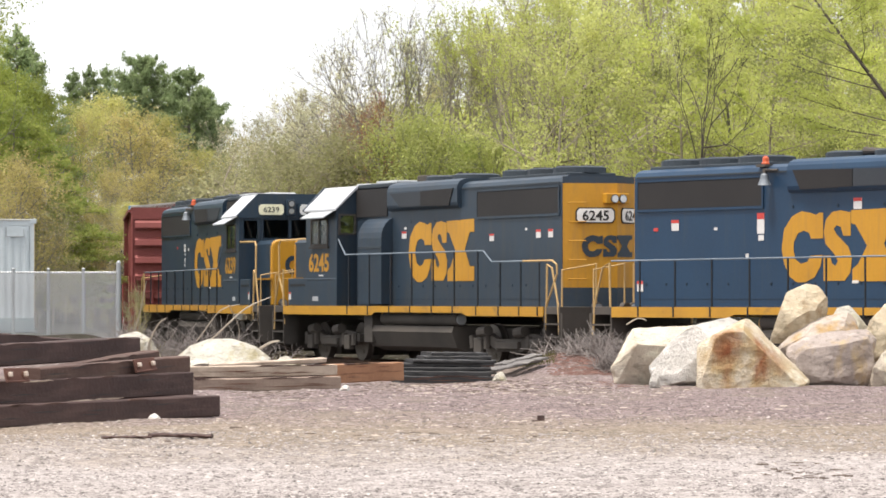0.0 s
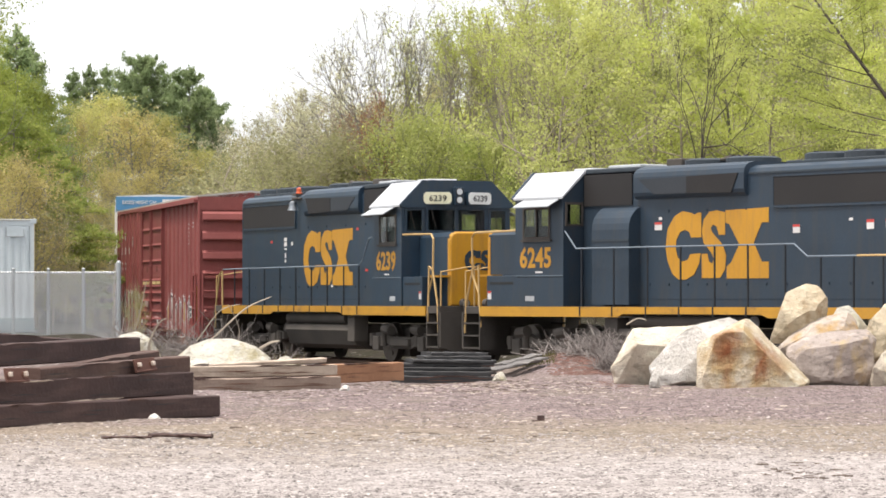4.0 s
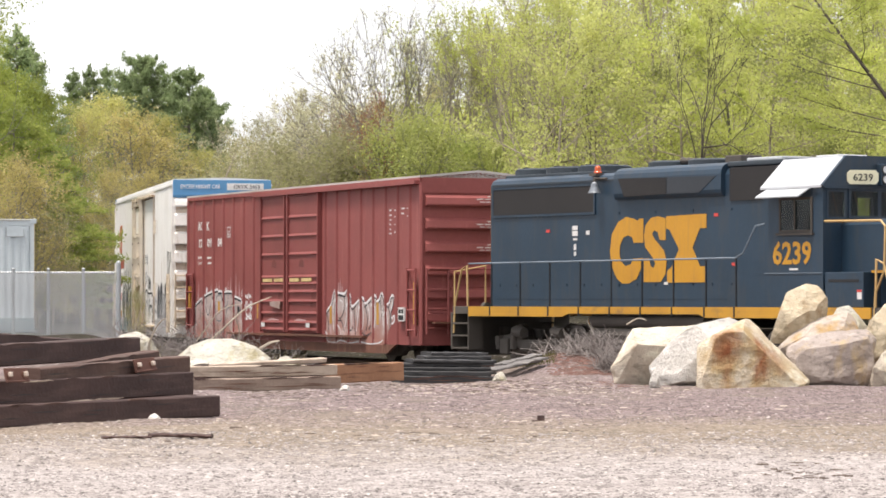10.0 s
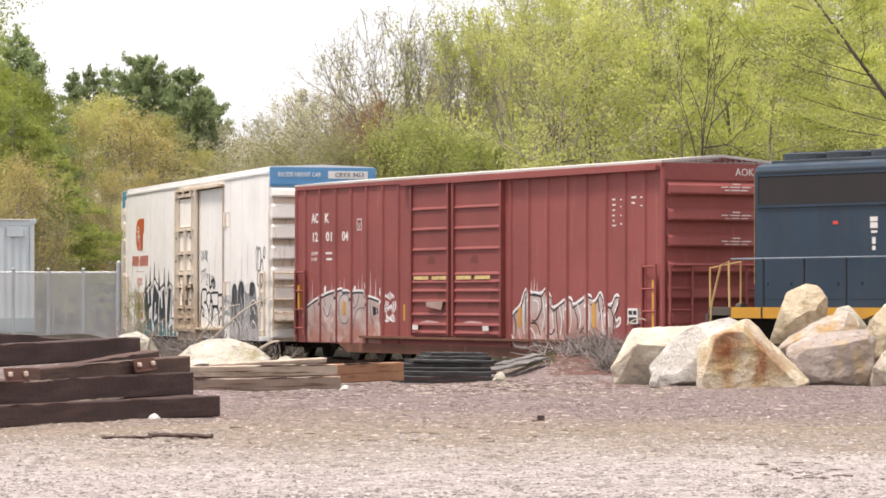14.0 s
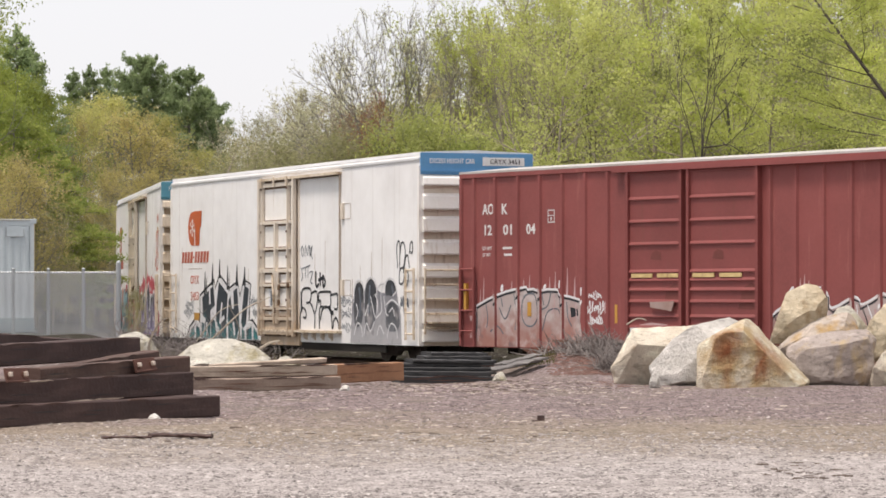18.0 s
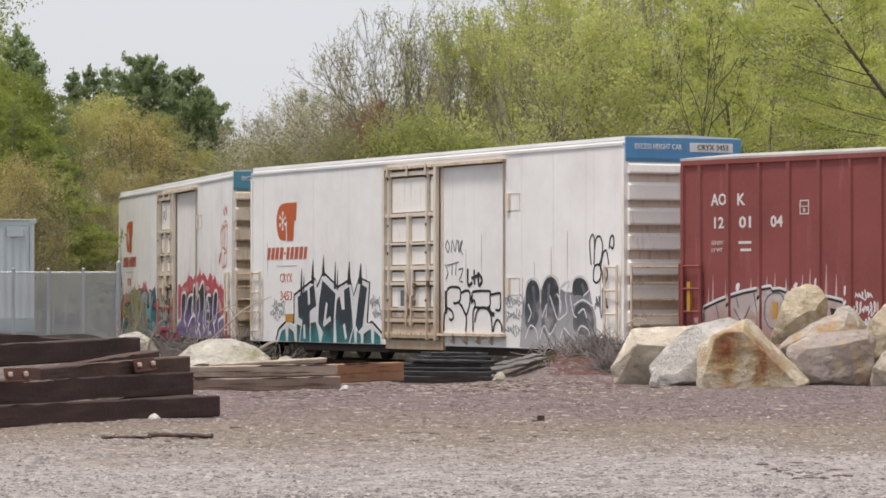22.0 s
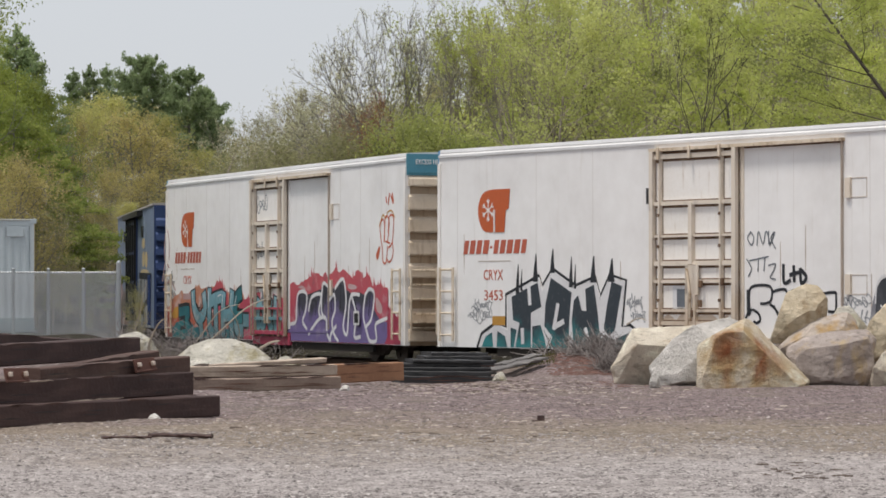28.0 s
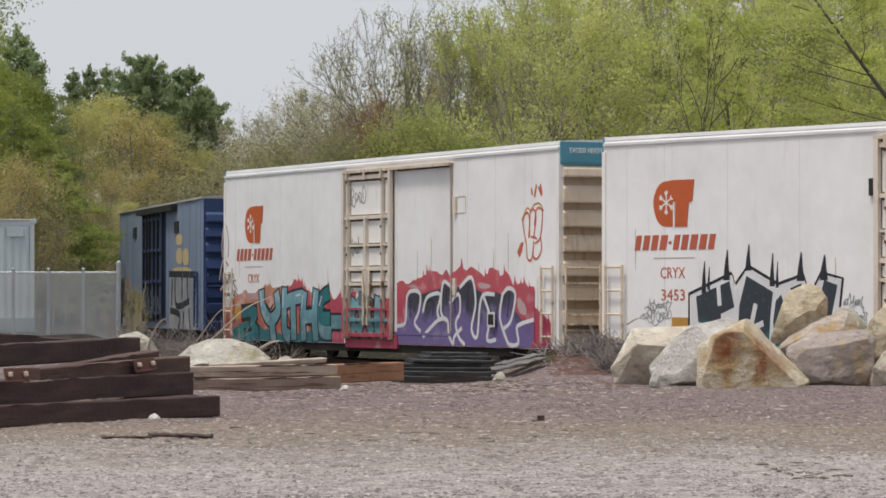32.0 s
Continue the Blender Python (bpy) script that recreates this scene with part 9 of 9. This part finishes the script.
        F.append(np.concatenate([base + 2 * i, base + 2 * j, base + 2 * j + 1, base + 2 * i + 1], 1))
    F = np.stack(F, 1).reshape(-1, 4)
    me = bpy.data.meshes.new("limbs")
    me.from_pydata(V.tolist(), [], F.tolist())
    me.polygons.foreach_set("use_smooth", [True] * len(F))
    return me


def grow(seed, H, crown, low, limbs, leaves, up=0.75, lean=(0, 0), twigs=5, trunk_r=0.16, puff=0.42, twig=0.008, layer=1.0, wander=0.05, limb=0.5):
    """Limbs and leaf points of a broad-leaved tree."""
    rg = np.random.RandomState(seed)
    sheet = np.array([1, 1, layer])
    segs, tips = [], []
    n = 12
    path = [np.zeros(3)]
    drift = rg.normal(size=2) * wander
    for i in range(1, n + 1):
        drift = drift * 0.8 + rg.normal(size=2) * wander
        path.append(path[-1] + np.array([(drift[0] + lean[0]) * H / n, (drift[1] + lean[1]) * H / n, H / n]))
    rad = [trunk_r * (1 - i / n) ** 0.9 + 0.02 for i in range(n + 1)]
    for i in range(n):
        segs.append((path[i], path[i + 1], rad[i], rad[i + 1]))

    def shoot(p, d, L, r, depth):
        k = (2, 3, 5)[depth]
        q = p
        for i in range(k):
            d = d + rg.normal(size=3) * 0.15 * sheet + np.array([0, 0, 0.07 * layer])
            d /= np.linalg.norm(d)
            e = q + d * L / k
            segs.append((q, e, r * (1 - i / k * 0.7), r * (1 - (i + 1) / k * 0.7)))
            if (depth == 2 and i >= 1) or (depth == 1 and i in (0, 1)):
                for _ in range(2 if depth > 1 else 1):
                    s = d * 0.75 + rg.normal(size=3) * 0.5 * sheet
                    s /= np.linalg.norm(s)
                    shoot(e, s, L * rg.uniform(0.35, 0.6), max(twig, r * 0.42), depth - 1)
            if depth <= 1:
                tips.append((e, L / k))
            q = e
    for j in range(limbs):
        t = low + (1 - low) * (j + rg.rand()) / limbs
        i = min(int(t * n), n - 1)
        p = path[i] + (path[i + 1] - path[i]) * (t * n - i)
        a = rg.uniform(0, 6.28) if j % 3 else j * 2.4
        prof = math.sin(math.pi * min(0.98, 0.18 + 0.78 * (t - low) / (1 - low))) ** 0.7
        e = up * rg.uniform(0.6, 1.2) + 0.35 * (t - low)
        d = np.array([math.cos(a) * math.cos(e), math.sin(a) * math.cos(e), math.sin(e)])
        shoot(p, d, crown * prof * rg.uniform(0.75, 1.15), max(0.022, rad[i] * limb), 2)
    tp = np.array([t[0] for t in tips])
    pick = rg.randint(len(tp), size=leaves)
    pts = tp[pick] + rg.normal(size=(leaves, 3)) * puff * sheet * (0.25 + rg.rand(leaves, 1) ** 2)
    return segs, pts, rg


def broadleaf(seed, H, crown, low, limbs, leaves, size, leaf, bark, label, sides=3, **kw):
    segs, pts, rg = grow(seed, H, crown, low, limbs, leaves, **kw)
    t = thing("tree", label, "tree", "trees of the wood")
    part("trunk", tube_mesh(segs, sides), bark, t)
    part("crown", quad_cloud(pts, size, rg), leaf, t)
    return t


def vase(seed, H, base, stems, spread, leaves, size, leaf, bark, label, tuft=0.15, trunk_r=0.17, twig=0.013, forks=4):
    """A tree whose stems fan out from one fork, with tufts of new leaf at the ends of its twigs."""
    rg = np.random.RandomState(seed)
    segs, tips = [], []

    def climb(p, d, L, r, depth):
        for i in range(3):
            d = d + rg.normal(size=3) * 0.09 + np.array([0, 0, 0.06])
            d /= np.linalg.norm(d)
            e = p + d * L / 3
            segs.append((p, e, r * (1 - 0.1 * i), r * (1 - 0.1 * (i + 1))))
            p = e
            if depth <= 2 and rg.rand() < 0.5:
                s = d * 0.8 + rg.normal(size=3) * 0.5
                s /= np.linalg.norm(s)
                q = p + s * rg.uniform(0.25, 0.6) * H / 15
                segs.append((p, q, twig, twig * 0.6))
                tips.append(q)
        if depth == 0:
            tips.append(p)
            return
        for j in range(3 if rg.rand() < 0.3 else 2):
            s = d + rg.normal(size=3) * 0.34
            climb(p, s / np.linalg.norm(s), L * rg.uniform(0.6, 0.92), max(twig, r * 0.62), depth - 1)

    p = np.zeros(3)
    for i in range(4):
        q = p + np.array([rg.normal() * 0.06, rg.normal() * 0.06, base * H / 4])
        segs.append((p, q, trunk_r * (1.15 - 0.08 * i), trunk_r * (1.07 - 0.08 * i)))
        p = q
    L = (1 - base) * H / 3.0
    for j in range(stems):
        a, tilt = 2.4 * j + rg.uniform(-0.4, 0.4), spread * (0.12 + 0.88 * j / stems)
        d = np.array([math.cos(a) * math.sin(tilt), math.sin(a) * math.sin(tilt), math.cos(tilt)])
        climb(p - np.array([0, 0, base * H * 0.4 * rg.rand() * j / stems]), d, L, trunk_r * 0.5, forks)
    tp = np.array(tips)
    pts = tp[rg.randint(len(tp), size=leaves)] + rg.normal(size=(leaves, 3)) * tuft * (0.3 + rg.rand(leaves, 1))
    t = thing("tree", label, "tree", "trees of the wood")
    part("trunk", tube_mesh(segs, 4), bark, t)
    part("crown", quad_cloud(pts, size, rg), leaf, t)
    return t


def pine(seed, H, crown, leaves, label, needles=LEAF_PINE, size=0.125, domed=0.0, low=0.3, rise=0.3):
    """A pine: whorled limbs whose side shoots turn up into tufts of needles."""
    rg = np.random.RandomState(seed)
    segs, tufts = [], []
    n = 10
    for i in range(n):
        segs.append((np.array([0, 0, H * i / n]), np.array([0, 0, H * (i + 1) / n]), 0.26 * (1 - i / n) + 0.03, 0.26 * (1 - (i + 1) / n) + 0.03))
    limbs = 56
    for j in range(limbs):
        t = j / limbs
        a = j * 2.4 + rg.uniform(-0.5, 0.5)
        taper = (1 - t) ** 0.75 * (0.55 + 0.45 * min(1, t * 4)) + 0.07
        dome = math.sqrt(max(0.04, 1 - (2 * t - 1) ** 2))
        L = crown * (taper * (1 - domed) + dome * domed) * rg.uniform(0.55, 1.12)
        p = np.array([0, 0, H * (low + (0.98 - low) * t)])
        d = np.array([math.cos(a), math.sin(a), rise * rg.uniform(-0.3, 1.2) + 0.5 * t * domed])
        q = p + d * L
        segs.append((p, q, 0.05, 0.015))
        for k in range(int(8 + L * 14)):
            u = rg.uniform(0.25, 1.0)
            foot = p + (q - p) * u + rg.normal(size=3) * np.array([0.26, 0.26, 0.08]) * (0.4 + u * 0.25 * L)
            tufts.append((foot, np.array([d[0] * 0.25, d[1] * 0.25, 1.0]) * rg.uniform(0.16, 0.46)))
    for k in range(7):
        tufts.append((np.array([rg.normal() * 0.14, rg.normal() * 0.14, H * rg.uniform(0.955, 1.0)]), np.array([rg.normal() * 0.1, rg.normal() * 0.1, 0.5])))
    foot, shoot = np.array([f for f, s in tufts]), np.array([s for f, s in tufts])
    k = rg.randint(len(foot), size=leaves)
    u = rg.rand(leaves, 1)
    pts = foot[k] + shoot[k] * u + rg.normal(size=(leaves, 3)) * np.array([0.17, 0.17, 0.09]) * (1.2 - 0.7 * u)
    t = thing("pine_tree", label, "tree", "pines of the wood")
    part("trunk", tube_mesh(segs, 5), BARK, t)
    part("crown", quad_cloud(pts, size, rg), needles, t)
    return t


def set_tree(proto, b, y, top, width=1.0, turn=None, label=""):
    """A copy of a tree at a bearing and distance, its tip at the given height."""
    x = across(b, y)
    z = floor_z(x, y) - 0.1
    H = PROTO_H[proto.name]
    ob = copy_thing(proto, pose(x, y, z, 0, 0, turn if turn is not None else random.uniform(0, 360)))
    k = (top - z) / H
    ob.scale = (k * width, k * width, k)
    if label:
        ob["label"] = label
    return ob


PROTO_H = {}


def proto(t, H):
    PROTO_H[t.name] = max(v.co.z for o in t.children for v in o.data.vertices)
    t.matrix_basis = pose(0, -4000, -200)
    return t


FAR = [proto(broadleaf(350 + k, 14, 4.6, 0.1, 9, 6500, 0.12, (LEAF_LIME, LEAF_OLIVE)[k], BARK, "tree of the far wood in yellow-green leaf", puff=0.85), 14) for k in range(2)]
GREENS = [proto(broadleaf(100 + k, 15, 4.6, 0.18, 11, 8500, 0.075, (LEAF_SOFT, LEAF_LIME, LEAF_LIME)[k], (BARKPALE, BARK, BARKPALE)[k], "tall broad-leaved tree in fresh light green leaf"), 15) for k in range(3)]
SPARSE = [proto(broadleaf(200 + k, 15, 4.8, 0.22, 24, 6500, 0.06, (LEAF_PALE, LEAF_LIME, LEAF_OLIVE)[k], BARKPALE, "tall tree with bare grey limbs and first olive leaves", puff=0.24), 15) for k in range(3)]
RUSTY = [proto(broadleaf(300, 15, 4.8, 0.25, 26, 4200, 0.08, LEAF_RUST, BARK, "tall tree with reddish buds on dark limbs", puff=0.26), 15)]
LOWS = [proto(broadleaf(400 + k, 6, 3.0, 0.05, 14, 5600, 0.054, (LEAF_LIME, LEAF_OCHRE, LEAF_DUSK)[k], (BARK, BARKPALE, BARKPALE)[k], ("low spreading tree in fresh green leaf", "low tree with ochre new leaves", "low tree with grey twigs and olive buds")[k], trunk_r=0.1), 6) for k in range(3)]
TWIGGY = [proto(vase(320 + k, 15, 0.42, (11, 7, 6)[k], (1.15, 0.75, 0.6)[k], (9000, 9500, 5200)[k], (0.052, 0.058, 0.055)[k], (LEAF_PALE, LEAF_LIME, LEAF_PALE)[k], (BARK, BARKPALE, BARKPALE)[k], ("tall tree with dark fanned limbs and pale tufts of new leaf", "tall grey-limbed tree with light green tufts of new leaf", "slim grey tree with pale buds")[k], tuft=(0.12, 0.2, 0.12)[k], forks=(5, 4, 4)[k], twig=(0.012, 0.014, 0.012)[k]), 15) for k in range(3)]
SHRUBS = [proto(broadleaf(470 + k, 7, 3.2, 0.03, 18, 9500, 0.06, (LEAF_GREEN, LEAF_BOUGH)[k], BARK, "low dense tree in mid-green leaf", trunk_r=0.1, puff=0.5), 7) for k in range(2)] + [proto(broadleaf(475, 7, 3.2, 0.03, 22, 6500, 0.058, LEAF_DUSK, BARK, "low twiggy tree with dull olive buds", trunk_r=0.1, puff=0.45, up=1.0), 7)]
SLIM = proto(vase(340, 15, 0.5, 5, 0.5, 3800, 0.064, LEAF_SOFT, BARKDARK, "slim dark-stemmed tree with light green tufts", tuft=0.2, trunk_r=0.13), 15)
FULL = [proto(broadleaf(130 + k, 13, 4.4, 0.04, 26, 12500, 0.072, (LEAF_SOFT, LEAF_LIME, LEAF_GREEN)[k], BARKPALE, "spreading tree in layered fresh green leaf", puff=0.46, up=0.2, trunk_r=0.12, layer=0.42), 13) for k in range(3)]
OCHRE = [proto(broadleaf(450 + k, 12, 4.4, 0.12, 26, (7500, 10500)[k], 0.075, (LEAF_OCHRE, LEAF_MOSS)[k], (BARK, BARKPALE)[k], "feathery tree with yellow-ochre new leaves on pale limbs", puff=0.38), 12) for k in range(2)]
PINES = [proto(pine(500 + k, 16, (4.0, 6.2, 4.8)[k], (20000, 28000, 15000)[k], ("tall dark green pine with a rounded head above the wood", "tall dark green pine with tufted boughs above the wood", "dark green pine with upturned tufts")[k], domed=(1.0, 0.25, 0.1)[k], low=(0.58, 0.3, 0.35)[k], rise=(0.1, 0.4, 0.45)[k]), 16) for k in range(3)]
BOUGHS = proto(pine(520, 16, 7.5, 27000, "broad green pine with drooping boughs", LEAF_BOUGH, 0.10, rise=-0.1, low=0.12), 16)


def tip(py, y):
    """Height of what shows at an angle of (530.5 - py) above the level line, y metres ahead."""
    return EYE + (530.5 - py) * y / 6178.7


# skyline pines and far wood
for b, y, py, p, w in ((-527, 205, 88, 0, 0.62), (-449, 200, 112, 1, 0.72), (-420, 202, 150, 1, 0.5), (-418, 203, 150, 2, 0.6), (-625, 210, 111, 2, 0.62), (-596, 214, 110, 2, 0.55), (-655, 212, 118, 2, 0.62), (-480, 212, 140, 1, 0.7), (-560, 212, 125, 1, 0.6)):
    set_tree(PINES[p], b, y, tip(py, y), w)
for k, (b, y, py, w) in enumerate(((-380, 196, 205, 1.0), (-345, 190, 182, 0.9), (-310, 200, 190, 0.9), (-270, 192, 170, 0.9), (-235, 186, 150, 0.9), (-205, 182, 130, 0.9), (-410, 204, 240, 1.0), (-390, 180, 235, 0.9), (-345, 176, 228, 0.9), (-285, 174, 222, 0.9), (-300, 178, 215, 0.9), (-250, 205, 160, 0.9))):
    set_tree(TWIGGY[2] if k % 3 == 0 else SPARSE[0 if k % 4 else 2], b, y, tip(py, y), w)
for b, y, py, p, w, turn in ((-84, 136, -20, 0, 0.85, 60), (-190, 150, 95, 2, 0.9, 200), (8, 138, -35, 1, 0.7, 10), (48, 140, -30, 1, 0.9, 150), (110, 142, 10, 1, 0.7, 250), (160, 137, -40, 2, 0.8, 70), (-60, 168, 120, 2, 0.9, 20)):
    set_tree(TWIGGY[p], b, y, tip(py, y), w, turn)
for b, y, py, w in ((-165, 150, 175, 0.7), (-112, 132, 150, 0.5), (-140, 136, 190, 0.5)):
    set_tree(RUSTY[0], b, y, tip(py, y), w)
for k in range(16):
    b = 165 + k * 52 + (k * 37 % 23) - 11
    y = 104 + (k * 53 % 41)
    set_tree(TWIGGY[1] if k < 2 else GREENS[k % 3] if k % 4 else SPARSE[1], b, y, tip(-60 - (k * 71 % 150), y), 0.85)
for k in range(8):
    b = 190 + k * 95 + (k * 29 % 31)
    y = 150 + (k * 31 % 37)
    set_tree(SPARSE[(k + 1) % 3] if k % 3 else GREENS[k % 3], b, y, tip(-60 - (k * 41 % 120), y), 1.0)
# middle storey that closes the wood below the bare crowns
for k in range(15):
    b = -225 + k * 40 + (k * 37 % 23)
    y = 146 + (k * 53 % 24)
    py = 95 + 45 * math.sin(k * 1.9) + (40 if k < 4 else 0) - (30 if k > 9 else 0)
    set_tree(SPARSE[0] if k < 3 else (SPARSE[2], SPARSE[1], GREENS[1], OCHRE[1])[k % 4], b, y, tip(max(py, 170) if k < 10 else py, y), 0.95)
for k in range(16):
    b = -150 + k * 64 + (k * 29 % 31)
    y = 186 + (k * 37 % 20)
    set_tree(FAR[1 if k < 4 else k % 2], b, y, tip(150 - 9 * k + 25 * math.sin(k * 2.3), y), 1.05)
# under-storey and the wood's edge
for k in range(18):
    b = -270 + k * 66 + (k * 31 % 27) - 13
    y = max(95, 134 - k * 1.6) + (k * 17 % 15)
    set_tree(LOWS[0] if k > 2 and k % 5 not in (2, 4) else LOWS[2], b, y, tip(240 - (k * 43 % 80), y), 1.25)
for k in range(8):
    b = -330 + k * 150 + (k * 23 % 31)
    y = 146 + (k * 19 % 25)
    set_tree(LOWS[2 if k < 3 else k % 3], b, y, tip(200 - (k * 37 % 90), y), 1.2)
# green thicket under the bare crowns
for b, y, py, p, w in ((-215, 139, 232, 1, 0.9), (-160, 136, 225, 0, 1.0), (-105, 134, 205, 0, 1.0), (-60, 131, 160, 0, 1.1), (-20, 130, 172, 0, 1.0), (30, 129, 185, 1, 0.9), (80, 128, 190, 0, 1.0), (140, 126, 200, 1, 1.0), (-260, 150, 250, 1, 1.0), (205, 124, 215, 0, 1.0), (-300, 162, 235, 2, 1.1), (-345, 164, 245, 2, 1.1), (-255, 158, 225, 2, 1.1), (-215, 155, 205, 2, 1.0), (-385, 160, 262, 2, 1.1), (-190, 144, 200, 2, 0.9), (-325, 155, 280, 2, 1.1), (-280, 152, 275, 2, 1.1)):
    set_tree(SHRUBS[p], b, y, tip(py, y), w)
# light crowns that show between the nearer stems
for b, y, py, w in ((60, 158, 120, 0.9), (120, 152, 75, 0.9), (180, 156, 45, 0.9), (240, 150, 60, 0.9), (300, 155, 30, 0.9), (360, 151, 50, 0.9), (420, 154, 20, 0.9)):
    set_tree(FULL[1], b, y, tip(py, y), w)
# slim dark stems before the leafy edge
for b, y, py, w, turn in ((462, 97, -60, 0.6, 30), (195, 112, 10, 0.6, 60), (270, 108, -30, 0.55, 310)):
    set_tree(SLIM, b, y, tip(py, y), w, turn)
# leafy edge that hides most trunks to the right
for k in range(11):
    b = 235 + k * 58 + (k * 37 % 29) - 14
    y = 101 + (k * 29 % 17)
    set_tree(FULL[(0, 1, 2, 1)[k % 4]], b, y, tip(-30 + (k * 67 % 170), y), 0.9)
# ochre scrub and trees at the left
for k, (b, y, py, p, w) in enumerate(((-598, 176, 150, 1, 1.1), (-628, 172, 172, 1, 1.0), (-545, 168, 180, 0, 1.25), (-510, 172, 186, 1, 1.0), (-490, 170, 228, 0, 1.15), (-435, 174, 250, 1, 1.1), (-645, 162, 200, 0, 1.1), (-590, 160, 290, 0, 1.1), (-515, 162, 290, 0, 1.1), (-690, 152, 320, 0, 1.1), (-620, 150, 350, 0, 1.2), (-560, 158, 350, 1, 1.1))):
    set_tree(OCHRE[p], b, y, tip(py, y), w)
for k, (b, y, py, p, w) in enumerate(((-450, 166, 320, 2, 1.2), (-620, 148, 385, 2, 1.3), (-560, 156, 370, 1, 1.2), (-720, 140, 395, 2, 1.2), (-660, 138, 400, 1, 1.2), (-340, 174, 270, 2, 1.2), (-300, 170, 265, 2, 1.2), (-375, 180, 290, 1, 1.2), (-260, 172, 250, 2, 1.2), (-760, 150, 330, 1, 1.3))):
    set_tree(LOWS[p], b, y, tip(py, y), w)
# the large green tree at the left edge
DENSE = proto(broadleaf(700, 15, 4.8, 0.12, 24, 24000, 0.068, LEAF_DEEP, BARK, "large broad-leaved tree in dense yellow-green leaf", puff=0.5), 15)
for b, y, py, w, turn in ((-672, 121, 262, 1.0, 200), (-715, 119, 215, 1.1, 100), (-760, 117, 170, 1.0, 30)):
    set_tree(BOUGHS, b, y, tip(py, y), w, turn)
set_tree(DENSE, -885, 112, tip(-110, 112), 0.9, 40, "large broad-leaved tree in yellow-green leaf beside the yard")
set_tree(DENSE, -768, 122, tip(72, 122), 0.85, 160)
set_tree(DENSE, -712, 123, tip(112, 123), 0.85, 250)
set_tree(DENSE, -785, 118, tip(130, 118), 0.9, 80)
set_tree(PINES[2], -756, 126, tip(40, 126), 0.7, 70)
set_tree(PINES[2], -728, 128, tip(72, 128), 0.7, 170)
set_tree(OCHRE[0], -762, 104, tip(262, 104), 1.2)
set_tree(LOWS[1], -790, 108, tip(250, 108), 1.1)
for b, y, py, p, w in ((-740, 105, 312, 1, 0.85), (-720, 107, 345, 2, 0.9), (-690, 109, 385, 1, 0.85), (-755, 106, 340, 2, 1.0), (-655, 152, 325, 1, 1.0), (-615, 150, 335, 2, 1.1), (-640, 122, 345, 1, 0.5), (-668, 118, 362, 2, 0.55), (-618, 126, 385, 1, 0.4)):
    set_tree(LOWS[p], b, y, tip(py, y), w)
set_tree(LOWS[2], -550, 82, 2.2, 0.45)
set_tree(LOWS[1], -535, 84, 1.9, 0.4)
# tree leaning in from the right
LEANER = proto(broadleaf(600, 14, 5.4, 0.3, 26, 34000, 0.055, LEAF_LIME, BARKDARK, "leaning tree with dark limbs in layered lime leaf", lean=(-0.74, 0), up=0.12, trunk_r=0.16, limb=0.3, layer=0.3, wander=0.015, puff=0.5), 14)
set_tree(LEANER, 1102, 88, 11.5, 1.0, 0)
# trees out of view that close the wood to the sides
for k in range(6):
    set_tree(FAR[k % 2], 900 + k * 160, 100 + (k * 37 % 60), 14 + k % 4, 1.0)
    set_tree(LOWS[k % 3], -900 - k * 150, 130 + (k * 37 % 60), 6 + k % 4, 1.2)
for t in [BOUGHS, SLIM] + TWIGGY + SHRUBS + FAR + FULL + GREENS + SPARSE + RUSTY + LOWS + OCHRE + [DENSE] + PINES + [LEANER]:
    for o in (*t.children_recursive, t):
        bpy.data.objects.remove(o)

# ---- what moves ----
def body_pose(s, half, turned):
    a, b = rail_at(s + half), rail_at(s - half)
    d = a - b
    return pose(*((a + b) / 2), 0, 0, math.degrees(math.atan2(d.y, d.x)) + (180 if turned else 0))


def motions():
    times = [k * 0.5 for k in range(65)]
    fine = [k / 6 for k in range(193)]
    for ob, trs, place, half, turned in VEHICLES:
        sg = -1 if turned else 1
        walk(ob, [(t, body_pose(train_at(t) + place, half, turned)) for t in times])
        for tr in trs:
            x = tr.location.x
            rows = []
            for t in times[::2]:
                s = train_at(t) + place + sg * x
                p, q = rail_at(s + 0.9), rail_at(s - 0.9)
                e = body_pose(train_at(t) + place, half, turned)
                yaw = math.degrees(math.atan2(p.y - q.y, p.x - q.x)) + (180 if turned else 0) - math.degrees(e.to_euler().z)
                rows.append((t, pose(x, 0, 0, 0, 0, (yaw + 180) % 360 - 180)))
            walk(tr, rows)
        for ws, r, a in WHEELS:
            if ws.parent in trs:
                walk(ws, [(t, pose(a, 0, r, 0, math.degrees(sg * (train_at(t) - train_at(0)) / r), 0)) for t in fine])


motions()
